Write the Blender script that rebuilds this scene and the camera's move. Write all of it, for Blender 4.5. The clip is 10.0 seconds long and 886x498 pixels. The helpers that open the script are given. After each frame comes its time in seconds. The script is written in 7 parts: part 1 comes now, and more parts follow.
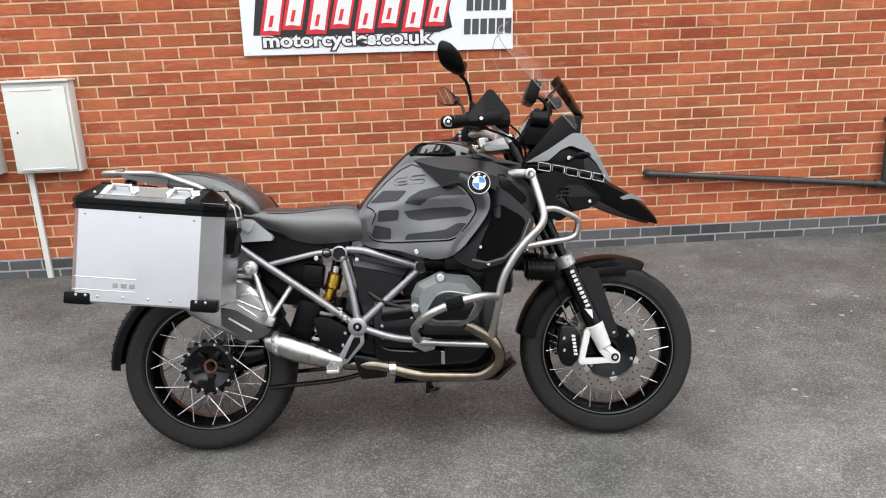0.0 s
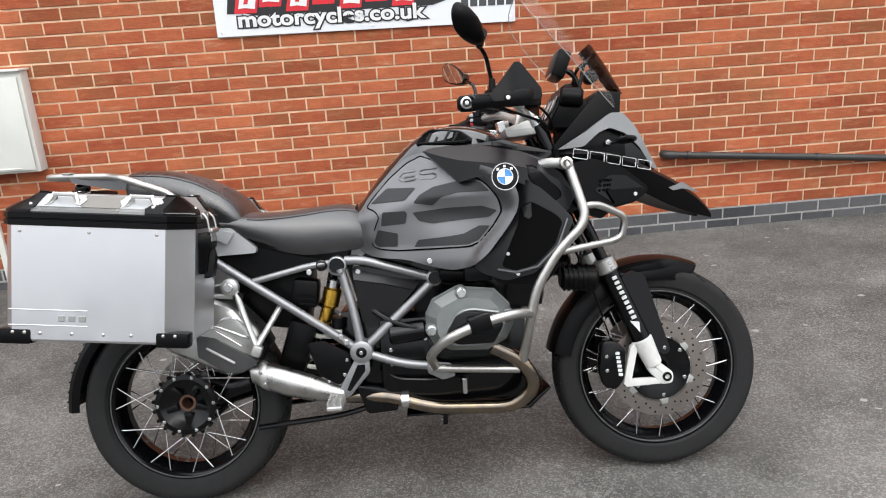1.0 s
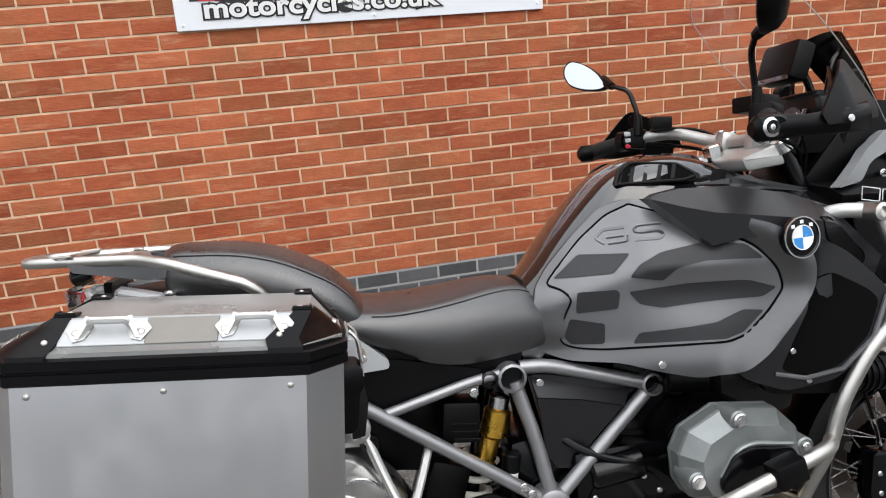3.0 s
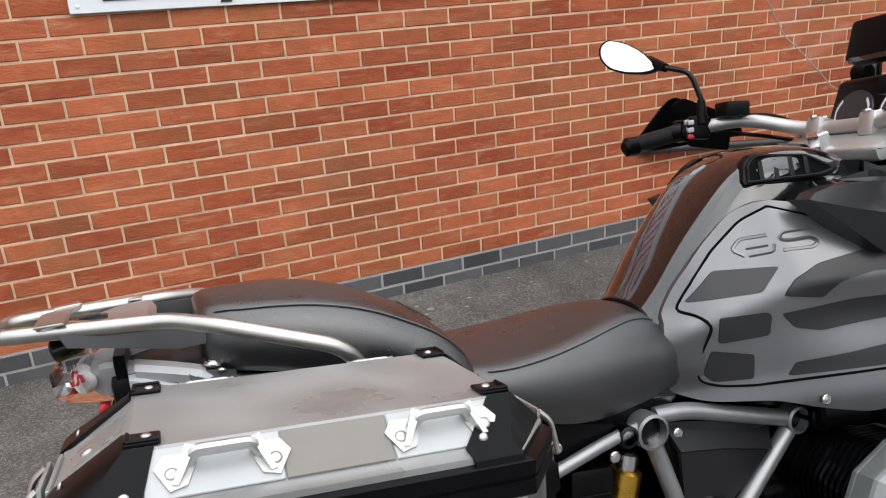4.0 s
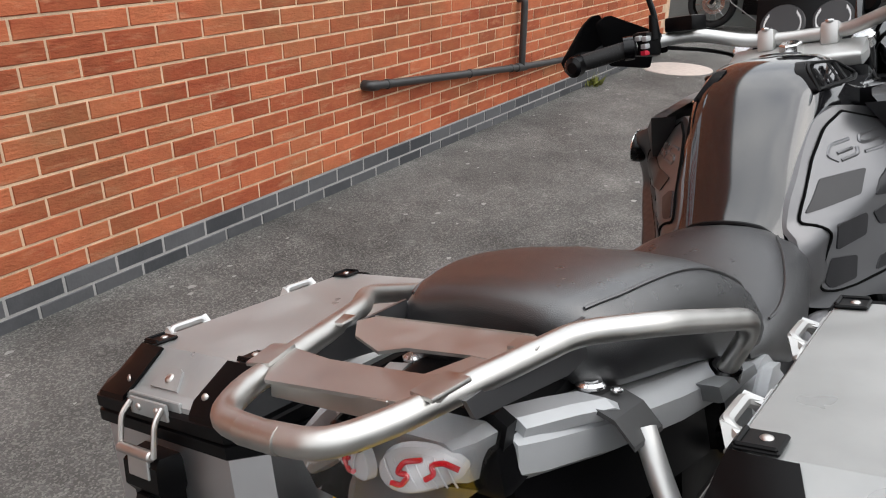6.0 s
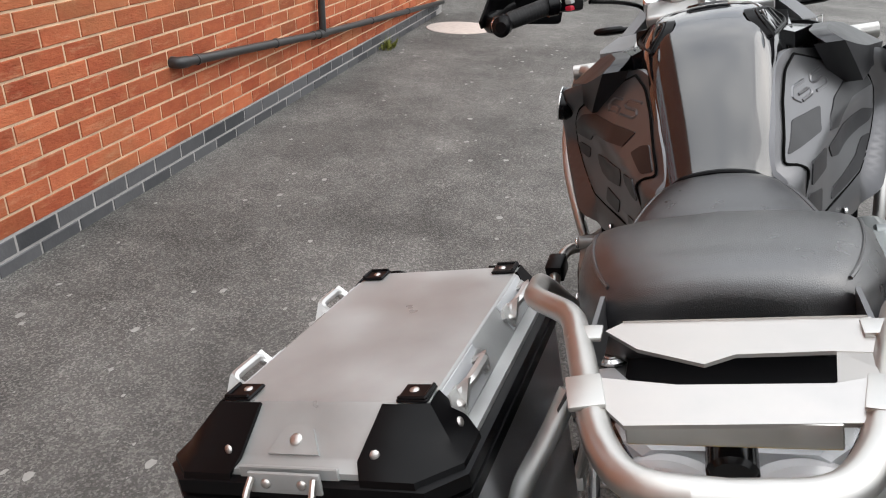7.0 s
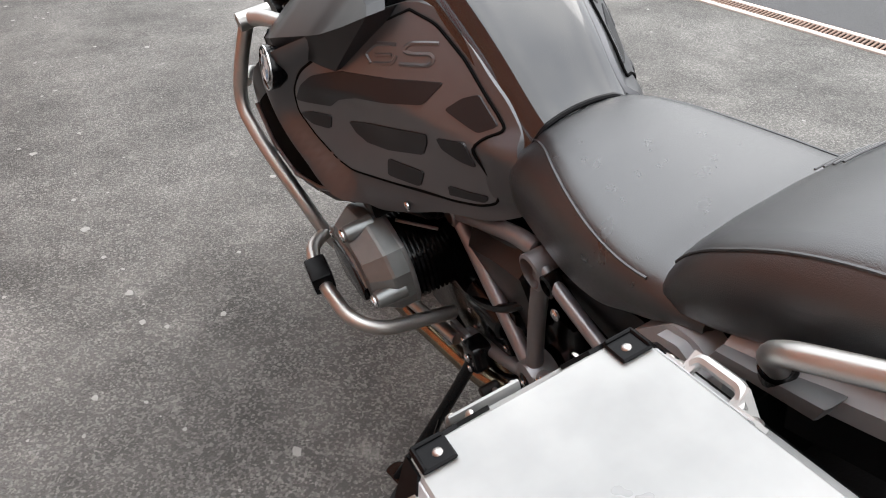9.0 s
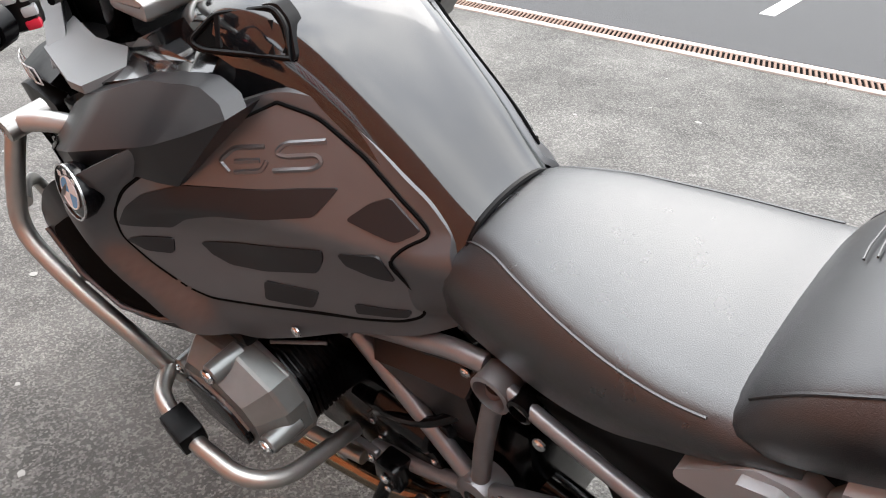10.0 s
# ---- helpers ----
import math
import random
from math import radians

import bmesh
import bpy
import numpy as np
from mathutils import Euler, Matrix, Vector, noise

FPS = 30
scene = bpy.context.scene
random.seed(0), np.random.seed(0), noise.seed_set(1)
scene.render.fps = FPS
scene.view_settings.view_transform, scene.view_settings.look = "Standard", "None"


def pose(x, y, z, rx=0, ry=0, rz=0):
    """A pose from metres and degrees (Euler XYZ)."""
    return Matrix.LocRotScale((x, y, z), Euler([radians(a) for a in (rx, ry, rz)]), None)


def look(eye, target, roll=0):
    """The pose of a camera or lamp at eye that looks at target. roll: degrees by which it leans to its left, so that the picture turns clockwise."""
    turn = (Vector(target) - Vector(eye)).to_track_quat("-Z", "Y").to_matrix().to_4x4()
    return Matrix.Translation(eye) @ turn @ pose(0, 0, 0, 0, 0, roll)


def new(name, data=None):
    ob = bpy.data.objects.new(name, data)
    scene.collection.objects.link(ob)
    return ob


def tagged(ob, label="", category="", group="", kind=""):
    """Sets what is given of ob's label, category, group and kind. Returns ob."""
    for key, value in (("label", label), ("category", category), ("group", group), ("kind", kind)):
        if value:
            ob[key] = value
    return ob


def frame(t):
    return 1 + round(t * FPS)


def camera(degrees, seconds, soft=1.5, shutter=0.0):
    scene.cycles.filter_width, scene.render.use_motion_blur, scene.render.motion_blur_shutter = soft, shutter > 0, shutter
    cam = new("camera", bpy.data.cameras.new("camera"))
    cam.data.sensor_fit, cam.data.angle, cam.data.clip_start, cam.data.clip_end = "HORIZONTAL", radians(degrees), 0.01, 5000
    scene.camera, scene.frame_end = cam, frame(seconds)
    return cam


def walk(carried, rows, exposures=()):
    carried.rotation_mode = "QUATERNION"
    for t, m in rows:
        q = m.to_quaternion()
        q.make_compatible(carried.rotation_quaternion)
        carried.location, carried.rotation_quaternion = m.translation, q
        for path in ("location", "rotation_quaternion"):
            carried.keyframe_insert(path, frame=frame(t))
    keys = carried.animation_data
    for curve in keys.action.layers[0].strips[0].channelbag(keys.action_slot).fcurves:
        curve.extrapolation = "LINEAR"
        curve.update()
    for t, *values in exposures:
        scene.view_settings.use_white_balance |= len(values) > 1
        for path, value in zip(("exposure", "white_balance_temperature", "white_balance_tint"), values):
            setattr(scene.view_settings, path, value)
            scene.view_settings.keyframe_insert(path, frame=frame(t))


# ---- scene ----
cam = camera(60.8, 10.0, soft=1.1)
PATH = [
    (0, (0.746, -2.713, 1.509), (0.853, -0.793, 0.961), -2.2),
    (0.5, (0.775, -2.481, 1.482), (0.892, -0.567, 0.913), -3.0),
    (1, (0.683, -2.254, 1.458), (0.821, -0.348, 0.868), -3.8),
    (1.5, (0.524, -2.032, 1.478), (0.705, -0.133, 0.876), -4.0),
    (2, (0.445, -1.75, 1.459), (0.686, 0.14, 0.852), -4.0),
    (2.5, (0.336, -1.506, 1.449), (0.653, 0.372, 0.837), -4.1),
    (3, (0.107, -1.324, 1.466), (0.525, 0.531, 0.844), -4.1),
    (3.2, (0.03, -1.258, 1.467), (0.5, 0.584, 0.844), -4.1),
    (4.3, (-0.271, -0.726, 1.419), (0.602, 0.938, 0.735), -3.3),
    (4.5, (-0.354, -0.663, 1.414), (0.599, 0.949, 0.711), -2.8),
    (5, (-0.511, -0.499, 1.411), (0.652, 0.945, 0.663), -1.6),
    (5.5, (-0.564, -0.266, 1.376), (0.803, 0.966, 0.593), -0.3),
    (6, (-0.636, -0.1, 1.356), (0.9, 0.889, 0.541), 0.6),
    (6.2, (-0.685, -0.032, 1.356), (0.905, 0.855, 0.528), 0.8),
    (7.3, (-0.679, 0.414, 1.308), (1.083, 0.659, 0.394), 1.0),
    (7.5, (-0.656, 0.489, 1.3), (1.106, 0.609, 0.361), 0.9),
    (8, (-0.575, 0.689, 1.302), (1.149, 0.48, 0.31), 0.6),
    (8.5, (-0.395, 0.768, 1.271), (1.235, 0.246, 0.237), 0.0),
    (9, (-0.188, 0.785, 1.276), (1.299, -0.035, 0.219), -0.2),
    (9.5, (-0.006, 0.813, 1.285), (1.289, -0.264, 0.206), -0.5),
    (10, (0.145, 0.796, 1.302), (1.231, -0.511, 0.247), -0.2),
]
walk(cam, [(t, look(eye, target, roll)) for t, eye, target, roll in PATH], [(0.0, 0.54), (2.0, 0.52), (2.5, 0.45), (4.5, 0.27), (6.0, 0.32), (7.5, 0.50), (8.0, 0.54), (9.0, 0.86), (10.0, 1.2)])

# ---- light ----
world = bpy.data.worlds.new("overcast_sky")
scene.world = world
world.use_nodes = True
wn, wl = world.node_tree.nodes, world.node_tree.links
wn.clear()
SUN_ELEV, SUN_TURN = radians(50), radians(170)
sky = wn.new("ShaderNodeTexSky")
sky.sky_type, sky.sun_disc = "NISHITA", False
sky.sun_elevation, sky.sun_rotation = SUN_ELEV, SUN_TURN
sky.air_density, sky.dust_density = 1.0, 2.0
wco = wn.new("ShaderNodeTexCoord")
cloud = wn.new("ShaderNodeTexNoise")
cloud.inputs["Scale"].default_value, cloud.inputs["Detail"].default_value = 2.2, 5.0
cramp = wn.new("ShaderNodeValToRGB")
cramp.color_ramp.elements[0].position, cramp.color_ramp.elements[0].color = 0.3, (6.2, 6.5, 7.0, 1)
cramp.color_ramp.elements[1].position, cramp.color_ramp.elements[1].color = 0.72, (11.5, 11.5, 11.3, 1)
wmix = wn.new("ShaderNodeMix")
wmix.data_type = "RGBA"
wmix.inputs[0].default_value = 0.86
wbg = wn.new("ShaderNodeBackground")
wbg.inputs["Strength"].default_value = 0.15
wout = wn.new("ShaderNodeOutputWorld")
# an overcast sky is brightest overhead
wsep = wn.new("ShaderNodeSeparateXYZ")
wgrad = wn.new("ShaderNodeMapRange")
wgrad.inputs["To Min"].default_value, wgrad.inputs["To Max"].default_value = 0.375, 2.0
wmul = wn.new("ShaderNodeMix")
wmul.data_type, wmul.blend_type = "RGBA", "MULTIPLY"
wmul.inputs[0].default_value = 1.0
wl.new(wco.outputs["Generated"], wsep.inputs["Vector"])
wl.new(wsep.outputs["Z"], wgrad.inputs["Value"])
wl.new(wgrad.outputs["Result"], wmul.inputs[7])
wl.new(wco.outputs["Generated"], cloud.inputs["Vector"])
wl.new(cloud.outputs["Fac"], cramp.inputs["Fac"])
wl.new(sky.outputs["Color"], wmix.inputs[6])
wl.new(cramp.outputs["Color"], wmix.inputs[7])
wl.new(wmix.outputs[2], wmul.inputs[6])
wl.new(wmul.outputs[2], wbg.inputs["Color"])
wl.new(wbg.outputs["Background"], wout.inputs["Surface"])

sun = new("sun", bpy.data.lights.new("sun", "SUN"))
sun.data.energy, sun.data.angle, sun.data.color = 0.6, radians(42), (1.0, 0.97, 0.93)
SUN_DIR = Vector((math.sin(SUN_TURN) * math.cos(SUN_ELEV), math.cos(SUN_TURN) * math.cos(SUN_ELEV), math.sin(SUN_ELEV)))
sun.rotation_euler = SUN_DIR.to_track_quat("Z", "Y").to_euler()


# ---- materials ----
def mat(name, color, rough=0.5, metal=0.0, vary=0.12, scale=30.0, bump=0.0, bscale=None, coat=0.0, rvary=0.1, spec=0.5, tint=None, stretch=None, island=False):
    """Principled surface with two scales of colour and roughness variation and a fine relief."""
    m = bpy.data.materials.new(name)
    m.use_nodes = True
    n, l = m.node_tree.nodes, m.node_tree.links
    p = n["Principled BSDF"]
    p.inputs["Metallic"].default_value = metal
    p.inputs["Specular IOR Level"].default_value = spec
    p.inputs["Coat Weight"].default_value = coat
    p.inputs["Coat Roughness"].default_value = 0.04
    geo = n.new("ShaderNodeNewGeometry")
    vec = geo.outputs["Position"]
    if stretch:
        mp = n.new("ShaderNodeMapping")
        mp.inputs["Scale"].default_value = stretch
        l.new(vec, mp.inputs["Vector"])
        vec = mp.outputs["Vector"]
    a, b = n.new("ShaderNodeTexNoise"), n.new("ShaderNodeTexNoise")
    a.inputs["Scale"].default_value, a.inputs["Detail"].default_value = scale * 0.12, 4.0
    b.inputs["Scale"].default_value, b.inputs["Detail"].default_value = scale, 4.0
    l.new(vec, a.inputs["Vector"]), l.new(vec, b.inputs["Vector"])
    add = n.new("ShaderNodeMath")
    add.operation = "ADD"
    l.new(a.outputs["Fac"], add.inputs[0]), l.new(b.outputs["Fac"], add.inputs[1])
    value = add.outputs[0]
    if island:
        oi = n.new("ShaderNodeObjectInfo")
        s1, s2, s3 = n.new("ShaderNodeMath"), n.new("ShaderNodeMath"), n.new("ShaderNodeMath")
        s1.operation, s2.operation, s3.operation = "ADD", "FRACT", "MULTIPLY_ADD"
        l.new(oi.outputs["Random"], s1.inputs[0]), l.new(geo.outputs["Random Per Island"], s1.inputs[1])
        l.new(s1.outputs[0], s2.inputs[0])
        l.new(s2.outputs[0], s3.inputs[0])
        s3.inputs[1].default_value = island
        l.new(value, s3.inputs[2])
        value = s3.outputs[0]
    ramp = n.new("ShaderNodeMapRange")
    top = 2.0 + (island or 0.0)
    ramp.inputs["From Min"].default_value, ramp.inputs["From Max"].default_value = 0.3 * top, 0.7 * top
    l.new(value, ramp.inputs["Value"])
    mix = n.new("ShaderNodeMix")
    mix.data_type = "RGBA"
    c2 = tint or tuple(min(1.0, c * (1 + vary)) for c in color)
    c1 = tuple(c * (1 - vary) for c in color)
    mix.inputs[6].default_value, mix.inputs[7].default_value = (*c1, 1), (*c2, 1)
    l.new(ramp.outputs["Result"], mix.inputs[0])
    l.new(mix.outputs[2], p.inputs["Base Color"])
    rr = n.new("ShaderNodeMapRange")
    rr.inputs["From Min"].default_value, rr.inputs["From Max"].default_value = 0.7, 1.3
    rr.inputs["To Min"].default_value, rr.inputs["To Max"].default_value = max(0.02, rough * (1 - rvary)), min(1, rough * (1 + rvary))
    l.new(add.outputs[0], rr.inputs["Value"])
    l.new(rr.outputs["Result"], p.inputs["Roughness"])
    if bump:
        c = n.new("ShaderNodeTexNoise")
        c.inputs["Scale"].default_value, c.inputs["Detail"].default_value = bscale or scale * 4, 3.0
        l.new(vec, c.inputs["Vector"])
        bu = n.new("ShaderNodeBump")
        bu.inputs["Strength"].default_value, bu.inputs["Distance"].default_value = 1.0, bump
        l.new(c.outputs["Fac"], bu.inputs["Height"])
        l.new(bu.outputs["Normal"], p.inputs["Normal"])
    return m


def asphalt_material():
    m = mat("asphalt", (0.093, 0.090, 0.085), 0.72, scale=6.0, vary=0.42, bump=0.006, bscale=170, spec=0.1)
    n, l = m.node_tree.nodes, m.node_tree.links
    p = n["Principled BSDF"]
    base = p.inputs["Base Color"].links[0].from_socket
    geo = n.new("ShaderNodeNewGeometry")
    # stone chips
    v = n.new("ShaderNodeTexVoronoi")
    v.inputs["Scale"].default_value = 170
    l.new(geo.outputs["Position"], v.inputs["Vector"])
    hsv = n.new("ShaderNodeSeparateColor")
    l.new(v.outputs["Color"], hsv.inputs["Color"])
    chip = n.new("ShaderNodeMapRange")
    chip.inputs["From Min"].default_value, chip.inputs["From Max"].default_value = 0.45, 1.0
    chip.inputs["To Max"].default_value = 0.55
    l.new(hsv.outputs["Red"], chip.inputs["Value"])
    m1 = n.new("ShaderNodeMix")
    m1.data_type = "RGBA"
    m1.inputs[7].default_value = (0.27, 0.26, 0.245, 1)
    l.new(chip.outputs["Result"], m1.inputs[0]), l.new(base, m1.inputs[6])
    # pale scuffs and dust
    s = n.new("ShaderNodeTexNoise")
    s.inputs["Scale"].default_value, s.inputs["Detail"].default_value, s.inputs["Roughness"].default_value = 9, 9, 0.75
    l.new(geo.outputs["Position"], s.inputs["Vector"])
    sr = n.new("ShaderNodeMapRange")
    sr.inputs["From Min"].default_value, sr.inputs["From Max"].default_value = 0.57, 0.74
    sr.inputs["To Max"].default_value = 0.5
    l.new(s.outputs["Fac"], sr.inputs["Value"])
    m2 = n.new("ShaderNodeMix")
    m2.data_type = "RGBA"
    m2.inputs[7].default_value = (0.33, 0.32, 0.30, 1)
    l.new(sr.outputs["Result"], m2.inputs[0]), l.new(m1.outputs[2], m2.inputs[6])
    # trodden flecks: short pale streaks, each of its own size
    mp, fl, fs, fk, fm = n.new("ShaderNodeMapping"), n.new("ShaderNodeTexVoronoi"), n.new("ShaderNodeSeparateColor"), n.new("ShaderNodeMath"), n.new("ShaderNodeMapRange")
    wob, wadd = n.new("ShaderNodeTexNoise"), n.new("ShaderNodeMix")
    wob.inputs["Scale"].default_value, wob.inputs["Detail"].default_value = 30, 5
    wadd.data_type = "RGBA"
    wadd.inputs[0].default_value = 0.05
    l.new(geo.outputs["Position"], wob.inputs["Vector"])
    l.new(geo.outputs["Position"], wadd.inputs[6]), l.new(wob.outputs["Color"], wadd.inputs[7])
    mp.inputs["Scale"].default_value, mp.inputs["Rotation"].default_value = (4.0, 8.5, 1.0), (0, 0, 0.7)
    l.new(wadd.outputs[2], mp.inputs["Vector"]), l.new(mp.outputs["Vector"], fl.inputs["Vector"])
    l.new(fl.outputs["Color"], fs.inputs["Color"])
    fk.operation = "MULTIPLY"
    fk.inputs[1].default_value = 0.13
    l.new(fs.outputs["Green"], fk.inputs[0])
    fm.inputs["To Min"].default_value, fm.inputs["To Max"].default_value = 0.75, 0.0
    l.new(fl.outputs["Distance"], fm.inputs["Value"]), l.new(fk.outputs[0], fm.inputs["From Max"])
    m3 = n.new("ShaderNodeMix")
    m3.data_type = "RGBA"
    m3.inputs[7].default_value = (0.36, 0.35, 0.33, 1)
    l.new(fm.outputs["Result"], m3.inputs[0]), l.new(m2.outputs[2], m3.inputs[6])
    # broad worn and damp-dark patches
    pt, pr, m4 = n.new("ShaderNodeTexNoise"), n.new("ShaderNodeMapRange"), n.new("ShaderNodeMix")
    pt.inputs["Scale"].default_value, pt.inputs["Detail"].default_value, pt.inputs["Roughness"].default_value = 1.3, 7, 0.62
    pr.inputs["From Min"].default_value, pr.inputs["From Max"].default_value = 0.36, 0.64
    pr.inputs["To Min"].default_value, pr.inputs["To Max"].default_value = 0.74, 1.26
    m4.data_type, m4.blend_type = "RGBA", "MULTIPLY"
    m4.inputs[0].default_value = 1.0
    l.new(geo.outputs["Position"], pt.inputs["Vector"]), l.new(pt.outputs["Fac"], pr.inputs["Value"])
    l.new(m3.outputs[2], m4.inputs[6]), l.new(pr.outputs["Result"], m4.inputs[7])
    l.new(m4.outputs[2], p.inputs["Base Color"])
    return m


def brick_material():
    m = mat("red_brick", (0.32, 0.064, 0.027), 0.88, scale=16, vary=0.22, tint=(0.50, 0.150, 0.068), bump=0.004, bscale=55, island=0.8, stretch=(1, 1, 2.5), spec=0.25)
    n, l = m.node_tree.nodes, m.node_tree.links
    p = n["Principled BSDF"]
    base = p.inputs["Base Color"].links[0].from_socket
    geo, nz, mp, rg, mx = n.new("ShaderNodeNewGeometry"), n.new("ShaderNodeTexNoise"), n.new("ShaderNodeMapping"), n.new("ShaderNodeMapRange"), n.new("ShaderNodeMix")
    # mortar smears and pale bloom
    mp.inputs["Scale"].default_value = (5, 5, 22)
    nz.inputs["Scale"].default_value, nz.inputs["Detail"].default_value, nz.inputs["Roughness"].default_value = 1.0, 8, 0.7
    rg.inputs["From Min"].default_value, rg.inputs["From Max"].default_value, rg.inputs["To Max"].default_value = 0.54, 0.78, 0.6
    mx.data_type = "RGBA"
    mx.inputs[7].default_value = (0.60, 0.34, 0.20, 1)
    l.new(geo.outputs["Position"], mp.inputs["Vector"]), l.new(mp.outputs["Vector"], nz.inputs["Vector"])
    l.new(nz.outputs["Fac"], rg.inputs["Value"]), l.new(rg.outputs["Result"], mx.inputs[0])
    l.new(base, mx.inputs[6])
    # olive-brown weathering that takes some bricks more than others
    st, sr, sm, s2 = n.new("ShaderNodeTexNoise"), n.new("ShaderNodeMapRange"), n.new("ShaderNodeMath"), n.new("ShaderNodeMix")
    st.inputs["Scale"].default_value, st.inputs["Detail"].default_value, st.inputs["Roughness"].default_value = 1.7, 7, 0.68
    l.new(geo.outputs["Position"], st.inputs["Vector"])
    sm.operation = "MULTIPLY_ADD"
    sm.inputs[1].default_value = 0.16
    l.new(geo.outputs["Random Per Island"], sm.inputs[0]), l.new(st.outputs["Fac"], sm.inputs[2])
    sr.inputs["From Min"].default_value, sr.inputs["From Max"].default_value, sr.inputs["To Max"].default_value = 0.56, 0.80, 0.62
    l.new(sm.outputs[0], sr.inputs["Value"])
    s2.data_type = "RGBA"
    s2.inputs[7].default_value = (0.22, 0.105, 0.045, 1)
    l.new(sr.outputs["Result"], s2.inputs[0]), l.new(mx.outputs[2], s2.inputs[6])
    l.new(s2.outputs[2], p.inputs["Base Color"])
    return m


ASPHALT = asphalt_material()
ASPHALT_DARK = mat("darker_asphalt", (0.045, 0.045, 0.047), 0.8, scale=30, vary=0.3, bump=0.005, bscale=170)
BRICK = brick_material()
BLUE_BRICK = mat("blue_engineering_brick", (0.055, 0.058, 0.064), 0.6, scale=20, vary=0.3, tint=(0.10, 0.10, 0.105), bump=0.001, bscale=90, island=1.2)
MORTAR = mat("mortar", (0.62, 0.44, 0.295), 0.95, scale=14, vary=0.32, bump=0.002, bscale=200)
MORTAR_GREY = mat("grey_mortar", (0.33, 0.32, 0.31), 0.95, scale=25, vary=0.2, bump=0.002, bscale=200)
STEEL = mat("brushed_stainless_tube", (0.48, 0.47, 0.45), 0.38, 1.0, scale=60, vary=0.08, rvary=0.25)
RACK_STEEL = mat("dull_brushed_steel_sheet", (0.50, 0.48, 0.46), 0.42, 1.0, scale=40, vary=0.08, rvary=0.2)
ALU = mat("brushed_aluminium", (0.68, 0.68, 0.70), 0.36, 1.0, scale=9, vary=0.03, rvary=0.2, stretch=(1.6, 1, 1))
ALU_LID = mat("dull_aluminium_sheet", (0.31, 0.315, 0.31), 0.40, 0.35, scale=10, vary=0.34, rvary=0.4)
ALU_CAST = mat("bare_cast_aluminium", (0.47, 0.47, 0.46), 0.42, 0.8, scale=40, vary=0.08)
BOLT = mat("polished_bolt_steel", (0.65, 0.65, 0.65), 0.22, 1.0, vary=0.1)
BLACK = mat("matt_black_plastic", (0.0022, 0.0022, 0.0026), 0.34, scale=60, vary=0.2, spec=0.12)
BLACK_SATIN = mat("satin_black_metal", (0.0015, 0.0015, 0.002), 0.18, scale=40, vary=0.25, spec=0.3)
GLOSS = mat("black_metallic_lacquer", (0.006, 0.006, 0.007), 0.06, 0.0, scale=15, vary=0.1, coat=1.0, spec=0.5)
TANK_GREY = mat("matt_dark_grey_lacquer", (0.125, 0.125, 0.130), 0.32, 0.8, scale=25, vary=0.06)
TANK_LIGHT = mat("satin_mid_grey_film", (0.155, 0.156, 0.162), 0.31, 0.7, scale=25, vary=0.06)
DECAL = mat("dark_grey_decal", (0.014, 0.014, 0.016), 0.36, 0.2, scale=25, vary=0.06)
COVER_GREY = mat("satin_black_panel_paint", (0.009, 0.009, 0.0105), 0.32, 0.0, scale=30, vary=0.08, spec=0.42)
MASK_GREY = mat("satin_silver_grey_plastic", (0.17, 0.175, 0.18), 0.5, 0.1, scale=30, vary=0.06)
SILVER = mat("silver_painted_plastic", (0.37, 0.38, 0.39), 0.4, 0.2, scale=30, vary=0.06)
FRAME = mat("grey_metallic_frame_paint", (0.26, 0.26, 0.27), 0.36, 0.7, scale=50, vary=0.1)
SILENCER = mat("satin_stainless_silencer", (0.44, 0.435, 0.42), 0.34, 1.0, scale=25, vary=0.2, rvary=0.3)
HEAD = mat("dark_magnesium_paint", (0.20, 0.213, 0.212), 0.32, 0.6, scale=40, vary=0.12)
VINYL = mat("black_seat_vinyl", (0.010, 0.010, 0.0115), 0.30, scale=40, vary=0.1, bump=0.0004, bscale=900, spec=0.85)
VINYL.node_tree.nodes["Principled BSDF"].inputs["IOR"].default_value = 1.58
VINYL.node_tree.nodes["Principled BSDF"].inputs["Coat Weight"].default_value = 0.20
VINYL.node_tree.nodes["Principled BSDF"].inputs["Coat Roughness"].default_value = 0.42
GLOSS.node_tree.nodes["Principled BSDF"].inputs["Coat IOR"].default_value = 1.5
GLOSS.node_tree.nodes["Principled BSDF"].inputs["Coat Roughness"].default_value = 0.11
RUBBER = mat("tyre_rubber", (0.0145, 0.0145, 0.015), 0.66, scale=30, vary=0.3, bump=0.0006, bscale=300, spec=0.2)
GRIP = mat("grip_rubber", (0.010, 0.010, 0.0105), 0.6, scale=50, vary=0.2, bump=0.0008, bscale=350, spec=0.35)
GOLD = mat("gold_anodised", (0.72, 0.43, 0.07), 0.28, 1.0, vary=0.1)
WHITE_CAST = mat("white_painted_casting", (0.58, 0.58, 0.56), 0.45, scale=50, vary=0.1)
SPRING = mat("off_white_spring", (0.66, 0.64, 0.58), 0.4, vary=0.08)
SHIELD_GREY = mat("dull_dark_grey_shield", (0.045, 0.045, 0.046), 0.45, 0.2, scale=40, vary=0.15)
HEAT = mat("heat_tinted_steel", (0.17, 0.165, 0.18), 0.16, 1.0, scale=22, vary=0.3, tint=(0.34, 0.26, 0.16))
DISC = mat("brake_disc_steel", (0.27, 0.24, 0.22), 0.38, 1.0, scale=30, vary=0.12)
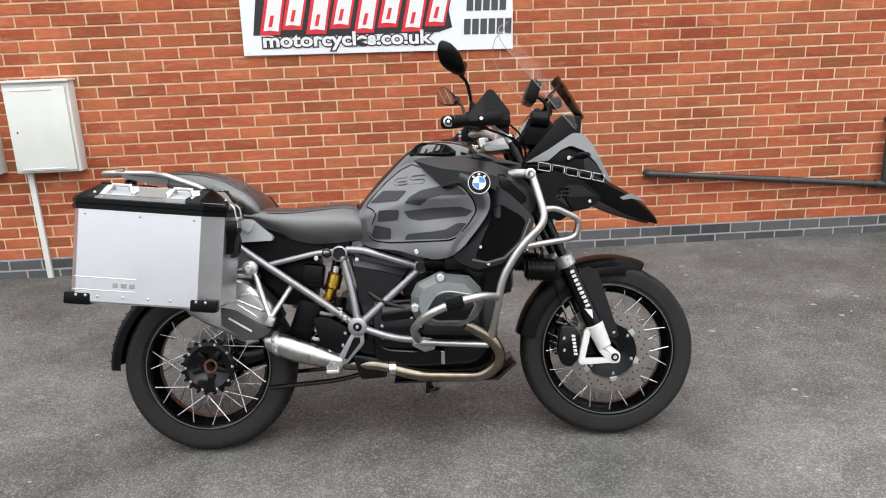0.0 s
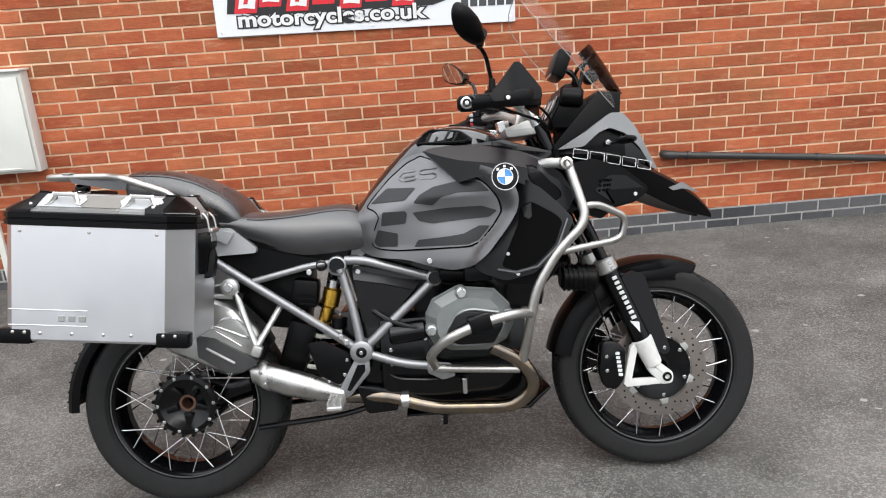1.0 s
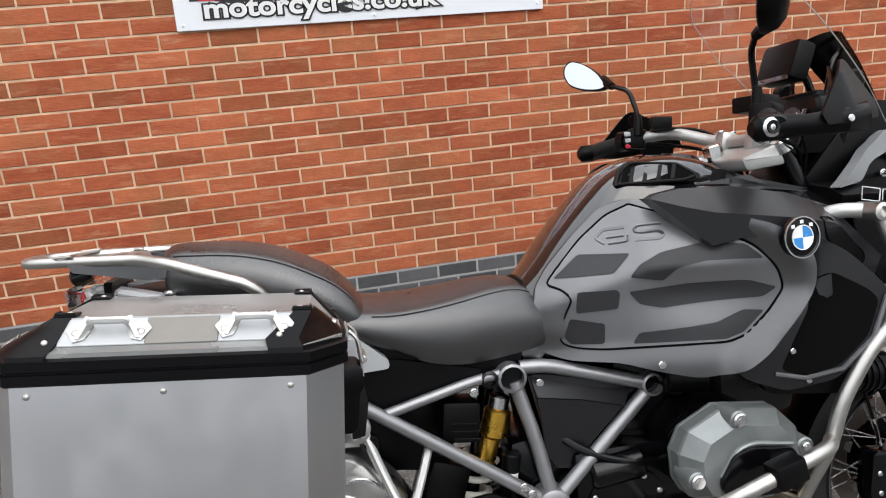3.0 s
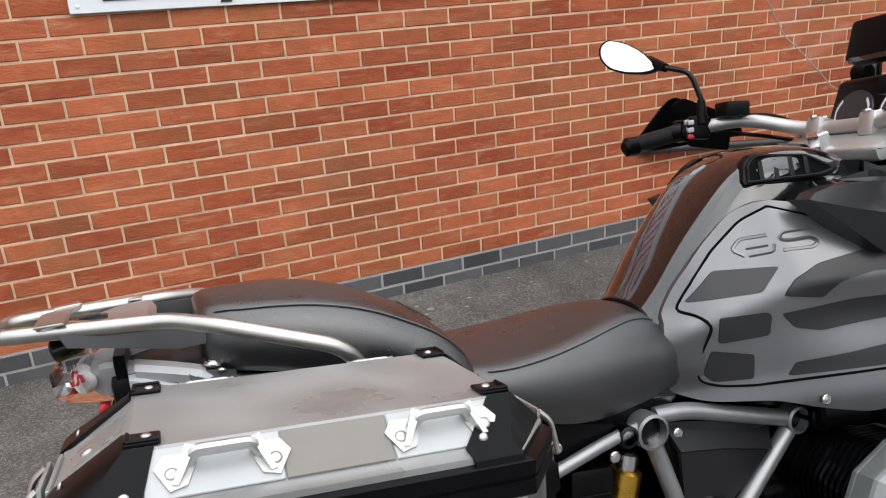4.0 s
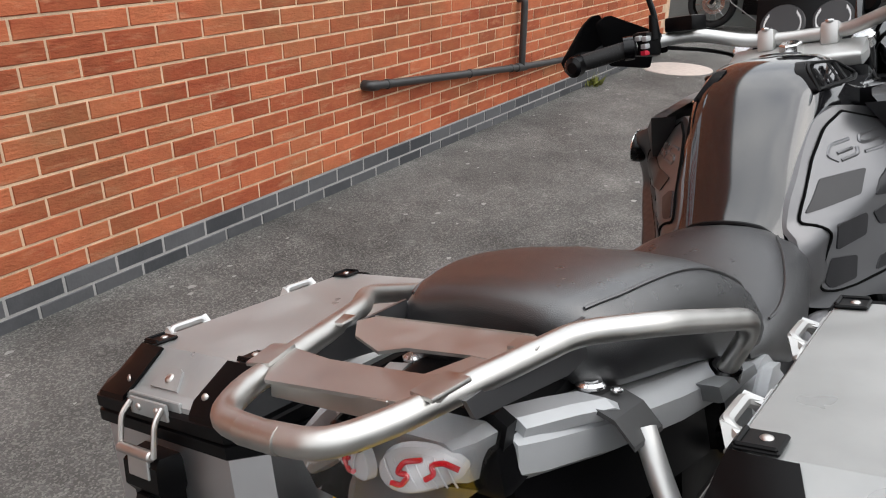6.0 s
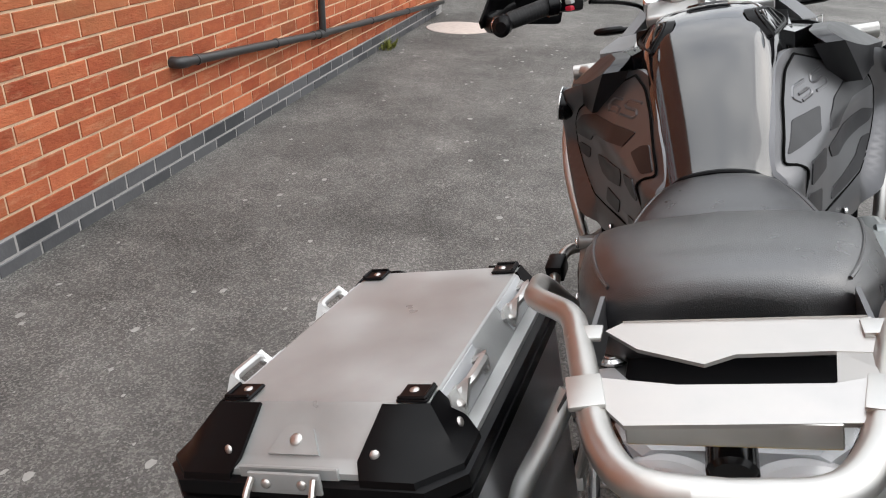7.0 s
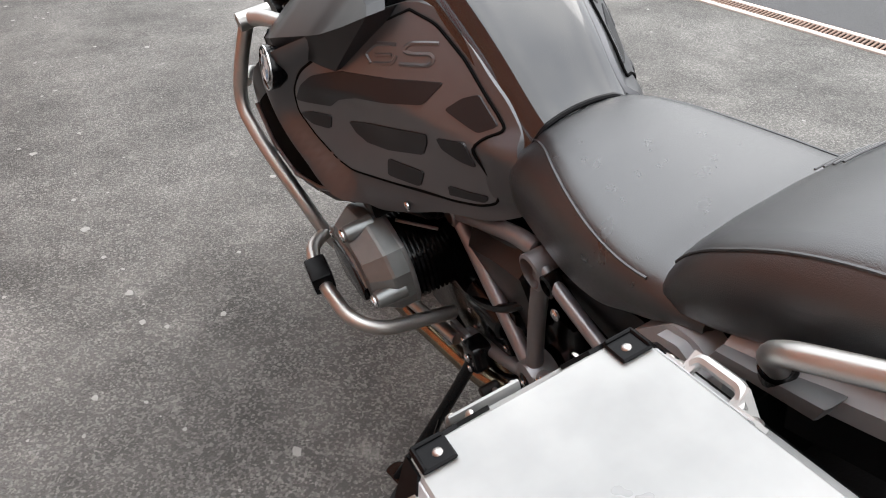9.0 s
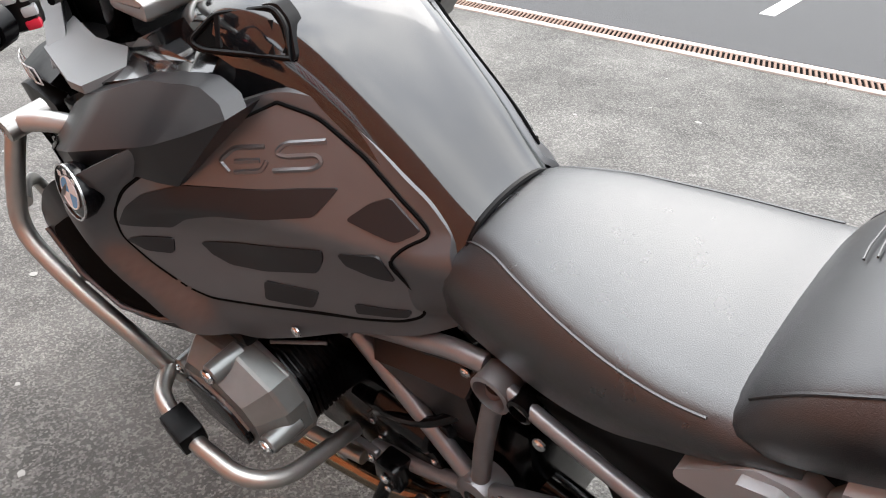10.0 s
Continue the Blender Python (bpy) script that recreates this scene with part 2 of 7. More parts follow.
WHITE_BOX = mat("white_grp_box", (0.66, 0.67, 0.63), 0.5, scale=7, vary=0.07, bump=0.0004, bscale=200)
SIGN_WHITE = mat("white_sign_board", (0.74, 0.76, 0.80), 0.45, scale=5, vary=0.03)
SIGN_RED = mat("red_sign_print", (0.62, 0.022, 0.035), 0.45, vary=0.05)
SIGN_BLACK = mat("black_sign_print", (0.018, 0.018, 0.02), 0.45, vary=0.05)
SIGN_DARK = mat("dark_grey_sign_print", (0.06, 0.063, 0.07), 0.45, vary=0.05)
PIPE = mat("black_plastic_pipe", (0.03, 0.029, 0.029), 0.42, scale=20, vary=0.25)
CONCRETE = mat("pale_drain_concrete", (0.46, 0.40, 0.36), 0.9, scale=20, vary=0.18, bump=0.002, bscale=120)
GRATE = mat("rusty_grate_iron", (0.20, 0.13, 0.10), 0.75, 0.3, scale=40, vary=0.3)
# near-black that paints the shade inside holes, grooves and openings
HOLLOW_SHADE = mat("hollow_shade_black", (0.003, 0.003, 0.003), 0.9, spec=0.05)
PAINT_WHITE = mat("road_paint_white", (0.66, 0.66, 0.62), 0.8, scale=15, vary=0.15)
GUM = mat("trodden_chewing_gum", (0.27, 0.265, 0.25), 0.9, scale=60, vary=0.2)
GREY_WALL = mat("grey_render", (0.25, 0.27, 0.26), 0.9, scale=6, vary=0.12, bump=0.002, bscale=80)
PAD = mat("warm_grey_rubber_pad", (0.17, 0.16, 0.145), 0.6, scale=40, vary=0.08)
PLATE = mat("yellow_plate_film", (0.80, 0.52, 0.02), 0.4, vary=0.04)
RIM_GLINT = mat("rim_lip_highlight", (0.10, 0.10, 0.10), 0.3, 0.6, vary=0.1)
BADGE_BLUE = mat("badge_blue", (0.03, 0.22, 0.55), 0.25, vary=0.05, coat=1.0)
BADGE_WHITE = mat("badge_white", (0.78, 0.78, 0.78), 0.25, vary=0.03, coat=1.0)
LETTER = mat("pale_transfer_print", (0.62, 0.62, 0.62), 0.4, vary=0.04)
RED_LENS = mat("red_lens_plastic", (0.50, 0.012, 0.02), 0.12, vary=0.1, coat=1.0)
LAMP_WHITE = mat("pale_lamp_housing", (0.55, 0.55, 0.56), 0.25, vary=0.1)
RED_BUTTON = mat("red_switch", (0.45, 0.008, 0.03), 0.4, vary=0.05)
COPPER = mat("bare_hub_bore", (0.15, 0.075, 0.05), 0.5, 0.5, vary=0.2)
WEED = mat("yellow_green_weed", (0.16, 0.17, 0.03), 0.7, vary=0.4, scale=80)


def glass_material(name, color, rough, ior=1.45, flat=None):
    m = bpy.data.materials.new(name)
    m.use_nodes = True
    n, l = m.node_tree.nodes, m.node_tree.links
    gl = n["Principled BSDF"]
    gl.inputs["Base Color"].default_value, gl.inputs["Metallic"].default_value, gl.inputs["Roughness"].default_value = (1, 1, 1, 1), 1.0, rough
    out, tr, mx, fr = n["Material Output"], n.new("ShaderNodeBsdfTransparent"), n.new("ShaderNodeMixShader"), n.new("ShaderNodeFresnel")
    tr.inputs["Color"].default_value = (*color, 1)
    fr.inputs["IOR"].default_value = ior
    if flat is None:
        l.new(fr.outputs["Fac"], mx.inputs["Fac"])
    else:
        mx.inputs["Fac"].default_value = flat
    l.new(tr.outputs["BSDF"], mx.inputs[1]), l.new(gl.outputs["BSDF"], mx.inputs[2])
    l.new(mx.outputs["Shader"], out.inputs["Surface"])
    return m


SCREEN_GLASS = glass_material("clear_polycarbonate", (0.975, 0.975, 0.97), 0.03, flat=0.035)
SCREEN_EDGE = mat("polished_screen_edge", (0.30, 0.29, 0.28), 0.15, vary=0.1, spec=0.8)
LENS_GLASS = glass_material("clear_lens", (0.97, 0.97, 0.97), 0.04, 1.4)
MIRROR = mat("mirror_glass", (0.62, 0.65, 0.67), 0.02, 1.0, vary=0.01)
DISPLAY = mat("dark_display_glass", (0.008, 0.008, 0.01), 0.08, vary=0.05, coat=1.0)


# ---- modelling tools ----
def finish(name, bm, material, sharp=32):
    bmesh.ops.remove_doubles(bm, verts=bm.verts, dist=1e-5)
    bmesh.ops.recalc_face_normals(bm, faces=bm.faces)
    me = bpy.data.meshes.new(name)
    bm.to_mesh(me)
    bm.free()
    me.shade_smooth()
    me.set_sharp_from_angle(angle=radians(sharp))
    me.materials.append(material)
    return me


def part(name, bm, material, parent, label="", sharp=32):
    """One mesh object under a thing or a part."""
    ob = new(name, finish(name, bm, material, sharp))
    ob.parent = parent
    return tagged(ob, label)


def thing(name, m, label, category, group="", kind=""):
    ob = new(name)
    ob.empty_display_size = 0.1
    ob.matrix_world = m
    return tagged(ob, label, category, group, kind)


def solid(name, bm, material, label, category="", kind="", sharp=32):
    return tagged(new(name, finish(name, bm, material, sharp)), label, category, "", kind)


def fillet(pts, rad, k=5):
    """A polyline with its corners rounded."""
    pts = [Vector(p) for p in pts]
    out = [pts[0]]
    for a, b, c in zip(pts, pts[1:], pts[2:]):
        d = min(rad, (a - b).length * 0.48, (c - b).length * 0.48)
        p, q = b + (a - b).normalized() * d, b + (c - b).normalized() * d
        for i in range(k + 1):
            t = i / k
            out.append(p * (1 - t) ** 2 + b * 2 * t * (1 - t) + q * t * t)
    out.append(pts[-1])
    return out


def sweep(bm, pts, r, n=12, rad=0.05, cap=True, r1=None, closed=False):
    """A round tube along a polyline with rounded bends."""
    path = fillet(pts, rad) if rad else [Vector(p) for p in pts]
    if closed:
        path = path + [path[0]]
    side, rings = None, []
    for i, p in enumerate(path):
        d = (path[min(i + 1, len(path) - 1)] - path[max(i - 1, 0)]).normalized()
        if closed and i in (0, len(path) - 1):
            d = (path[1] - path[-2]).normalized()
        if side is None:
            side = d.orthogonal().normalized()
        side = (side - d * side.dot(d)).normalized()
        up = d.cross(side)
        rr = r if r1 is None else r + (r1 - r) * i / (len(path) - 1)
        rings.append([bm.verts.new(p + (side * math.cos(a) + up * math.sin(a)) * rr) for a in (2 * math.pi * j / n for j in range(n))])
    for a, b in zip(rings, rings[1:]):
        for j in range(n):
            bm.faces.new((a[j], a[(j + 1) % n], b[(j + 1) % n], b[j]))
    if cap and not closed:
        bm.faces.new(rings[0]), bm.faces.new(rings[-1][::-1])
    return bm


def tube(pts, r, n=12, rad=0.05, r1=None, closed=False):
    return sweep(bmesh.new(), pts, r, n, rad, True, r1, closed)


def cyl(bm, p0, p1, r, r1=None, n=16, bev=0.0):
    p0, p1 = Vector(p0), Vector(p1)
    r1 = r if r1 is None else r1
    if bev:
        d = (p1 - p0).normalized() * bev
        stations = [(p0, r - bev), (p0 + d, r), (p1 - d, r1), (p1, r1 - bev)]
    else:
        stations = [(p0, r), (p1, r1)]
    d = (p1 - p0).normalized()
    s = d.orthogonal().normalized()
    u = d.cross(s)
    rings = [[bm.verts.new(p + (s * math.cos(a) + u * math.sin(a)) * q) for a in (2 * math.pi * j / n for j in range(n))] for p, q in stations]
    for a, b in zip(rings, rings[1:]):
        for j in range(n):
            bm.faces.new((a[j], a[(j + 1) % n], b[(j + 1) % n], b[j]))
    bm.faces.new(rings[0][::-1]), bm.faces.new(rings[-1])
    return bm


def lathe(bm, profile, c, n=48, axis="y", closed=True):
    """A profile of (radius, offset) turned about an axis through c."""
    c = Vector(c)
    rings = []
    for j in range(n):
        a = 2 * math.pi * j / n
        ring = []
        for r, o in profile:
            v = {"y": (r * math.cos(a), o, r * math.sin(a)), "x": (o, r * math.cos(a), r * math.sin(a)), "z": (r * math.cos(a), r * math.sin(a), o)}[axis]
            ring.append(bm.verts.new(c + Vector(v)))
        rings.append(ring)
    k = len(profile)
    for j in range(n):
        a, b = rings[j], rings[(j + 1) % n]
        for i in range(k if closed else k - 1):
            bm.faces.new((a[i], a[(i + 1) % k], b[(i + 1) % k], b[i]))
    return bm


def box(bm, c, size, rot=(0, 0, 0), bev=0.0, seg=2):
    m = Matrix.Translation(c) @ Euler([radians(a) for a in rot]).to_matrix().to_4x4() @ Matrix.Diagonal((*size, 1))
    t = bmesh.new()
    bmesh.ops.create_cube(t, size=1.0, matrix=m)
    if bev:
        bmesh.ops.bevel(t, geom=t.edges[:], offset=bev, segments=seg, affect="EDGES", profile=0.6)
    return join(bm, t)


def join(bm, other):
    vs = {v: bm.verts.new(v.co) for v in other.verts}
    for f in other.faces:
        try:
            bm.faces.new([vs[v] for v in f.verts])
        except ValueError:
            pass
    other.free()
    return bm


def prism(bm, outline, y0, y1, bev=0.0, seg=2, rad=0.0):
    """A plate with an (x, z) outline between two y planes."""
    t = bmesh.new()
    if rad:
        loop = [(Vector((*p, 0))) for p in outline]
        big = fillet([loop[-1], *loop, loop[0]], rad, 4)[1:-1]
        outline = [(p.x, p.y) for p in big]
    f = t.faces.new([t.verts.new((x, y0, z)) for x, z in outline])
    got = bmesh.ops.extrude_face_region(t, geom=[f])
    for v in got["geom"]:
        if isinstance(v, bmesh.types.BMVert):
            v.co.y = y1
    bmesh.ops.recalc_face_normals(t, faces=t.faces)
    if bev:
        bmesh.ops.bevel(t, geom=[e for e in t.edges if abs(e.verts[0].co.y - e.verts[1].co.y) < 1e-7], offset=bev, segments=seg, affect="EDGES", profile=0.6)
    return join(bm, t)


def loft(bm, sections, cap=True):
    rings = [[bm.verts.new(p) for p in s] for s in sections]
    n = len(rings[0])
    for a, b in zip(rings, rings[1:]):
        for j in range(n):
            bm.faces.new((a[j], a[(j + 1) % n], b[(j + 1) % n], b[j]))
    if cap:
        bm.faces.new(rings[0][::-1]), bm.faces.new(rings[-1])
    return bm


def lerp_table(table):
    xs, ys = [a for a, _ in table], [b for _, b in table]
    return lambda x: float(np.interp(x, xs, ys))


def spline_table(table):
    """A smooth curve through the knots."""
    xs, ys = [a for a, _ in table], [b for _, b in table]
    slopes = np.gradient(ys, xs)

    def at(x):
        x = min(max(x, xs[0]), xs[-1])
        i = min(max(int(np.searchsorted(xs, x)) - 1, 0), len(xs) - 2)
        h = xs[i + 1] - xs[i]
        t = (x - xs[i]) / h
        return float((2 * t ** 3 - 3 * t * t + 1) * ys[i] + (t ** 3 - 2 * t * t + t) * h * slopes[i] + (3 * t * t - 2 * t ** 3) * ys[i + 1] + (t ** 3 - t * t) * h * slopes[i + 1])
    return at


def panel(outline, yfun, side, th=0.006, step=0.02, rad=0.0, lift=0.0):
    """A curved sheet with an (x, z) outline lying on the side surface yfun(x, z), with a turned-in rim."""
    if rad:
        loop = [(Vector((*p, 0))) for p in outline]
        big = fillet([(loop[-1] + loop[0]) / 2, *loop, (loop[-1] + loop[0]) / 2], rad, 4)[:-1]
        outline = [(p.x, p.y) for p in big]
    t = bmesh.new()
    t.faces.new([t.verts.new((x, 0, z)) for x, z in outline])
    xs, zs = [p[0] for p in outline], [p[1] for p in outline]
    for lo, hi, no in ((min(xs), max(xs), (1, 0, 0)), (min(zs), max(zs), (0, 0, 1))):
        for i in range(1, int((hi - lo) / step) + 1):
            co = (lo + i * step + 0.0007, 0, 0) if no[0] else (0, 0, lo + i * step + 0.0007)
            bmesh.ops.bisect_plane(t, geom=t.verts[:] + t.edges[:] + t.faces[:], plane_co=co, plane_no=no)
    front = {v: side * (yfun(v.co.x, v.co.z) + lift) for v in t.verts}
    got = bmesh.ops.extrude_face_region(t, geom=t.faces[:])
    back = [v for v in got["geom"] if isinstance(v, bmesh.types.BMVert)]
    for v, y in front.items():
        v.co.y = y
    for v in back:
        v.co.y = side * (yfun(v.co.x, v.co.z) + lift - th)
    return t


def mesh_ob(name, mesh, parent, m=None, label=""):
    ob = new(name, mesh)
    ob.parent = parent
    if m is not None:
        ob.matrix_local = m
    return tagged(ob, label)


def dome(r, h, material, name, n=10):
    """A rivet or bolt head on the xy plane."""
    return finish(name, lathe(bmesh.new(), [(r, 0), (r * 0.92, h * 0.55), (r * 0.55, h * 0.93), (0.0001, h)], (0, 0, 0), n, "z", closed=False), material, 60)


def hexbolt(r, h, material, name):
    b = cyl(bmesh.new(), (0, 0, 0), (0, 0, h), r, n=14, bev=r * 0.2)
    cyl(b, (0, 0, h - 0.0005), (0, 0, h + 0.0008), r * 0.5, n=6)
    return finish(name, b, material, 30)


# ---- the yard ----
WALL_Y, WALL_X0, WALL_X1, WALL_TOP = 2.408, -6.0, 7.62, 4.4
COURSE, PITCH, BED0 = 0.0755, 0.2195, 0.1345


def ground_sheet():
    b = bmesh.new()
    bmesh.ops.create_grid(b, x_segments=8, y_segments=8, size=400)
    return solid("ground", b, ASPHALT, "dark grey asphalt yard with pale scuffs", kind="structure")


ground = ground_sheet()

b = bmesh.new()
box(b, ((WALL_X0 + WALL_X1) / 2, WALL_Y + 0.004 + 0.15, WALL_TOP / 2 - 0.1), (WALL_X1 - WALL_X0, 0.3, WALL_TOP + 0.2))
wall = solid("wall_north", b, MORTAR, "red brick wall with pale mortar joints", kind="structure")
b = bmesh.new()
box(b, ((WALL_X0 + WALL_X1) / 2, WALL_Y + 0.0015 + 0.1, BED0 / 2 - 0.03), (WALL_X1 - WALL_X0, 0.2, BED0 + 0.06))
part("plinth_joint", b, MORTAR_GREY, wall)
b = bmesh.new()
box(b, (WALL_X1 - 0.15, WALL_Y + 2.3, WALL_TOP / 2), (0.3, 4.0, WALL_TOP))
solid("wall_gable", b, BRICK, "red brick end wall of the brick building", kind="structure")
b = bmesh.new()
box(b, ((WALL_X0 + WALL_X1) / 2, WALL_Y + 2.18, WALL_TOP + 0.03), (WALL_X1 - WALL_X0 + 0.04, 4.4, 0.06), bev=0.01)
solid("roof", b, GREY_WALL, "flat grey roof of the brick building", kind="structure")
b = bmesh.new()
box(b, (10.4, 2.2, 1.3), (0.3, 3.6, 2.6), bev=0.01)
solid("wall_far", b, GREY_WALL, "grey rendered wall beyond the yard", kind="structure")

# plain walls that close the yard behind the camera
for name, c, size in (("wall_south", (0, -24, 1.6), (60, 0.3, 3.2)), ("wall_west", (-20, -9, 1.6), (0.3, 30, 3.2)), ("wall_east", (31, -9, 1.6), (0.3, 30, 3.2))):
    solid(name, box(bmesh.new(), c, size), GREY_WALL, "plain grey wall closing the yard", kind="structure")

b = bmesh.new()
box(b, (5.5, -13.7, -0.046), (51, 20.4, 0.1))
solid("road", b, ASPHALT_DARK, "darker asphalt beyond the drain channel", kind="structure")


def drain_channel():
    y0, y1, x0, x1 = -3.47, -3.23, -8.0, 14.0
    # flat black sheet under the bars paints the shade of the channel's depth
    ch = solid("drain_channel", box(bmesh.new(), ((x0 + x1) / 2, (y0 + y1) / 2, 0.002), (x1 - x0, y1 - y0 - 0.08, 0.004)), HOLLOW_SHADE, "long slotted channel drain with pale concrete edges", kind="structure")
    for y in (y0 + 0.03, y1 - 0.03):
        n = 22
        for i in range(n):
            w = (x1 - x0) / n
            part("edge_block", box(bmesh.new(), (x0 + w * (i + 0.5), y, 0.004), (w - 0.004, 0.055, 0.016), bev=0.003, seg=1), CONCRETE, ch)
    bar = finish("grate_bar", box(bmesh.new(), (0, 0, 0), (0.014, y1 - y0 - 0.11, 0.012), rot=(0, 0, 18), bev=0.002, seg=1), GRATE)
    near = [0.3 + 0.03 * i for i in range(150)]
    for x in near:
        mesh_ob("grate_bar", bar, ch, Matrix.Translation((x, (y0 + y1) / 2, 0.006)))
    rest = bmesh.new()
    for x in [x0 + 0.03 * i for i in range(int((x1 - x0) / 0.03))]:
        if not near[0] - 0.02 < x < near[-1] + 0.02:
            box(rest, (x, (y0 + y1) / 2, 0.006), (0.014, y1 - y0 - 0.11, 0.012), rot=(0, 0, 18))
    tagged(part("grate_run", rest, GRATE, ch), kind="stuff")


drain_channel()

b = bmesh.new()
box(b, (1.69, -6.35, 0.006), (0.1, 4.0, 0.004), bev=0.001, seg=1)
solid("bay_line", b, PAINT_WHITE, "worn white painted parking bay line", kind="structure")


# ---- things on the wall ----
def meter_box(x):
    t = thing("meter_box", Matrix.Translation((x, WALL_Y, 0.735)), "white plastic meter box fixed to the brick wall", "meter box", "meter boxes")
    w, h, d = 0.41, 0.578, 0.125
    part("body", box(bmesh.new(), (0, -d / 2 + 0.01, h / 2), (w, d - 0.02, h), bev=0.008), WHITE_BOX, t)
    door = part("door", box(bmesh.new(), (0, -d + 0.005, h / 2 - 0.008), (w - 0.035, 0.014, h - 0.05), bev=0.005), WHITE_BOX, t)
    for zz in (0.03, h - 0.05):
        part("rib", box(bmesh.new(), (-0.02, -d - 0.003, zz), (w * 0.62, 0.006, 0.008), bev=0.002), WHITE_BOX, door)
    part("lock", cyl(bmesh.new(), (-w / 2 + 0.06, -d - 0.004, h * 0.46), (-w / 2 + 0.06, -d + 0.002, h * 0.46), 0.006), BLACK, door)
    part("top_flange", box(bmesh.new(), (0, -d / 2, h + 0.004), (w + 0.02, d + 0.012, 0.012), bev=0.004), WHITE_BOX, t)
    return t


meter_box(-1.512)
meter_box(-2.03)
b = bmesh.new()
box(b, (-1.674, WALL_Y - 0.014, 0.376), (0.036, 0.028, 0.756), rot=(0, -0.6, 0), bev=0.004)
solid("cable_conduit", b, WHITE_BOX, "white cable conduit running from meter box to ground", "conduit")


def sign_board():
    t = thing("sign_board", pose(-0.206, WALL_Y - 0.02, 1.417, 0, 0.66, 0), "white shop sign board screwed to the brick wall", "sign")
    W, H, Y = 1.747, 0.62, -0.0015
    part("board", box(bmesh.new(), (W / 2, 0.009, H / 2), (W, 0.016, H), bev=0.002, seg=1), SIGN_WHITE, t)

    def plate(name, pts, m, lift):
        part(name, prism(bmesh.new(), pts, -lift, 0.002), m, t)

    # logo as plain slanted blocks, white with a red edge on black
    plate("logo_ground", [(0.07, 0.125), (0.17, 0.125), (0.24, 0.11), (1.26, 0.118), (1.35, 0.145), (1.33, 0.25), (1.37, 0.44), (0.12, 0.46)], SIGN_BLACK, 0.001)
    for i in range(8):
        u = 0.10 + i * 0.153 + (0.012 if i == 0 else 0)
        lo, w, s = 0.125 + 0.03 * (i % 2) * (i != 0), 0.128, 0.075
        out = [(u, lo), (u + w, lo), (u + w + s, 0.46), (u + s, 0.46)]
        plate("logo_block_edge", out, SIGN_RED, 0.003)
        plate("logo_block", [(u + 0.026, lo + 0.026), (u + w * 0.5, lo + 0.03), (u + w - 0.008, lo + 0.022), (u + w + s - 0.024, 0.435), (u + s + 0.016, 0.435)], BADGE_WHITE, 0.005)
        plate("logo_counter", [(u + 0.058, lo + 0.05), (u + 0.082, lo + 0.05), (u + 0.1, lo + 0.12), (u + 0.078, lo + 0.12)], SIGN_RED, 0.007)

    def words(text, u, w, size, m, lift, grow):
        cu = bpy.data.curves.new("lettering", "FONT")
        cu.body, cu.size, cu.extrude, cu.offset = text, size, 0.0006, grow
        ob = bpy.data.objects.new("lettering", cu)
        scene.collection.objects.link(ob)
        bpy.context.view_layer.update()
        me = bpy.data.meshes.new_from_object(ob.evaluated_get(bpy.context.evaluated_depsgraph_get()))
        bpy.data.objects.remove(ob)
        me.materials.clear()
        me.materials.append(m)
        got = mesh_ob("lettering", me, t, Matrix.Translation((u, -lift, w)) @ pose(0, 0, 0, 90, 0, 0) @ Matrix.Diagonal((1.235, 1, 1, 1)))
        return got

    words("motorcycles.co.uk", 0.125, 0.052, 0.118, SIGN_BLACK, 0.0022, 0.011)
    words("motorcycles.co.uk", 0.125, 0.052, 0.118, BADGE_WHITE, 0.0040, 0.0035)
    for row, (w0, w1, n, u0) in enumerate(((0.245, 0.345, 5, 1.445), (0.098, 0.195, 6, 1.425))):
        for i in range(n):
            u = u0 + i * 0.0535
            plate("print_bar", [(u, w0), (u + 0.043, w0), (u + 0.047, w1), (u + 0.004, w1)], SIGN_DARK, 0.001)
    screw = dome(0.008, 0.004, SIGN_WHITE, "screw")
    for u, w in ((0.03, 0.025), (0.9, 0.022), (W - 0.03, 0.03), (0.03, H - 0.03), (W - 0.03, H - 0.03)):
        mesh_ob("screw", screw, t, Matrix.Translation((u, 0.001, w)) @ pose(0, 0, 0, 90, 0, 0))
    return t


sign_board()


def drain_pipe():
    t = thing("drain_pipe", Matrix.Translation((2.48, WALL_Y - 0.045, 0)), "black plastic waste pipe clipped along the brick wall", "pipe")
    part("pipe", tube([(0.0, 0, 0.522), (1.70, 0, 0.365), (5.0, 0, 0.13)], 0.023, 14, 0.2), PIPE, t)
    part("elbow", tube([(-0.005, 0.05, 0.522), (-0.005, 0, 0.522), (0.05, 0, 0.517)], 0.028, 14, 0.03), PIPE, t)
    part("riser", tube([(1.70, 0.05, 0.82), (1.70, -0.005, 0.82), (1.70, -0.005, 0.365)], 0.024, 14, 0.04), PIPE, t)
    part("tee", cyl(bmesh.new(), (1.63, 0, 0.371), (1.77, 0, 0.360), 0.03, bev=0.004), PIPE, t)
    for x in (0.14, 1.0, 1.55, 2.7, 3.7):
        z = 0.522 - 0.0924 * x if x < 1.70 else 0.365 - 0.0712 * (x - 1.70)
        part("clip", cyl(bmesh.new(), (x - 0.012, 0, z), (x + 0.012, 0, z), 0.0275, bev=0.003), PIPE, t)
        part("clip_base", box(bmesh.new(), (x, 0.03, z), (0.03, 0.032, 0.02), bev=0.003, seg=1), PIPE, t)
    return t


drain_pipe()


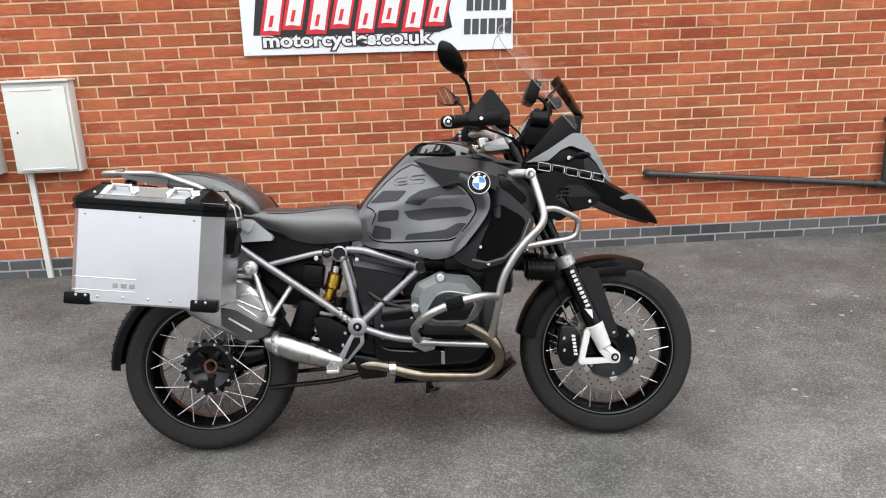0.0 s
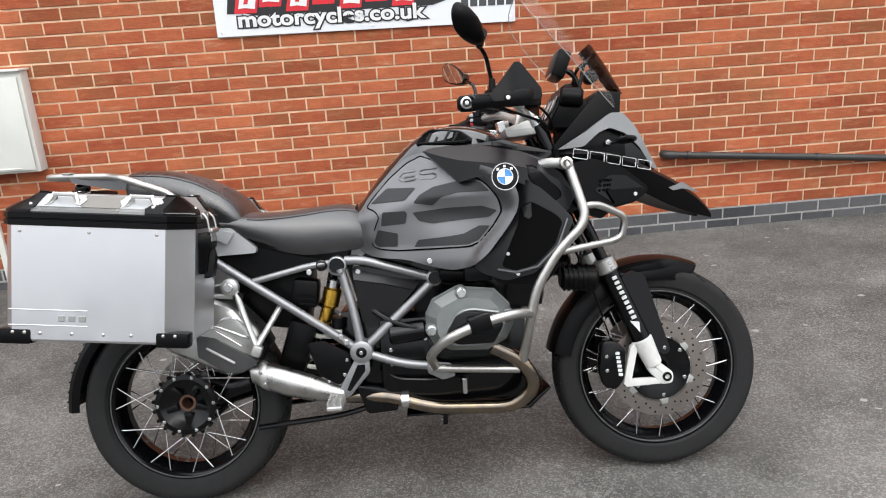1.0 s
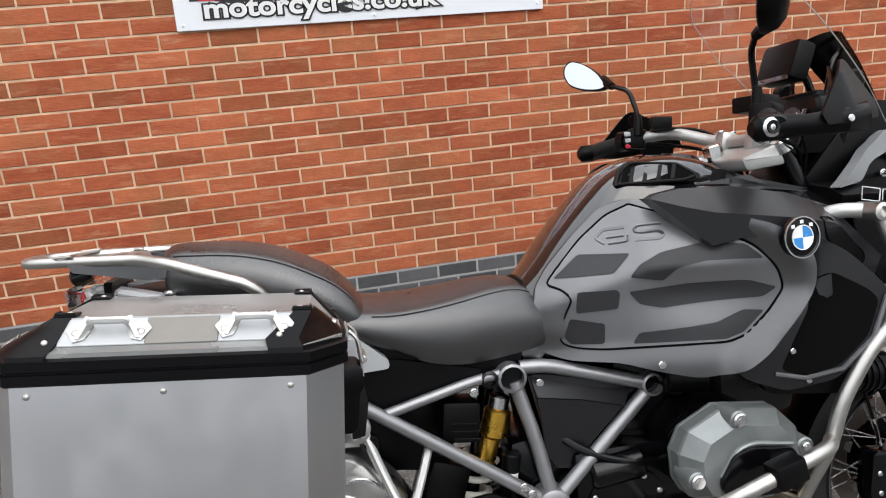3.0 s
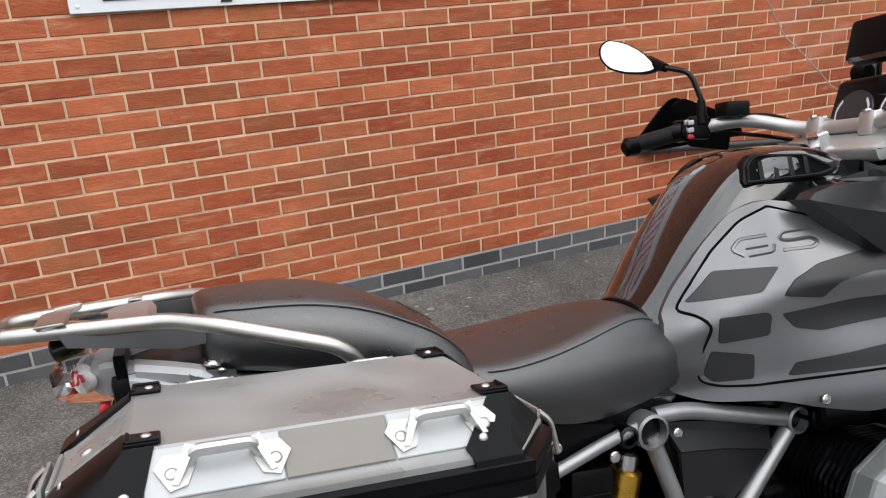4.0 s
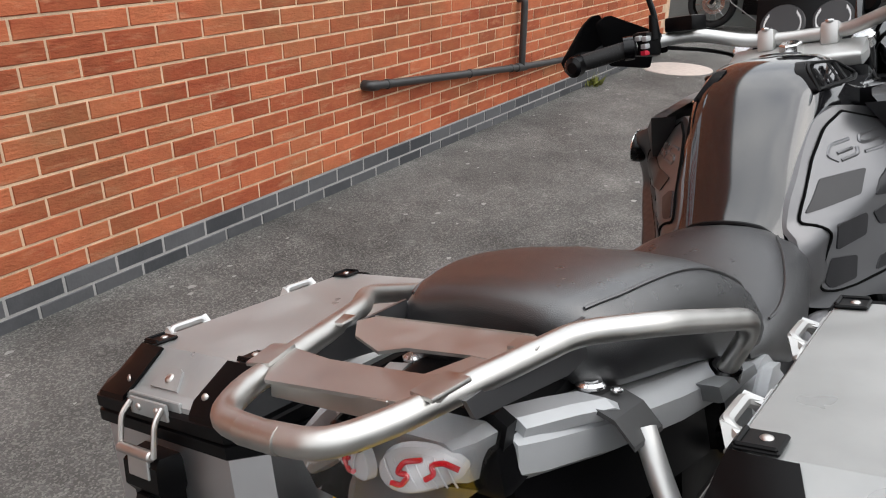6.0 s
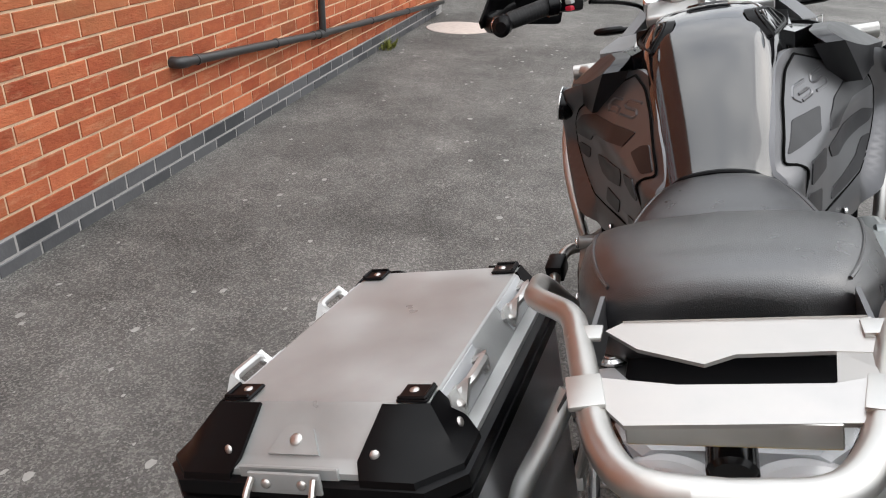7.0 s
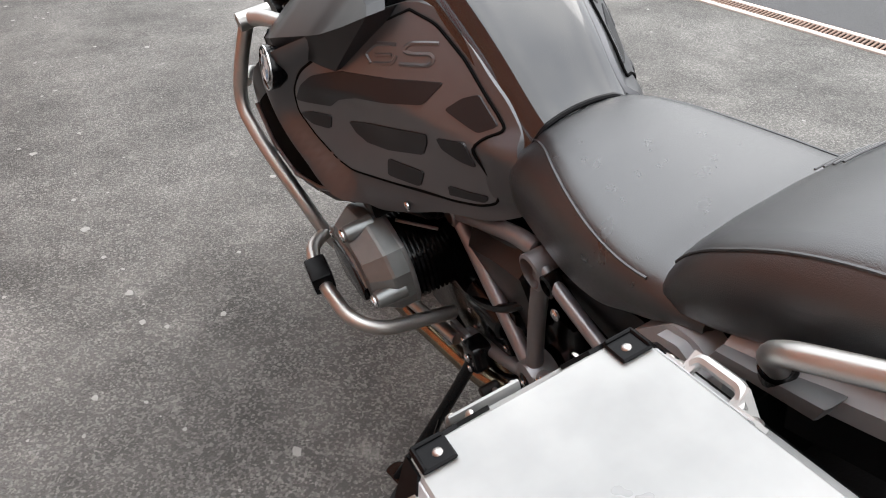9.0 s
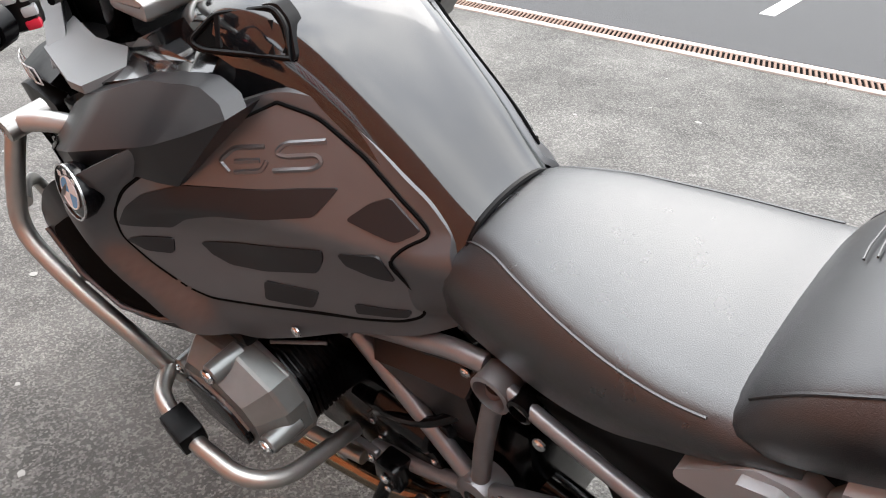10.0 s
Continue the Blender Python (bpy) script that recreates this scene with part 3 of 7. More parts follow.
def weed(x, y):
    b = bmesh.new()
    rnd = random.Random(4)
    for _ in range(60):
        a, l, lean = rnd.uniform(0, 6.28), rnd.uniform(0.04, 0.13), rnd.uniform(0.2, 1.1)
        d = Vector((math.cos(a) * lean, math.sin(a) * lean, 1)).normalized()
        s = d.cross(Vector((0, 0, 1))).normalized() * rnd.uniform(0.004, 0.009)
        o = Vector((x + rnd.uniform(-0.09, 0.09), y + rnd.uniform(-0.05, 0.04), 0))
        mid, tip = o + d * l * 0.55, o + d * l + Vector((0, 0, -0.02 * lean))
        v = [b.verts.new(p) for p in (o - s * 0.3, o + s * 0.3, mid + s, tip, mid - s)]
        b.faces.new(v)
    return solid("weed", b, WEED, "small yellow-green weed growing at the wall foot", "plant")


weed(5.56, 2.36)

b = bmesh.new()
cyl(b, (6.75, 2.0, -0.02), (6.75, 2.0, 0.006), 0.33, n=40, bev=0.004)
solid("manhole_cover", b, CONCRETE, "round pale concrete manhole cover in the asphalt", "manhole cover")

b = bmesh.new()
rnd = random.Random(8)
GUM_AT = ((2.88, 2.45), (2.16, 2.01), (2.81, 1.40), (1.55, 2.42), (1.89, 1.63), (1.335, 1.34), (3.38, 2.22), (1.345, 1.02), (3.17, 0.79), (1.6, 1.42))
for gx, gy in GUM_AT + tuple((rnd.uniform(-1.5, 6.5), rnd.uniform(-3, 2.35)) for _ in range(420)) + tuple((rnd.uniform(0.3, 7.5), rnd.uniform(0.6, 2.36)) for _ in range(260)):
    r = 0.003 + 0.018 * rnd.random() ** 3
    ring = [b.verts.new((gx + r * rnd.uniform(0.6, 1.25) * math.cos(a), gy + r * rnd.uniform(0.5, 0.9) * math.sin(a), 0.0022)) for a in (i * 0.7 for i in range(9))]
    b.faces.new(ring)
solid("gum_spots", b, GUM, "pale trodden gum spots and grit on the asphalt", "litter", kind="stuff")


# ---- the motorcycle: x forward, y to its left, z up, leaning on its side stand ----
LEAN = pose(0, 0, 0.004, -13, 0, 0)
BIKE = Matrix.Translation((-0.007, -0.040, 0)) @ Matrix.Rotation(radians(-2.87), 4, "Z") @ LEAN
bike = thing("motorcycle", BIKE, "black and grey adventure motorcycle leaning on its side stand", "motorcycle")
FRONT, REAR = Vector((1.514, 0, 0.322)), Vector((-0.003, 0, 0.317))
BOLT_S, BOLT_M, BOLT_L = hexbolt(0.006, 0.004, BOLT, "bolt"), hexbolt(0.009, 0.006, BOLT, "bolt"), hexbolt(0.014, 0.008, BOLT, "bolt")


def bolt(parent, mesh, p, side):
    """A bolt head facing outward to one side."""
    return mesh_ob("bolt", mesh, parent, Matrix.Translation(p) @ pose(0, 0, 0, -90 * side, 0, 0))


def tyre_mesh(R, hw, rim, n=120):
    prof = []
    for i in range(13):
        a = math.pi * (i / 12) - math.pi / 2
        prof.append((R - (1 - math.cos(a) ** 0.75) * hw * 0.5 if abs(a) < 1.57 else R - hw * 0.5, math.sin(a) * hw))
    prof = [(rim - 0.004, -hw * 0.72), (rim + 0.012, -hw * 0.93)] + [(max(r, rim + 0.018), o) for r, o in prof] + [(rim + 0.012, hw * 0.93), (rim - 0.004, hw * 0.72)]
    b = lathe(bmesh.new(), prof, (0, 0, 0), n, "y", closed=False)
    b.faces.ensure_lookup_table()
    k = len(prof) - 1
    cut = []
    for j in range(n):
        for i in range(k):
            o = abs(i - (k - 1) / 2)
            row = (j + int(o * 1.2)) % 6
            if 1.4 < o < 4.7 and row == 0 or (o > 1.0 and o < 2.2 and row == 3):
                cut.append(b.faces[j * k + i])
    got = bmesh.ops.inset_individual(b, faces=cut, thickness=0.0022)
    for f in cut:
        c = f.calc_center_median()
        d = Vector((c.x, c.y * 0.8, c.z)).normalized() * 0.005
        for v in f.verts:
            v.co -= d
    return b


def spoked_wheel(name, c, R, hw, rim, hub_r, hub_w, count, label):
    w = new(name)
    w.parent, w.matrix_local = bike, Matrix.Translation(c)
    tagged(w, label)
    part("tyre", tyre_mesh(R, hw, rim), RUBBER, w, "black road tyre with siped tread")
    rh = hw * 0.74
    rim_prof = [(rim + 0.006, -rh), (rim + 0.008, -rh - 0.006), (rim - 0.004, -rh - 0.007), (rim - 0.016, -rh + 0.004), (rim - 0.024, -rh * 0.5), (rim - 0.034, -rh * 0.25), (rim - 0.034, rh * 0.25),
                (rim - 0.024, rh * 0.5), (rim - 0.016, rh - 0.004), (rim - 0.004, rh + 0.007), (rim + 0.008, rh + 0.006), (rim + 0.006, rh)]
    part("rim", lathe(bmesh.new(), rim_prof, (0, 0, 0), 96, "y"), BLACK_SATIN, w, "gloss black rim")
    for s in (-1, 1):
        # paler ring paints the highlight along the gloss black rim lip
        part("rim_stripe", lathe(bmesh.new(), [(rim - 0.0055, s * (rh + 0.0072)), (rim - 0.0035, s * (rh + 0.0078)), (rim - 0.0015, s * (rh + 0.0074))], (0, 0, 0), 96, "y", closed=False), RIM_GLINT, w)
    hub = part("hub", lathe(bmesh.new(), [(0.02, -hub_w * 0.5), (hub_r * 0.62, -hub_w * 0.5), (hub_r * 0.66, -hub_w * 0.6), (hub_r, -hub_w * 0.75), (hub_r, -hub_w * 0.6), (hub_r * 0.55, -hub_w * 0.4),
                                           (hub_r * 0.55, hub_w * 0.4), (hub_r, hub_w * 0.6), (hub_r, hub_w * 0.75), (hub_r * 0.66, hub_w * 0.8), (hub_r * 0.62, hub_w), (0.02, hub_w)], (0, 0, 0), 40, "y"), BLACK_SATIN, w, "black spoked hub")
    spoke = finish("spoke", cyl(bmesh.new(), (0, 0, 0), (0, 0, 1), 0.0023, n=6), BOLT, 60)
    for i in range(count):
        s = 1 if i % 2 else -1
        a = 2 * math.pi * (i // 2 + (0.5 if s > 0 else 0)) / (count / 2)
        twist = radians(52) * (1 if (i // 2) % 2 else -1)
        p = Vector((math.cos(a) * (rim - 0.012), s * (rh - 0.006), math.sin(a) * (rim - 0.012)))
        q = Vector((math.cos(a + twist) * (hub_r - 0.004), s * hub_w * 0.68, math.sin(a + twist) * (hub_r - 0.004)))
        d = q - p
        mesh_ob("spoke", spoke, w, Matrix.Translation(p) @ d.to_track_quat("Z", "Y").to_matrix().to_4x4() @ Matrix.Diagonal((1, 1, d.length, 1)))
    return w, hub


fw, fhub = spoked_wheel("front_wheel", FRONT, 0.330, 0.062, 0.25, 0.062, 0.05, 40, "spoked front wheel with black rim and brake discs")
rw, rhub = spoked_wheel("rear_wheel", REAR, 0.325, 0.084, 0.237, 0.088, 0.062, 40, "spoked rear wheel with black rim")

# rear drive flange
b = lathe(bmesh.new(), [(0.024, -0.025), (0.05, -0.030), (0.055, -0.045), (0.084, -0.05), (0.097, -0.052), (0.097, -0.062), (0.082, -0.064), (0.06, -0.050), (0.03, -0.036), (0.024, -0.036)], (0, 0, 0), 40, "y")
part("drive_flange", b, BLACK_SATIN, rhub)
part("hub_bore", lathe(bmesh.new(), [(0.0265, -0.040), (0.0265, 0.05), (0.019, 0.05), (0.019, -0.040)], (0, 0, 0), 24, "y"), COPPER, rhub, "bare bored hub end")
for i in range(10):
    a = 2 * math.pi * i / 10
    bolt(rhub, BOLT_S, (math.cos(a) * 0.089, -0.063, math.sin(a) * 0.089), -1)
for i in range(20):
    a = 2 * math.pi * (i + 0.5) / 20
    part("hub_lug", cyl(bmesh.new(), (math.cos(a) * 0.101, -0.066, math.sin(a) * 0.101), (math.cos(a) * 0.101, -0.044, math.sin(a) * 0.101), 0.0065, n=8, bev=0.002), BLACK_SATIN, rhub)
for i in range(5):
    a = 2 * math.pi * i / 5 + 0.3
    b = prism(bmesh.new(), [(0.03, -0.012), (0.07, -0.007), (0.07, 0.007), (0.03, 0.012)], -0.055, -0.036, bev=0.003)
    ob = part("flange_arm", b, BLACK_SATIN, rhub)
    ob.matrix_local = Matrix.Rotation(a, 4, "Y")
part("rear_disc", lathe(bmesh.new(), [(0.085, 0.07), (0.138, 0.07), (0.138, 0.075), (0.085, 0.075)], (0, 0, 0), 60, "y"), DISC, rw, "drilled steel brake disc")

# front discs
hole_ring = [(r, k) for r, k in ((0.122, 0.0), (0.132, 0.33), (0.143, 0.66))]
for s in (-1, 1):
    d = part("brake_disc", lathe(bmesh.new(), [(0.108, s * 0.071), (0.1535, s * 0.071), (0.1535, s * 0.076), (0.108, s * 0.076)], (0, 0, 0), 72, "y"), DISC, fw, "drilled steel brake disc")
    # black dots on the uncut disc paint the dark of its drilled holes
    dot = finish("disc_hole", cyl(bmesh.new(), (0, -0.0005, 0), (0, 0.0005, 0), 0.0032, n=8), HOLLOW_SHADE)
    for i in range(48):
        r, k = hole_ring[i % 3]
        a = 2 * math.pi * i / 48
        mesh_ob("disc_hole", dot, d, Matrix.Translation((math.cos(a) * r, s * 0.0764, math.sin(a) * r)))
    b = lathe(bmesh.new(), [(0.03, s * 0.055), (0.075, s * 0.066), (0.102, s * 0.07), (0.102, s * 0.078), (0.07, s * 0.075), (0.03, s * 0.066)], (0, 0, 0), 40, "y")
    part("disc_carrier", b, BLACK_SATIN, d, "black disc carrier")
    for i in range(6):
        a = 2 * math.pi * i / 6 + 0.4
        b = prism(bmesh.new(), [(0.1, -0.014), (0.118, -0.009), (0.118, 0.009), (0.1, 0.014)], s * 0.0785, s * 0.069, bev=0.001)
        ob = part("rotor_lug", b, ALU_CAST, d, "bare metal rotor lug")
        ob.matrix_local = Matrix.Rotation(a, 4, "Y")
        bolt(d, BOLT_S, (math.cos(-a) * 0.088, s * 0.0775, math.sin(-a) * 0.088), s)

# ---- fork and front mudguard ----
RAKE = Vector((0.1, 0, -0.238)).normalized()


def fork_at(z, y):
    p = Vector((1.356, y, 0.658))
    return p + RAKE * ((z - p.z) / RAKE.z)


for s in (-1, 1):
    y = s * 0.118
    f = part("fork_leg", cyl(bmesh.new(), fork_at(1.13, y), fork_at(0.40, y), 0.0185, n=20), BLACK_SATIN, bike, "black fork leg with guard sleeve")
    g = part("fork_guard", cyl(bmesh.new(), fork_at(0.655, y - s * 0.004), fork_at(0.425, y - s * 0.004), 0.030, n=22, bev=0.004), BLACK_SATIN, f, "gloss black guard sleeve with white print")
    part("guard_clamp", cyl(bmesh.new(), fork_at(0.692, y), fork_at(0.650, y), 0.0335, n=22, bev=0.004), ALU_CAST, f, "bare metal clamp")
    for dz in (0.68, 0.662):
        bolt(f, BOLT_S, fork_at(dz, y) + Vector((0.01, s * 0.031, 0)), s)
    lower = bmesh.new()
    cyl(lower, fork_at(0.432, y), fork_at(0.345, y), 0.033, 0.027, n=20, bev=0.004)
    prism(lower, [(1.452, 0.37), (1.505, 0.352), (1.545, 0.318), (1.54, 0.285), (1.505, 0.283), (1.468, 0.325)], s * 0.098, s * 0.134, bev=0.006, rad=0.012)
    prism(lower, [(1.43, 0.425), (1.412, 0.41), (1.385, 0.295), (1.395, 0.283), (1.52, 0.286), (1.52, 0.305), (1.412, 0.307), (1.435, 0.40)], s * 0.112, s * 0.132, bev=0.004)
    part("fork_lower", lower, WHITE_CAST, f, "white painted fork foot")
    part("axle_end", lathe(bmesh.new(), [(0.008, s * 0.139), (0.014, s * 0.139), (0.016, s * 0.13), (0.008, s * 0.125)], (1.522, 0, 0.308), 16, "y"), BLACK_SATIN, f)
    cal = bmesh.new()
    prism(cal, [(1.325, 0.435), (1.372, 0.43), (1.398, 0.40), (1.39, 0.31), (1.362, 0.275), (1.325, 0.285), (1.31, 0.34)], s * 0.082, s * 0.132, bev=0.008, rad=0.015)
    c = part("brake_caliper", cal, BLACK_SATIN, bike, "black brake caliper with pale print")
    for i in range(6):
        a = i * 0.0135
        part("print_bar", box(bmesh.new(), (1.377 - a * 0.1, s * 0.1325, 0.325 + a), (0.013, 0.001, 0.009), rot=(0, 8, 0)), LETTER, c)
    for z in (0.34, 0.385):
        bolt(c, BOLT_S, (1.335, s * 0.132, z), s)
    # white print down the guard
    ax = (fork_at(0.44, 0) - fork_at(0.64, 0)).normalized()
    for i in range(9):
        p = fork_at(0.632 - i * 0.0158, y) + Vector((0.004, s * 0.0262, 0.0))
        part("print_bar", box(bmesh.new(), p, (0.016, 0.004, 0.0105), rot=(0, -22.8, 0), bev=0.001, seg=1), LETTER, g)
    part("print_arrow", prism(bmesh.new(), [(p.x - 0.012, p.z - 0.012), (p.x + 0.016, p.z - 0.016), (p.x + 0.018, p.z - 0.05)], p.y - s * 0.002, p.y + s * 0.002), LETTER, g)
    part("brake_hose", tube([(1.24, s * 0.09, 0.78), (1.30, s * 0.13, 0.62), (1.335, s * 0.125, 0.5), (1.36, s * 0.11, 0.43)], 0.004, 8, 0.08), BLACK, bike)
    part("hose_ferrule", cyl(bmesh.new(), (1.333, s * 0.125, 0.51), (1.357, s * 0.112, 0.44), 0.0048, n=8), BOLT, bike)
    # mudguard stay
    part("mudguard_stay", panel([(1.395, 0.632), (1.43, 0.65), (1.468, 0.632), (1.49, 0.56), (1.545, 0.385), (1.53, 0.372), (1.508, 0.381), (1.452, 0.5)], lambda x, z: 0.112 + 0.02 * (z - 0.4) / 0.25, s, 0.012, 0.03, 0.01), COVER_GREY, bike, "dark grey mudguard stay")
    bolt(bike, BOLT_S, (1.525, s * 0.111, 0.395), s)


def arc_guard(c, r, a0, a1, hw, drop, n=30, th=0.004, nose=None):
    """A mudguard bent round a wheel, with turned-down sides."""
    b = bmesh.new()
    for lay in (0, th):
        rings = []
        for i in range(n + 1):
            k = i / n
            a = radians(a0 + (a1 - a0) * k)
            w = hw * (nose(k) if nose else 1.0)
            rr = r - lay
            ring = [(-w, -drop), (-w * 0.98, -drop * 0.45), (-w * 0.86, -drop * 0.1), (-w * 0.45, 0.004), (0, 0.008), (w * 0.45, 0.004), (w * 0.86, -drop * 0.1), (w * 0.98, -drop * 0.45), (w, -drop)]
            rings.append([b.verts.new((c.x + math.cos(a) * (rr + o), y * (1 - lay * 2), c.z + math.sin(a) * (rr + o))) for y, o in ring])
        for p, q in zip(rings, rings[1:]):
            for j in range(8):
                b.faces.new((p[j], p[j + 1], q[j + 1], q[j]))
        if lay == 0:
            first = rings
        else:
            for p, q in ((first[0], rings[0]), (first[-1], rings[-1])):
                for j in range(8):
                    b.faces.new((p[j], p[j + 1], q[j + 1], q[j]))
            for p, q, p2, q2 in zip(first, first[1:], rings, rings[1:]):
                for j in (0, 8):
                    b.faces.new((p[j], q[j], q2[j], p2[j]))
    return b


part("front_mudguard", arc_guard(FRONT, 0.345, 168, 66, 0.082, 0.055, nose=lambda k: 1.0 if k < 0.75 else 1.0 - 1.6 * (k - 0.75)), BLACK, bike, "matt black front mudguard")
part("front_mudguard_tip", arc_guard(FRONT, 0.353, 118, 64, 0.085, 0.03, 20, nose=lambda k: 0.75 + 0.25 * min(1, k * 3) if k < 0.5 else 1.0 - 1.3 * (k - 0.5)), BLACK, bike)
rm = part("rear_mudguard", arc_guard(REAR, 0.366, 120, 179, 0.088, 0.04, 26), BLACK, bike, "black ribbed rear mudguard")
for i in range(9):
    a = radians(134 + i * 5)
    part("rib", box(bmesh.new(), (REAR.x + math.cos(a) * 0.368, 0, REAR.z + math.sin(a) * 0.368), (0.006, 0.14, 0.005), rot=(0, 90 - math.degrees(a), 0), bev=0.002, seg=1), BLACK, rm)
part("rear_stay", tube([(-0.10, 0.0, 0.66), (-0.22, 0, 0.61), (-0.26, 0, 0.57)], 0.016, 10, 0.03), BLACK_SATIN, bike)
part("rear_stay_arm", box(bmesh.new(), (-0.17, -0.0, 0.64), (0.2, 0.14, 0.03), rot=(0, 25, 0), bev=0.01), BLACK, bike)

# ---- frame ----
core = bmesh.new()
box(core, (0.86, 0, 0.42), (0.46, 0.30, 0.28), bev=0.03)
part("gearbox", box(bmesh.new(), (0.62, 0, 0.44), (0.22, 0.22, 0.30), bev=0.03), BLACK_SATIN, bike)
part("intake_plenum", box(bmesh.new(), (0.95, 0, 0.68), (0.42, 0.24, 0.26), bev=0.04), BLACK_SATIN, bike)
part("main_frame", prism(bmesh.new(), [(0.62, 0.58), (1.1, 0.60), (1.2, 0.86), (1.12, 1.02), (0.8, 0.98), (0.6, 0.82)], -0.10, 0.10, bev=0.01), BLACK_SATIN, bike)
part("engine_block", core, BLACK_SATIN, bike, "black engine and gearbox casing")
part("skid_plate", prism(bmesh.new(), [(0.70, 0.246), (1.08, 0.244), (1.15, 0.30), (1.158, 0.296), (1.09, 0.237), (0.70, 0.239)], -0.12, 0.12, bev=0.002), BLACK_SATIN, bike, "dark engine skid plate")
part("airbox", box(bmesh.new(), (0.36, 0, 0.79), (0.40, 0.24, 0.11), rot=(0, 6, 0), bev=0.02), BLACK, bike)
for s in (-1, 1):
    T = lambda *p: [(x, s * y, z) for x, y, z in p]
    fr = part("subframe_tube", tube(T((0.12, 0.165, 0.802), (0.26, 0.165, 0.70), (0.47, 0.155, 0.545), (0.555, 0.15, 0.48)), 0.0135, 14, 0.05), FRAME, bike, "grey painted steel frame tube")
    part("subframe_stay", tube(T((0.262, 0.16, 0.702), (0.44, 0.15, 0.738), (0.50, 0.14, 0.742)), 0.0105, 12, 0.05), FRAME, fr)
    part("main_tube", tube(T((0.545, 0.125, 0.745), (0.60, 0.128, 0.742), (0.80, 0.135, 0.678)), 0.0145, 14, 0.05), FRAME, bike)
    part("diagonal_tube", tube(T((0.53, 0.13, 0.72), (0.56, 0.14, 0.60), (0.578, 0.15, 0.485)), 0.0145, 14, 0.05), FRAME, bike)
    part("diagonal_tube", tube(T((0.802, 0.135, 0.655), (0.60, 0.15, 0.482)), 0.0145, 14, 0.0), FRAME, bike)
    part("lower_tube", tube(T((0.60, 0.155, 0.455), (0.70, 0.16, 0.418), (0.80, 0.175, 0.407)), 0.0135, 14, 0.05), FRAME, bike)
    for x, z, r, y in ((0.522, 0.732, 0.029, 0.150), (0.476, 0.737, 0.0175, 0.152), (0.816, 0.673, 0.024, 0.146)):
        node = part("frame_node", lathe(bmesh.new(), [(r - 0.005, s * (y + 0.006)), (r, s * (y + 0.004)), (r, s * (y - 0.05)), (r - 0.005, s * (y - 0.05))], (x, 0, z), 28, "y"), FRAME if r > 0.02 else BLACK_SATIN, bike, "open frame tube end")
        part("node_bore", cyl(bmesh.new(), (x, s * (y - 0.045), z), (x, s * (y - 0.012), z), r - 0.004, n=24), BLACK_SATIN, node)
    pv = part("pivot_boss", lathe(bmesh.new(), [(0.012, s * 0.172), (0.026, s * 0.172), (0.034, s * 0.168), (0.037, s * 0.155), (0.037, s * 0.12), (0.012, s * 0.12)], (0.578, 0, 0.464), 32, "y"), FRAME, bike, "swing arm pivot boss")
    part("pivot_cap", lathe(bmesh.new(), [(0.001, s * 0.176), (0.013, s * 0.175), (0.019, s * 0.17), (0.019, s * 0.165)], (0.578, 0, 0.464), 20, "y", closed=False), BLACK_SATIN, pv)
    bolt(pv, BOLT_S, (0.578, s * 0.175, 0.464), s)
    for x, z in ((0.52, 0.515), (0.535, 0.498), (0.44, 0.72)):
        bolt(bike, BOLT_M, (x, s * 0.165, z), s)
    # triangular side cover
    cov = part("side_cover", panel([(0.565, 0.725), (0.60, 0.722), (0.775, 0.678), (0.775, 0.662), (0.635, 0.52), (0.60, 0.525)], lambda x, z: 0.118 + 0.012 * math.sin((x - 0.56) * 14), s, 0.02, 0.03, 0.012), COVER_GREY, bike, "matt black triangular side cover")
    for low, up_, y0, y1 in ((((0.570, 0.686), (0.66, 0.668), (0.750, 0.642)), ((0.567, 0.722), (0.67, 0.703), (0.778, 0.668)), 0.152, 0.118),
                             (((0.584, 0.550), (0.606, 0.533), (0.628, 0.519)), ((0.571, 0.683), (0.66, 0.665), (0.746, 0.639)), 0.126, 0.150)):
        b = bmesh.new()
        ra = [b.verts.new((x, s * y0, z)) for x, z in low]
        rb = [b.verts.new((x, s * y1, z)) for x, z in up_]
        for k in (0, 1):
            b.faces.new((ra[k], ra[k + 1], rb[k + 1], rb[k]))
        bmesh.ops.recalc_face_normals(b, faces=b.faces[:])
        bmesh.ops.solidify(b, geom=b.faces[:], thickness=0.008)
        part("cover_facet", b, COVER_GREY, cov)
    bolt(cov, BOLT_M, (0.583, s * 0.128, 0.708), s)
    # dark cover under the seat
    part("under_seat_cover", panel([(0.14, 0.80), (0.30, 0.80), (0.47, 0.755), (0.43, 0.725), (0.27, 0.69), (0.15, 0.765)], lambda x, z: 0.135, s, 0.02, 0.05, 0.01), BLACK, bike)
    # pillion peg hanger
    hg = part("peg_hanger", tube(T((0.222, 0.195, 0.680), (0.248, 0.216, 0.60), (0.280, 0.242, 0.520)), 0.0095, 10, 0.04), ALU_CAST, bike, "silver cast pillion peg hanger")
    part("hanger_arm", tube(T((0.342, 0.150, 0.622), (0.318, 0.19, 0.58), (0.283, 0.240, 0.522)), 0.009, 10, 0.04), ALU_CAST, hg)
    part("hanger_foot", box(bmesh.new(), (0.282, s * 0.247, 0.508), (0.028, 0.026, 0.034), rot=(0, 25, 0), bev=0.006), ALU_CAST, hg)
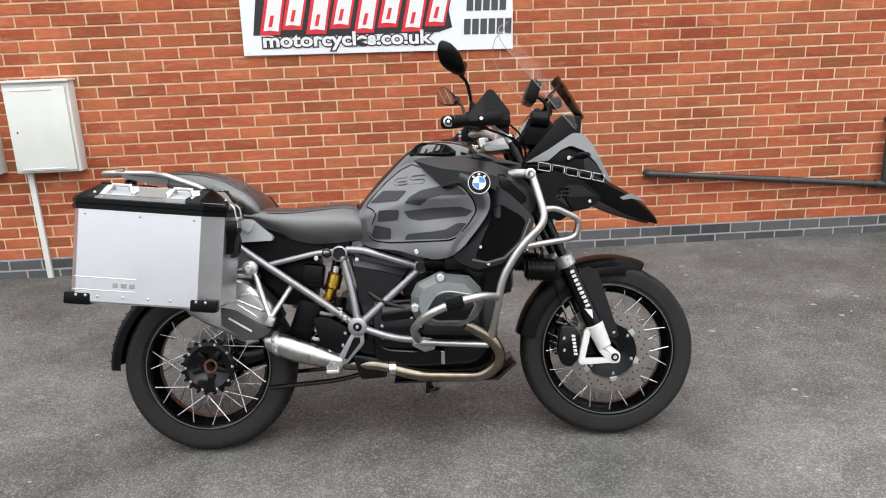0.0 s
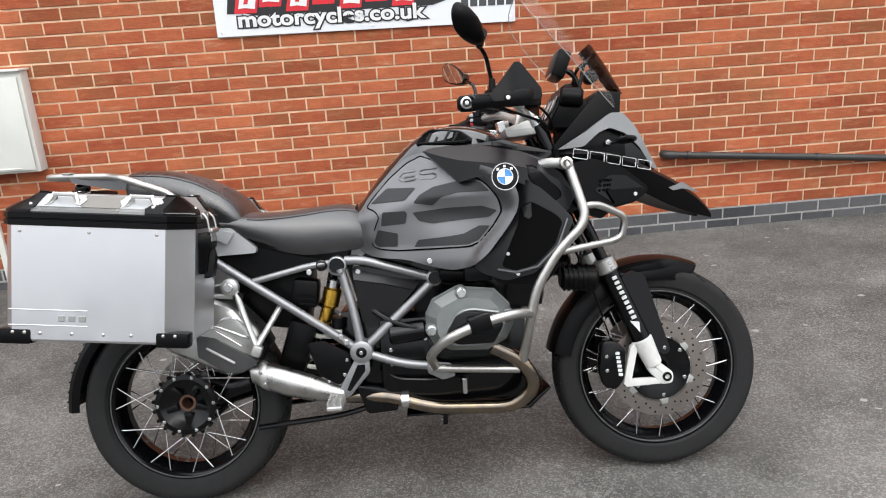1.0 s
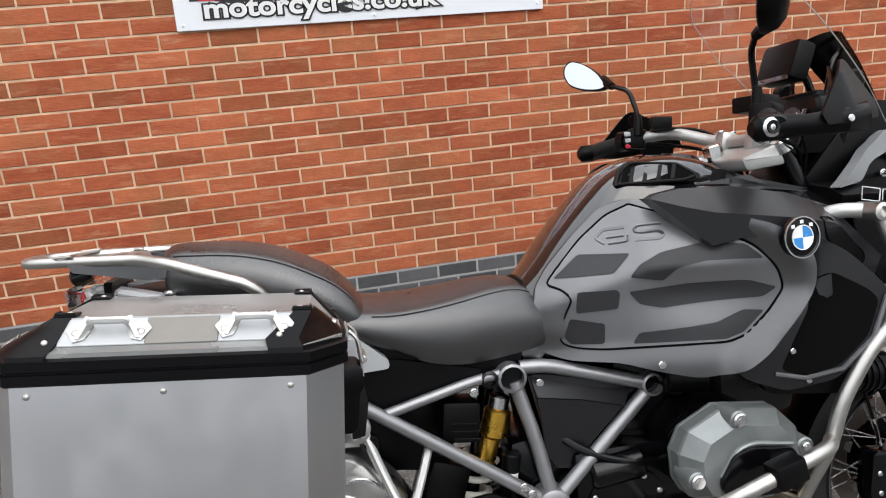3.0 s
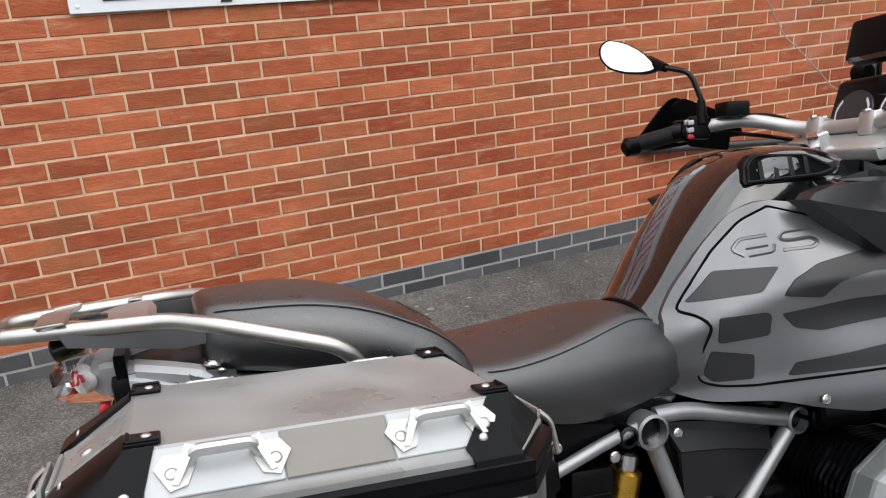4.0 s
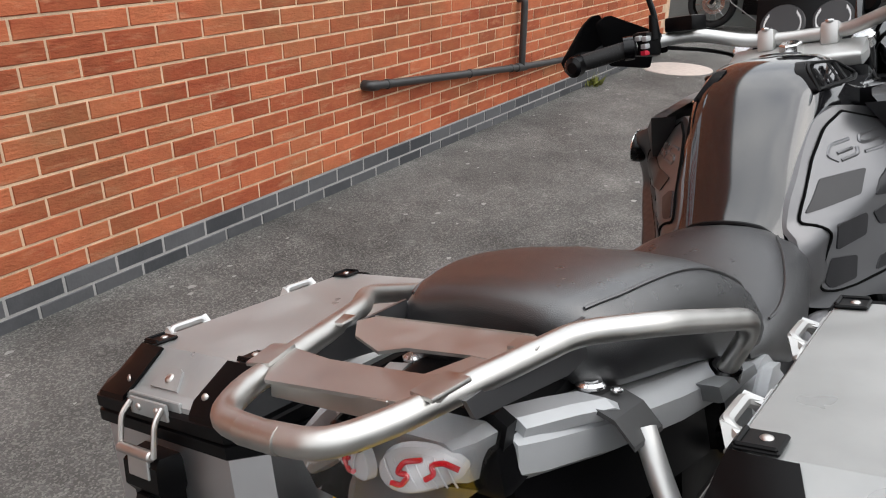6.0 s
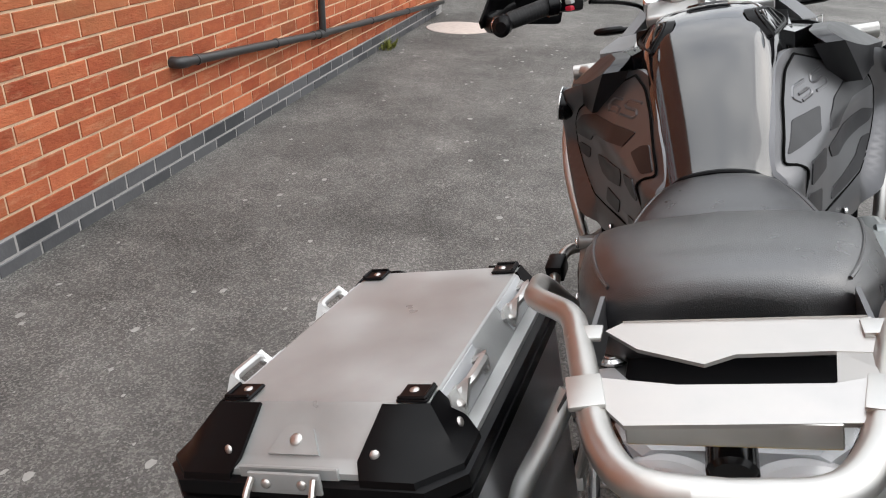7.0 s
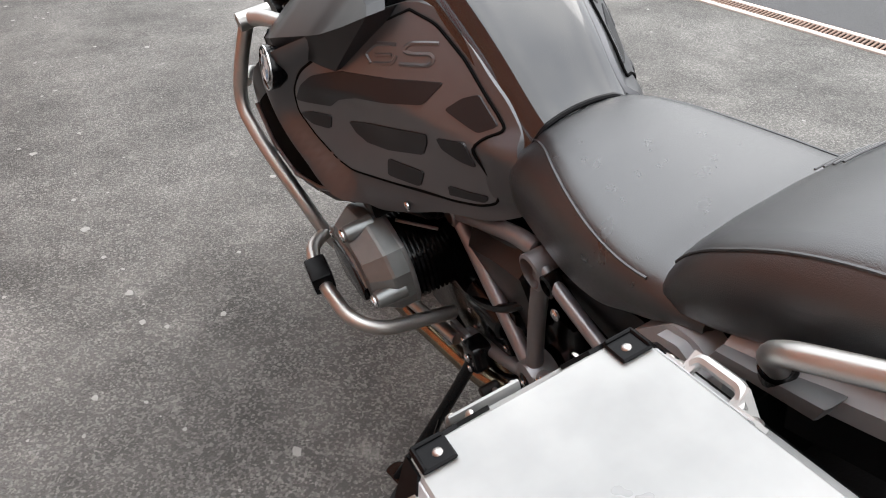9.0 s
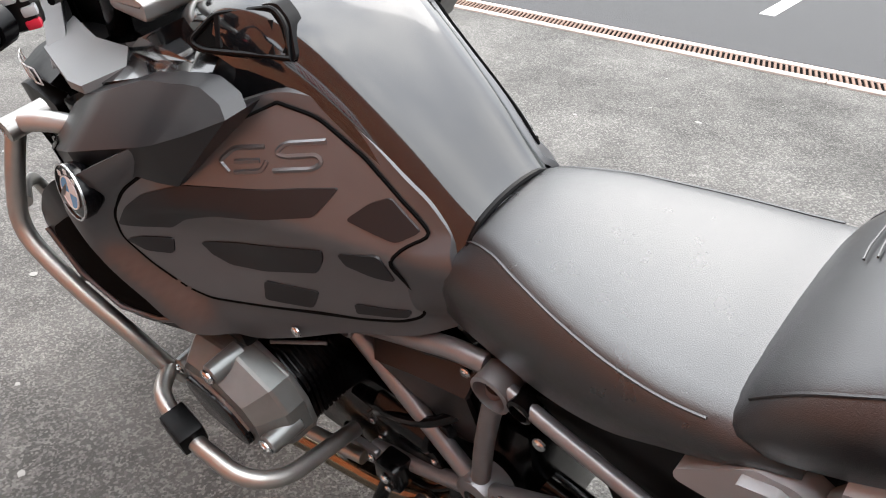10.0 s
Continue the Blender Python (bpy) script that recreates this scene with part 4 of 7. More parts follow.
    part("hanger_boss", lathe(bmesh.new(), [(0.001, s * 0.212), (0.016, s * 0.212), (0.026, s * 0.205), (0.028, s * 0.19), (0.001, s * 0.185)], (0.206, 0, 0.695), 24, "y", closed=False), ALU_CAST, hg)
    part("hanger_boss", lathe(bmesh.new(), [(0.001, s * 0.205), (0.013, s * 0.205), (0.015, s * 0.20), (0.015, s * 0.18)], (0.232, 0, 0.664), 18, "y", closed=False), BLACK_SATIN, hg)
    part("hanger_rod", tube(T((0.02, 0.17, 0.655), (0.13, 0.18, 0.672), (0.21, 0.185, 0.665)), 0.0075, 10, 0.03), ALU_CAST, hg)
    bolt(hg, BOLT_L, (0.206, s * 0.211, 0.695), s)
    # rider foot peg and hanger plate
    fp = part("foot_peg_plate", prism(bmesh.new(), [(0.56, 0.45), (0.60, 0.45), (0.60, 0.40), (0.53, 0.325), (0.49, 0.325), (0.50, 0.35)], s * 0.148, s * 0.162, bev=0.004, rad=0.01), FRAME, bike, "grey foot peg hanger plate")
    part("foot_peg_plate_slot", prism(bmesh.new(), [(0.562, 0.425), (0.585, 0.425), (0.585, 0.405), (0.535, 0.345), (0.525, 0.35)], s * 0.160, s * 0.1635), BLACK_SATIN, fp)
    peg = bmesh.new()
    box(peg, (0.497, s * 0.225, 0.325), (0.046, 0.11, 0.012), bev=0.003, seg=1)
    for i in range(6):
        for dx in (-0.019, 0, 0.019):
            box(peg, (0.497 + dx, s * (0.18 + i * 0.018), 0.336), (0.006, 0.008, 0.016))
    part("foot_peg", peg, ALU_CAST, fp, "toothed metal foot peg")
    part("heel_guard", prism(bmesh.new(), [(0.41, 0.50), (0.46, 0.505), (0.54, 0.46), (0.545, 0.40), (0.50, 0.36), (0.44, 0.40)], s * 0.135, s * 0.148, bev=0.004, rad=0.015), BLACK, bike, "black heel guard plate")
    for x, z in ((0.53, 0.44), (0.52, 0.395), (0.47, 0.375)):
        bolt(bike, BOLT_S, (x, s * 0.148, z), s)

# bolted casing plate and hoses on each side of the engine
for s in (-1, 1):
    cp = part("casing_plate", prism(bmesh.new(), [(0.655, 0.405), (0.80, 0.40), (0.825, 0.455), (0.79, 0.50), (0.69, 0.505), (0.655, 0.47)], s * 0.146, s * 0.157, bev=0.004, rad=0.015), BLACK_SATIN, bike, "black bolted engine casing plate")
    for x, z in ((0.668, 0.418), (0.735, 0.410), (0.798, 0.413), (0.806, 0.455), (0.775, 0.490), (0.70, 0.493), (0.667, 0.462)):
        bolt(cp, BOLT_S, (x, s * 0.157, z), s)
    part("engine_hose", tube([(0.60, s * 0.115, 0.60), (0.66, s * 0.150, 0.555), (0.74, s * 0.162, 0.525), (0.83, s * 0.155, 0.515)], 0.009, 10, 0.04), BLACK_SATIN, bike, "black rubber engine hose")
    part("engine_hose", tube([(0.63, s * 0.12, 0.40), (0.68, s * 0.165, 0.372), (0.80, s * 0.17, 0.362), (0.90, s * 0.16, 0.372)], 0.006, 8, 0.03), BLACK_SATIN, bike, "thin black engine hose")

# side stand on the left, folded out
st = part("side_stand", tube([(0.745, 0.19, 0.40), (0.77, 0.25, 0.30), (0.822, 0.375, 0.115), (0.832, 0.402, 0.085)], 0.0125, 12, 0.05), BLACK_SATIN, bike, "black side stand folded out")
part("stand_bracket", prism(bmesh.new(), [(0.715, 0.44), (0.765, 0.435), (0.775, 0.38), (0.745, 0.36), (0.715, 0.38)], 0.165, 0.205, bev=0.006, rad=0.01), BLACK_SATIN, st)
part("stand_foot", cyl(bmesh.new(), (0.835, 0.40, 0.0835), (0.834, 0.4025, 0.0945), 0.03, n=18, bev=0.003), BLACK_SATIN, st)
part("stand_tang", tube([(0.78, 0.28, 0.255), (0.735, 0.325, 0.245), (0.725, 0.335, 0.25)], 0.005, 8, 0.02), BLACK_SATIN, st)
bolt(st, BOLT_M, (0.742, 0.206, 0.407), 1)
bolt(st, BOLT_M, (0.745, 0.206, 0.378), 1)
part("gear_lever", tube([(0.58, 0.17, 0.40), (0.66, 0.185, 0.355), (0.70, 0.19, 0.35)], 0.006, 8, 0.04), FRAME, bike, "gear lever with rubber toe piece")
part("toe_rubber", cyl(bmesh.new(), (0.70, 0.175, 0.35), (0.70, 0.215, 0.35), 0.011, n=12, bev=0.003), GRIP, bike)
# centre stand
cs = part("centre_stand", tube([(0.60, -0.12, 0.285), (0.50, -0.125, 0.262), (0.24, -0.13, 0.245)], 0.009, 10, 0.05), BLACK_SATIN, bike, "black centre stand folded up")
part("stand_leg", tube([(0.60, 0.12, 0.285), (0.50, 0.125, 0.262), (0.24, 0.13, 0.245)], 0.009, 10, 0.05), BLACK_SATIN, cs)
part("stand_leg", tube([(0.825, 0.02, 0.26), (0.82, 0.02, 0.165)], 0.008, 10, 0), BLACK_SATIN, cs)
part("stand_lug", prism(bmesh.new(), [(0.55, 0.36), (0.65, 0.34), (0.68, 0.27), (0.58, 0.265)], -0.15, -0.12, bev=0.006, rad=0.015), BLACK_SATIN, cs)

# swing arm, final drive, shock
part("swing_arm", loft(bmesh.new(), [[(x, 0.075 + wy * math.cos(a), z + h * math.sin(a)) for a in (k * math.pi / 8 for k in range(16))] for x, z, wy, h in ((0.58, 0.42, 0.035, 0.055), (0.35, 0.38, 0.035, 0.05), (0.12, 0.33, 0.045, 0.05), (0.06, 0.32, 0.05, 0.085), (-0.07, 0.314, 0.05, 0.085), (-0.10, 0.314, 0.04, 0.05))]), BLACK_SATIN, bike, "black single-sided swing arm")
shock = part("shock_absorber", cyl(bmesh.new(), (0.50, -0.03, 0.72), (0.43, -0.03, 0.44), 0.016, n=16), BLACK_SATIN, bike, "rear shock with gold body")
part("shock_body", cyl(bmesh.new(), (0.500, -0.095, 0.660), (0.482, -0.092, 0.602), 0.028, n=20, bev=0.005), GOLD, shock, "gold anodised shock body")
part("shock_reservoir", cyl(bmesh.new(), (0.480, -0.092, 0.604), (0.460, -0.090, 0.545), 0.020, n=16, bev=0.004), GOLD, shock, "gold adjuster sleeve")
part("shock_collar", cyl(bmesh.new(), (0.463, -0.090, 0.552), (0.458, -0.088, 0.536), 0.024, n=20, bev=0.004), BLACK_SATIN, shock)
part("shock_top", cyl(bmesh.new(), (0.507, -0.096, 0.688), (0.498, -0.095, 0.658), 0.021, n=16, bev=0.004), BOLT, shock)
coil = []
for i in range(90):
    k = i / 89
    a = k * 2 * math.pi * 5
    c = Vector((0.47, -0.03, 0.56)).lerp(Vector((0.415, -0.03, 0.40)), k)
    coil.append(c + Vector((math.cos(a) * 0.038, math.sin(a) * 0.038, 0)))
part("spring", sweep(bmesh.new(), coil, 0.0075, 8, 0), SPRING, shock, "off-white coil spring")
cn = part("charcoal_canister", box(bmesh.new(), (0.415, -0.092, 0.652), (0.078, 0.08, 0.085), rot=(0, 8, 0), bev=0.012), BLACK, bike, "black ribbed canister")
for i in range(3):
    part("rib", box(bmesh.new(), (0.417 + i * 0.003, -0.133, 0.650 - i * 0.016), (0.055, 0.005, 0.006), rot=(0, 8, 0), bev=0.001, seg=1), BLACK, cn)
part("inner_fender", box(bmesh.new(), (0.30, 0.02, 0.64), (0.24, 0.15, 0.20), rot=(0, 10, 0), bev=0.03), BLACK, bike)
part("hugger", box(bmesh.new(), (0.37, -0.01, 0.48), (0.09, 0.15, 0.16), rot=(0, 20, 0), bev=0.02), BLACK, bike)
part("brake_reservoir", cyl(bmesh.new(), (0.512, -0.125, 0.572), (0.505, -0.125, 0.535), 0.019, n=18, bev=0.003), BLACK, bike, "rear brake fluid pot with black cap")
part("reservoir_pot", cyl(bmesh.new(), (0.505, -0.125, 0.536), (0.50, -0.125, 0.51), 0.0165, n=18, bev=0.003), WHITE_BOX, bike)

# ---- boxer cylinders ----
for s in (-1, 1):
    dx, dy = (0.045, 0.028) if s > 0 else (0.0, 0.0)
    core = bmesh.new()
    prism(core, [(0.82 + dx, 0.485), (0.98 + dx, 0.48), (0.995 + dx, 0.56), (0.96 + dx, 0.63), (0.87 + dx, 0.64), (0.81 + dx, 0.585)], s * 0.12, s * (0.274 - dy), bev=0.004, rad=0.02)
    cy = part("cylinder", core, BLACK_SATIN, bike, "finned black engine cylinder")
    for i in range(11):
        y = s * (0.135 + i * (0.0118 if s < 0 else 0.0095))
        part("fin", prism(bmesh.new(), [(0.81 + dx, 0.485), (0.99 + dx, 0.475), (1.010 + dx, 0.56), (0.975 + dx, 0.632), (0.87 + dx, 0.645), (0.80 + dx, 0.585)], y - 0.003, y + 0.003, rad=0.02), BLACK_SATIN, cy)
    head = bmesh.new()
    sec = []
    out = [(0.783, 0.585), (0.805, 0.625), (0.875, 0.658), (0.985, 0.643), (1.025, 0.60), (1.037, 0.55), (1.01, 0.50), (0.955, 0.472), (0.85, 0.478), (0.80, 0.50), (0.784, 0.53)]
    cx, cz = 0.905, 0.56
    for y, k in ((0.268, 1.0), (0.300, 1.0), (0.306, 0.985), (0.338, 0.80), (0.344, 0.76), (0.3445, 0.60)):
        sec.append([(cx + dx + (p[0] - cx) * k, s * (y - dy), cz + (p[1] - cz) * k) for p in out])
    hd = part("cylinder_head_cover", loft(head, sec), HEAD, cy, "dark silver cylinder head cover", sharp=12)
    part("cover_flange", prism(bmesh.new(), [(cx + dx + (p[0] - cx) * 1.01, cz + (p[1] - cz) * 1.01) for p in out], s * (0.262 - dy), s * (0.271 - dy), bev=0.002), HEAD, hd)
    part("plug_cover", prism(bmesh.new(), [(0.838 + dx, 0.540), (0.868 + dx, 0.586), (0.90 + dx, 0.596), (0.985 + dx, 0.582), (1.0 + dx, 0.55), (0.97 + dx, 0.500), (0.87 + dx, 0.502), (0.842 + dx, 0.518)], s * (0.342 - dy), s * (0.356 - dy), bev=0.004, rad=0.010), BLACK_SATIN, hd, "black spark plug cover")
    part("cover_rib", tube([(0.845 + dx, s * (0.344 - dy), 0.545), (0.876 + dx, s * (0.346 - dy), 0.592), (0.91 + dx, s * (0.346 - dy), 0.600), (0.99 + dx, s * (0.342 - dy), 0.584)], 0.005, 8, 0.02), HEAD, hd)
    for x, z, big in ((0.887, 0.646, BOLT_L), (0.797, 0.546, BOLT_L), (1.015, 0.575, BOLT_M)):
        part("bolt_boss", cyl(bmesh.new(), (x + dx, s * (0.285 - dy), z), (x + dx, s * (0.346 - dy), z), 0.019, 0.017, n=18, bev=0.003), HEAD, hd)
        bolt(hd, big, (x + dx, s * (0.345 - dy), z), s)
    # bright edges and leads in the dark gap above the cylinder
    if s > 0:
        for p0, p1 in (((0.845, 0.16, 0.668), (0.975, 0.222, 0.655)), ((0.835, 0.17, 0.640), (0.905, 0.222, 0.648))):
            part("head_stud", tube([p0, p1], 0.0032, 8, 0), FRAME, cy)
    # throttle body and intake above the cylinder
    inn = part("throttle_body", cyl(bmesh.new(), (0.84, s * 0.16, 0.69), (0.94, s * 0.20, 0.685), 0.032, n=20, bev=0.006), BLACK, bike, "black intake and throttle body")
    part("intake_cap", box(bmesh.new(), (0.945, s * 0.225, 0.69), (0.085, 0.07, 0.05), bev=0.012), BLACK, inn)
    part("intake_boot", cyl(bmesh.new(), (0.86, s * 0.13, 0.672), (0.86, s * 0.165, 0.672), 0.026, n=20, bev=0.004), BLACK, inn)
    part("starter_cover", cyl(bmesh.new(), (0.665, s * 0.135, 0.505), (0.78, s * 0.135, 0.515), 0.036, n=20, bev=0.006), BLACK_SATIN, bike)
    # header pipe
    hp = part("exhaust_header", tube([(0.97, s * 0.25, 0.47), (1.06, s * 0.245, 0.42), (1.10, s * 0.23, 0.335), (1.03, s * 0.20, 0.272), (0.78, s * 0.17, 0.278), (0.66, s * 0.14, 0.315), (0.52, -0.06 if s > 0 else -0.12, 0.32)], 0.0215, 16, 0.07), HEAT, bike, "heat-tinted stainless exhaust header")
    part("header_clamp", lathe(bmesh.new(), [(0.0225, -0.012), (0.026, -0.012), (0.026, 0.012), (0.0225, 0.012)], (0.70, s * 0.15, 0.302), 20, "x"), BOLT, hp)
    # crash bars
    w0, w1, up_z = (-0.020, 0.020, 0.04) if s > 0 else (0.0, 0.0, 0.0)
    cb = part("crash_bar", tube([(1.210, s * (0.322 + w0), 0.995), (1.232, s * (0.338 + w1 * 0.2), 0.91), (1.253, s * (0.352 + w1), 0.825), (1.165, s * (0.345 + w1), 0.745), (1.10, s * (0.335 + w1 * 0.3), 0.64), (1.082, s * 0.325, 0.56), (1.055, s * 0.24, 0.40)], 0.0138, 14, 0.05), STEEL, bike, "brushed stainless crash bar")
    part("bar_end", lathe(bmesh.new(), [(0.010, s * (0.345 + w0)), (0.0175, s * (0.343 + w0)), (0.0175, s * (0.28 + w0)), (0.010, s * (0.28 + w0))], (1.206, 0, 0.989), 20, "y"), STEEL, cb)
    part("bar_mount", tube([(1.205, s * 0.30, 0.99), (1.16, s * 0.28, 0.995), (1.12, s * 0.25, 0.98)], 0.015, 12, 0.02), ALU_CAST, cb)
    part("upper_hoop", tube([(1.243, s * 0.345, 0.865), (1.29, s * 0.325, 0.868), (1.378, s * 0.29, 0.825), (1.362, s * 0.285, 0.768), (1.33, s * 0.29, 0.758), (1.175, s * 0.34, 0.742)], 0.0105, 12, 0.03), STEEL, cb)
    lb = part("lower_crash_bar", tube([(1.078, s * 0.33, 0.572), (1.03, s * (0.395 + w0 * 1.2), 0.588), (0.94, s * (0.415 + w0 * 1.4), 0.572), (0.83, s * (0.400 + w0 * 1.2), 0.527 + up_z * 0.4), (0.785 + up_z * 0.4, s * (0.335 + w0 * 0.2), 0.472 + up_z), (0.80 + up_z * 0.3, s * (0.20 - up_z * 0.3), 0.412 + up_z * 1.3)], 0.0138, 14, 0.055), STEEL, bike, "brushed stainless lower crash bar")
    part("bottom_bar", tube([(0.80, s * 0.20, 0.405), (1.05, s * 0.235, 0.392)], 0.0125, 14, 0), STEEL, lb)
    part("bar_clamp", box(bmesh.new(), (0.93 if s < 0 else 0.948, s * (0.411 + w0 * 1.4), 0.567 if s < 0 else 0.578), (0.06, 0.042, 0.044), rot=(0, -12, -5 * s), bev=0.006), BLACK, lb, "black plastic bar clamp")
    part("mount_plate", prism(bmesh.new(), [(0.775, 0.425), (0.85, 0.415), (0.86, 0.375), (0.82, 0.365), (0.775, 0.39)], s * 0.178, s * 0.19, bev=0.003, rad=0.008), FRAME, lb)
    bolt(lb, BOLT_M, (0.79, s * 0.19, 0.405), s)
    bolt(lb, BOLT_M, (0.82, s * 0.19, 0.395), s)
    part("oxygen_sensor", cyl(bmesh.new(), (0.885, s * 0.20, 0.37), (0.885, s * 0.19, 0.32), 0.009, n=8, bev=0.002), BOLT, bike)
    # fog lamp
    fg = part("fog_lamp", cyl(bmesh.new(), (1.19, s * 0.21, 0.655), (1.30, s * 0.21, 0.645), 0.036, 0.04, n=24, bev=0.008), BLACK, bike, "small black ribbed fog lamp")
    for i in range(6):
        part("cooling_rib", lathe(bmesh.new(), [(0.034, -0.002), (0.042, -0.002), (0.042, 0.002), (0.034, 0.002)], (1.20 + i * 0.014, s * 0.21, 0.654 - i * 0.0012), 24, "x"), BLACK, fg)
    part("lamp_bracket", tube([(1.25, s * 0.21, 0.69), (1.25, s * 0.27, 0.74)], 0.006, 8, 0), BOLT, fg)

# ---- exhaust silencer on the right ----
SIL = [(0.296, 0.526), (0.282, 0.560), (0.205, 0.645), (0.12, 0.675), (-0.06, 0.745), (-0.12, 0.72), (-0.10, 0.60), (0.02, 0.505), (0.16, 0.438), (0.235, 0.440), (0.272, 0.474)]
SIL = [(p.x, p.y) for p in fillet([Vector(((SIL[-1][0] + SIL[0][0]) / 2, (SIL[-1][1] + SIL[0][1]) / 2, 0)), *[Vector((*q, 0)) for q in SIL], Vector(((SIL[-1][0] + SIL[0][0]) / 2, (SIL[-1][1] + SIL[0][1]) / 2, 0))], 0.02, 3)[:-1]]


def silencer_loft(outline, rows):
    c = (sum(p[0] for p in outline) / len(outline), sum(p[1] for p in outline) / len(outline))
    return loft(bmesh.new(), [[Vector((c[0] + (x - c[0]) * k, -y, c[1] + (z - c[1]) * k)) for x, z in outline] for y, k in rows])


sil = part("silencer", silencer_loft(SIL, ((0.060, 0.82), (0.072, 0.96), (0.085, 1.0), (0.178, 1.0), (0.194, 0.965), (0.203, 0.88), (0.2045, 0.7))), SILENCER, bike, "stainless silencer with black heat shield", sharp=40)
SHIELD = [(0.095, 0.560), (0.150, 0.548), (0.250, 0.488), (0.274, 0.472), (0.262, 0.456), (0.225, 0.438), (0.178, 0.438), (0.095, 0.495)]
part("heat_shield", silencer_loft(SHIELD, ((0.180, 1.02), (0.204, 1.0), (0.213, 0.95), (0.214, 0.7))), SHIELD_GREY, sil, "dark grey heat shield", sharp=30)
part("silencer_cap", silencer_loft([(0.306, 0.512), (0.290, 0.545), (0.262, 0.520), (0.245, 0.452), (0.268, 0.452)], ((0.075, 0.9), (0.085, 1.0), (0.185, 1.0), (0.198, 0.9), (0.199, 0.6))), BLACK, sil, "black silencer end cap", sharp=30)
part("shield_slot", tube([(0.125, -0.2145, 0.520), (0.205, -0.2145, 0.470)], 0.0042, 8, 0), ALU_CAST, sil)
part("shield_clip", tube([(0.152, -0.207, 0.585), (0.182, -0.209, 0.606), (0.218, -0.209, 0.603), (0.256, -0.207, 0.560), (0.262, -0.207, 0.535), (0.225, -0.209, 0.552)], 0.0035, 8, 0.02, closed=True), BOLT, sil)
part("clip_rod", tube([(0.140, -0.209, 0.580), (0.190, -0.211, 0.548), (0.228, -0.211, 0.520)], 0.0028, 8, 0.01), BOLT, sil)
part("link_pipe", loft(bmesh.new(), [[Vector((x, -0.15 + 0.8 * r * math.cos(a), z + r * math.sin(a))) for a in (k * math.pi / 9 for k in range(18))] for x, z, r in ((0.515, 0.332, 0.023), (0.48, 0.342, 0.030), (0.42, 0.362, 0.040), (0.34, 0.388, 0.046), (0.275, 0.412, 0.042), (0.24, 0.428, 0.036))]), SILENCER, sil, "brushed steel link pipe")
part("pipe_band", loft(bmesh.new(), [[Vector((x, -0.15 + 0.8 * r * math.cos(a), z + r * math.sin(a))) for a in (k * math.pi / 9 for k in range(18))] for x, z, r in ((0.288, 0.408, 0.0440), (0.285, 0.409, 0.0455), (0.268, 0.416, 0.0445), (0.265, 0.417, 0.0425))]), ALU_CAST, sil)
for w in (0.015, -0.02):
    bolt(sil, BOLT_S, (0.276 - w * 0.3, -0.188, 0.414 + w), -1)

# ---- bodywork ----
PANEL = [(0.80, 1.046), (0.756, 1.028), (0.70, 0.985), (0.645, 0.928), (0.622, 0.900), (0.648, 0.890), (0.663, 0.870), (0.650, 0.845), (0.634, 0.805), (0.636, 0.782), (0.66, 0.772), (0.714, 0.766), (0.84, 0.768), (0.925, 0.770), (0.955, 0.782), (0.992, 0.825), (1.020, 0.868), (1.012, 0.905), (0.98, 0.950), (0.945, 0.975), (0.88, 1.01)]
SURROUND = [(0.80, 1.058), (0.75, 1.044), (0.688, 0.992), (0.633, 0.936), (0.60, 0.89), (0.588, 0.85), (0.585, 0.80), (0.594, 0.768), (0.64, 0.748), (0.74, 0.738), (0.80, 0.718), (0.872, 0.702), (0.925, 0.712), (0.975, 0.752), (1.03, 0.82), (1.062, 0.868), (1.068, 0.91), (1.05, 0.955), (1.00, 0.99), (0.90, 1.03)]
CREASE_LINE = [(0.808, 1.056), (0.86, 1.036), (0.91, 1.020), (1.00, 1.004), (1.05, 0.995), (1.12, 0.978), (1.18, 0.950), (1.235, 0.900)]
COVER_TOP = [(0.83, 1.063), (0.88, 1.068), (0.98, 1.062), (1.085, 1.034), (1.165, 0.992), (1.205, 0.965)]
COVER_LOW = [(1.215, 0.86), (1.19, 0.845), (1.168, 0.862), (1.12, 0.915), (1.072, 0.945), (1.01, 0.962), (0.955, 0.968), (0.905, 0.957)]
SHROUD = [(1.045, 0.945), (1.085, 0.955), (1.13, 0.925), (1.19, 0.865), (1.218, 0.83), (1.17, 0.745), (1.10, 0.685), (1.02, 0.665), (0.955, 0.69), (0.93, 0.712), (0.99, 0.755), (1.045, 0.83), (1.072, 0.89)]
CAVITY = [(1.072, 0.875), (1.10, 0.890), (1.165, 0.850), (1.185, 0.828), (1.160, 0.765), (1.105, 0.712), (1.05, 0.692), (1.01, 0.708), (1.036, 0.77), (1.062, 0.825)]
PAD_W = spline_table([(0.56, 0.098), (0.60, 0.112), (0.63, 0.130), (0.66, 0.148), (0.71, 0.170), (0.77, 0.196), (0.83, 0.226), (0.90, 0.258), (0.95, 0.279), (1.00, 0.303), (1.04, 0.314), (1.12, 0.31)])
COVER_W = lerp_table([(0.80, 0.205), (0.86, 0.236), (0.93, 0.270), (1.05, 0.312), (1.10, 0.312), (1.24, 0.282)])
SHROUD_W = spline_table([(0.90, 0.262), (0.95, 0.276), (1.00, 0.290), (1.05, 0.310), (1.10, 0.330), (1.16, 0.342), (1.22, 0.342)])
CREASE = lerp_table(CREASE_LINE)
PAD_EDGE = spline_table([(0.70, 0.90), (0.77, 0.94), (0.82, 0.99), (0.87, 1.022), (0.91, 1.012), (0.95, 0.982), (0.99, 0.93), (1.03, 0.88)])


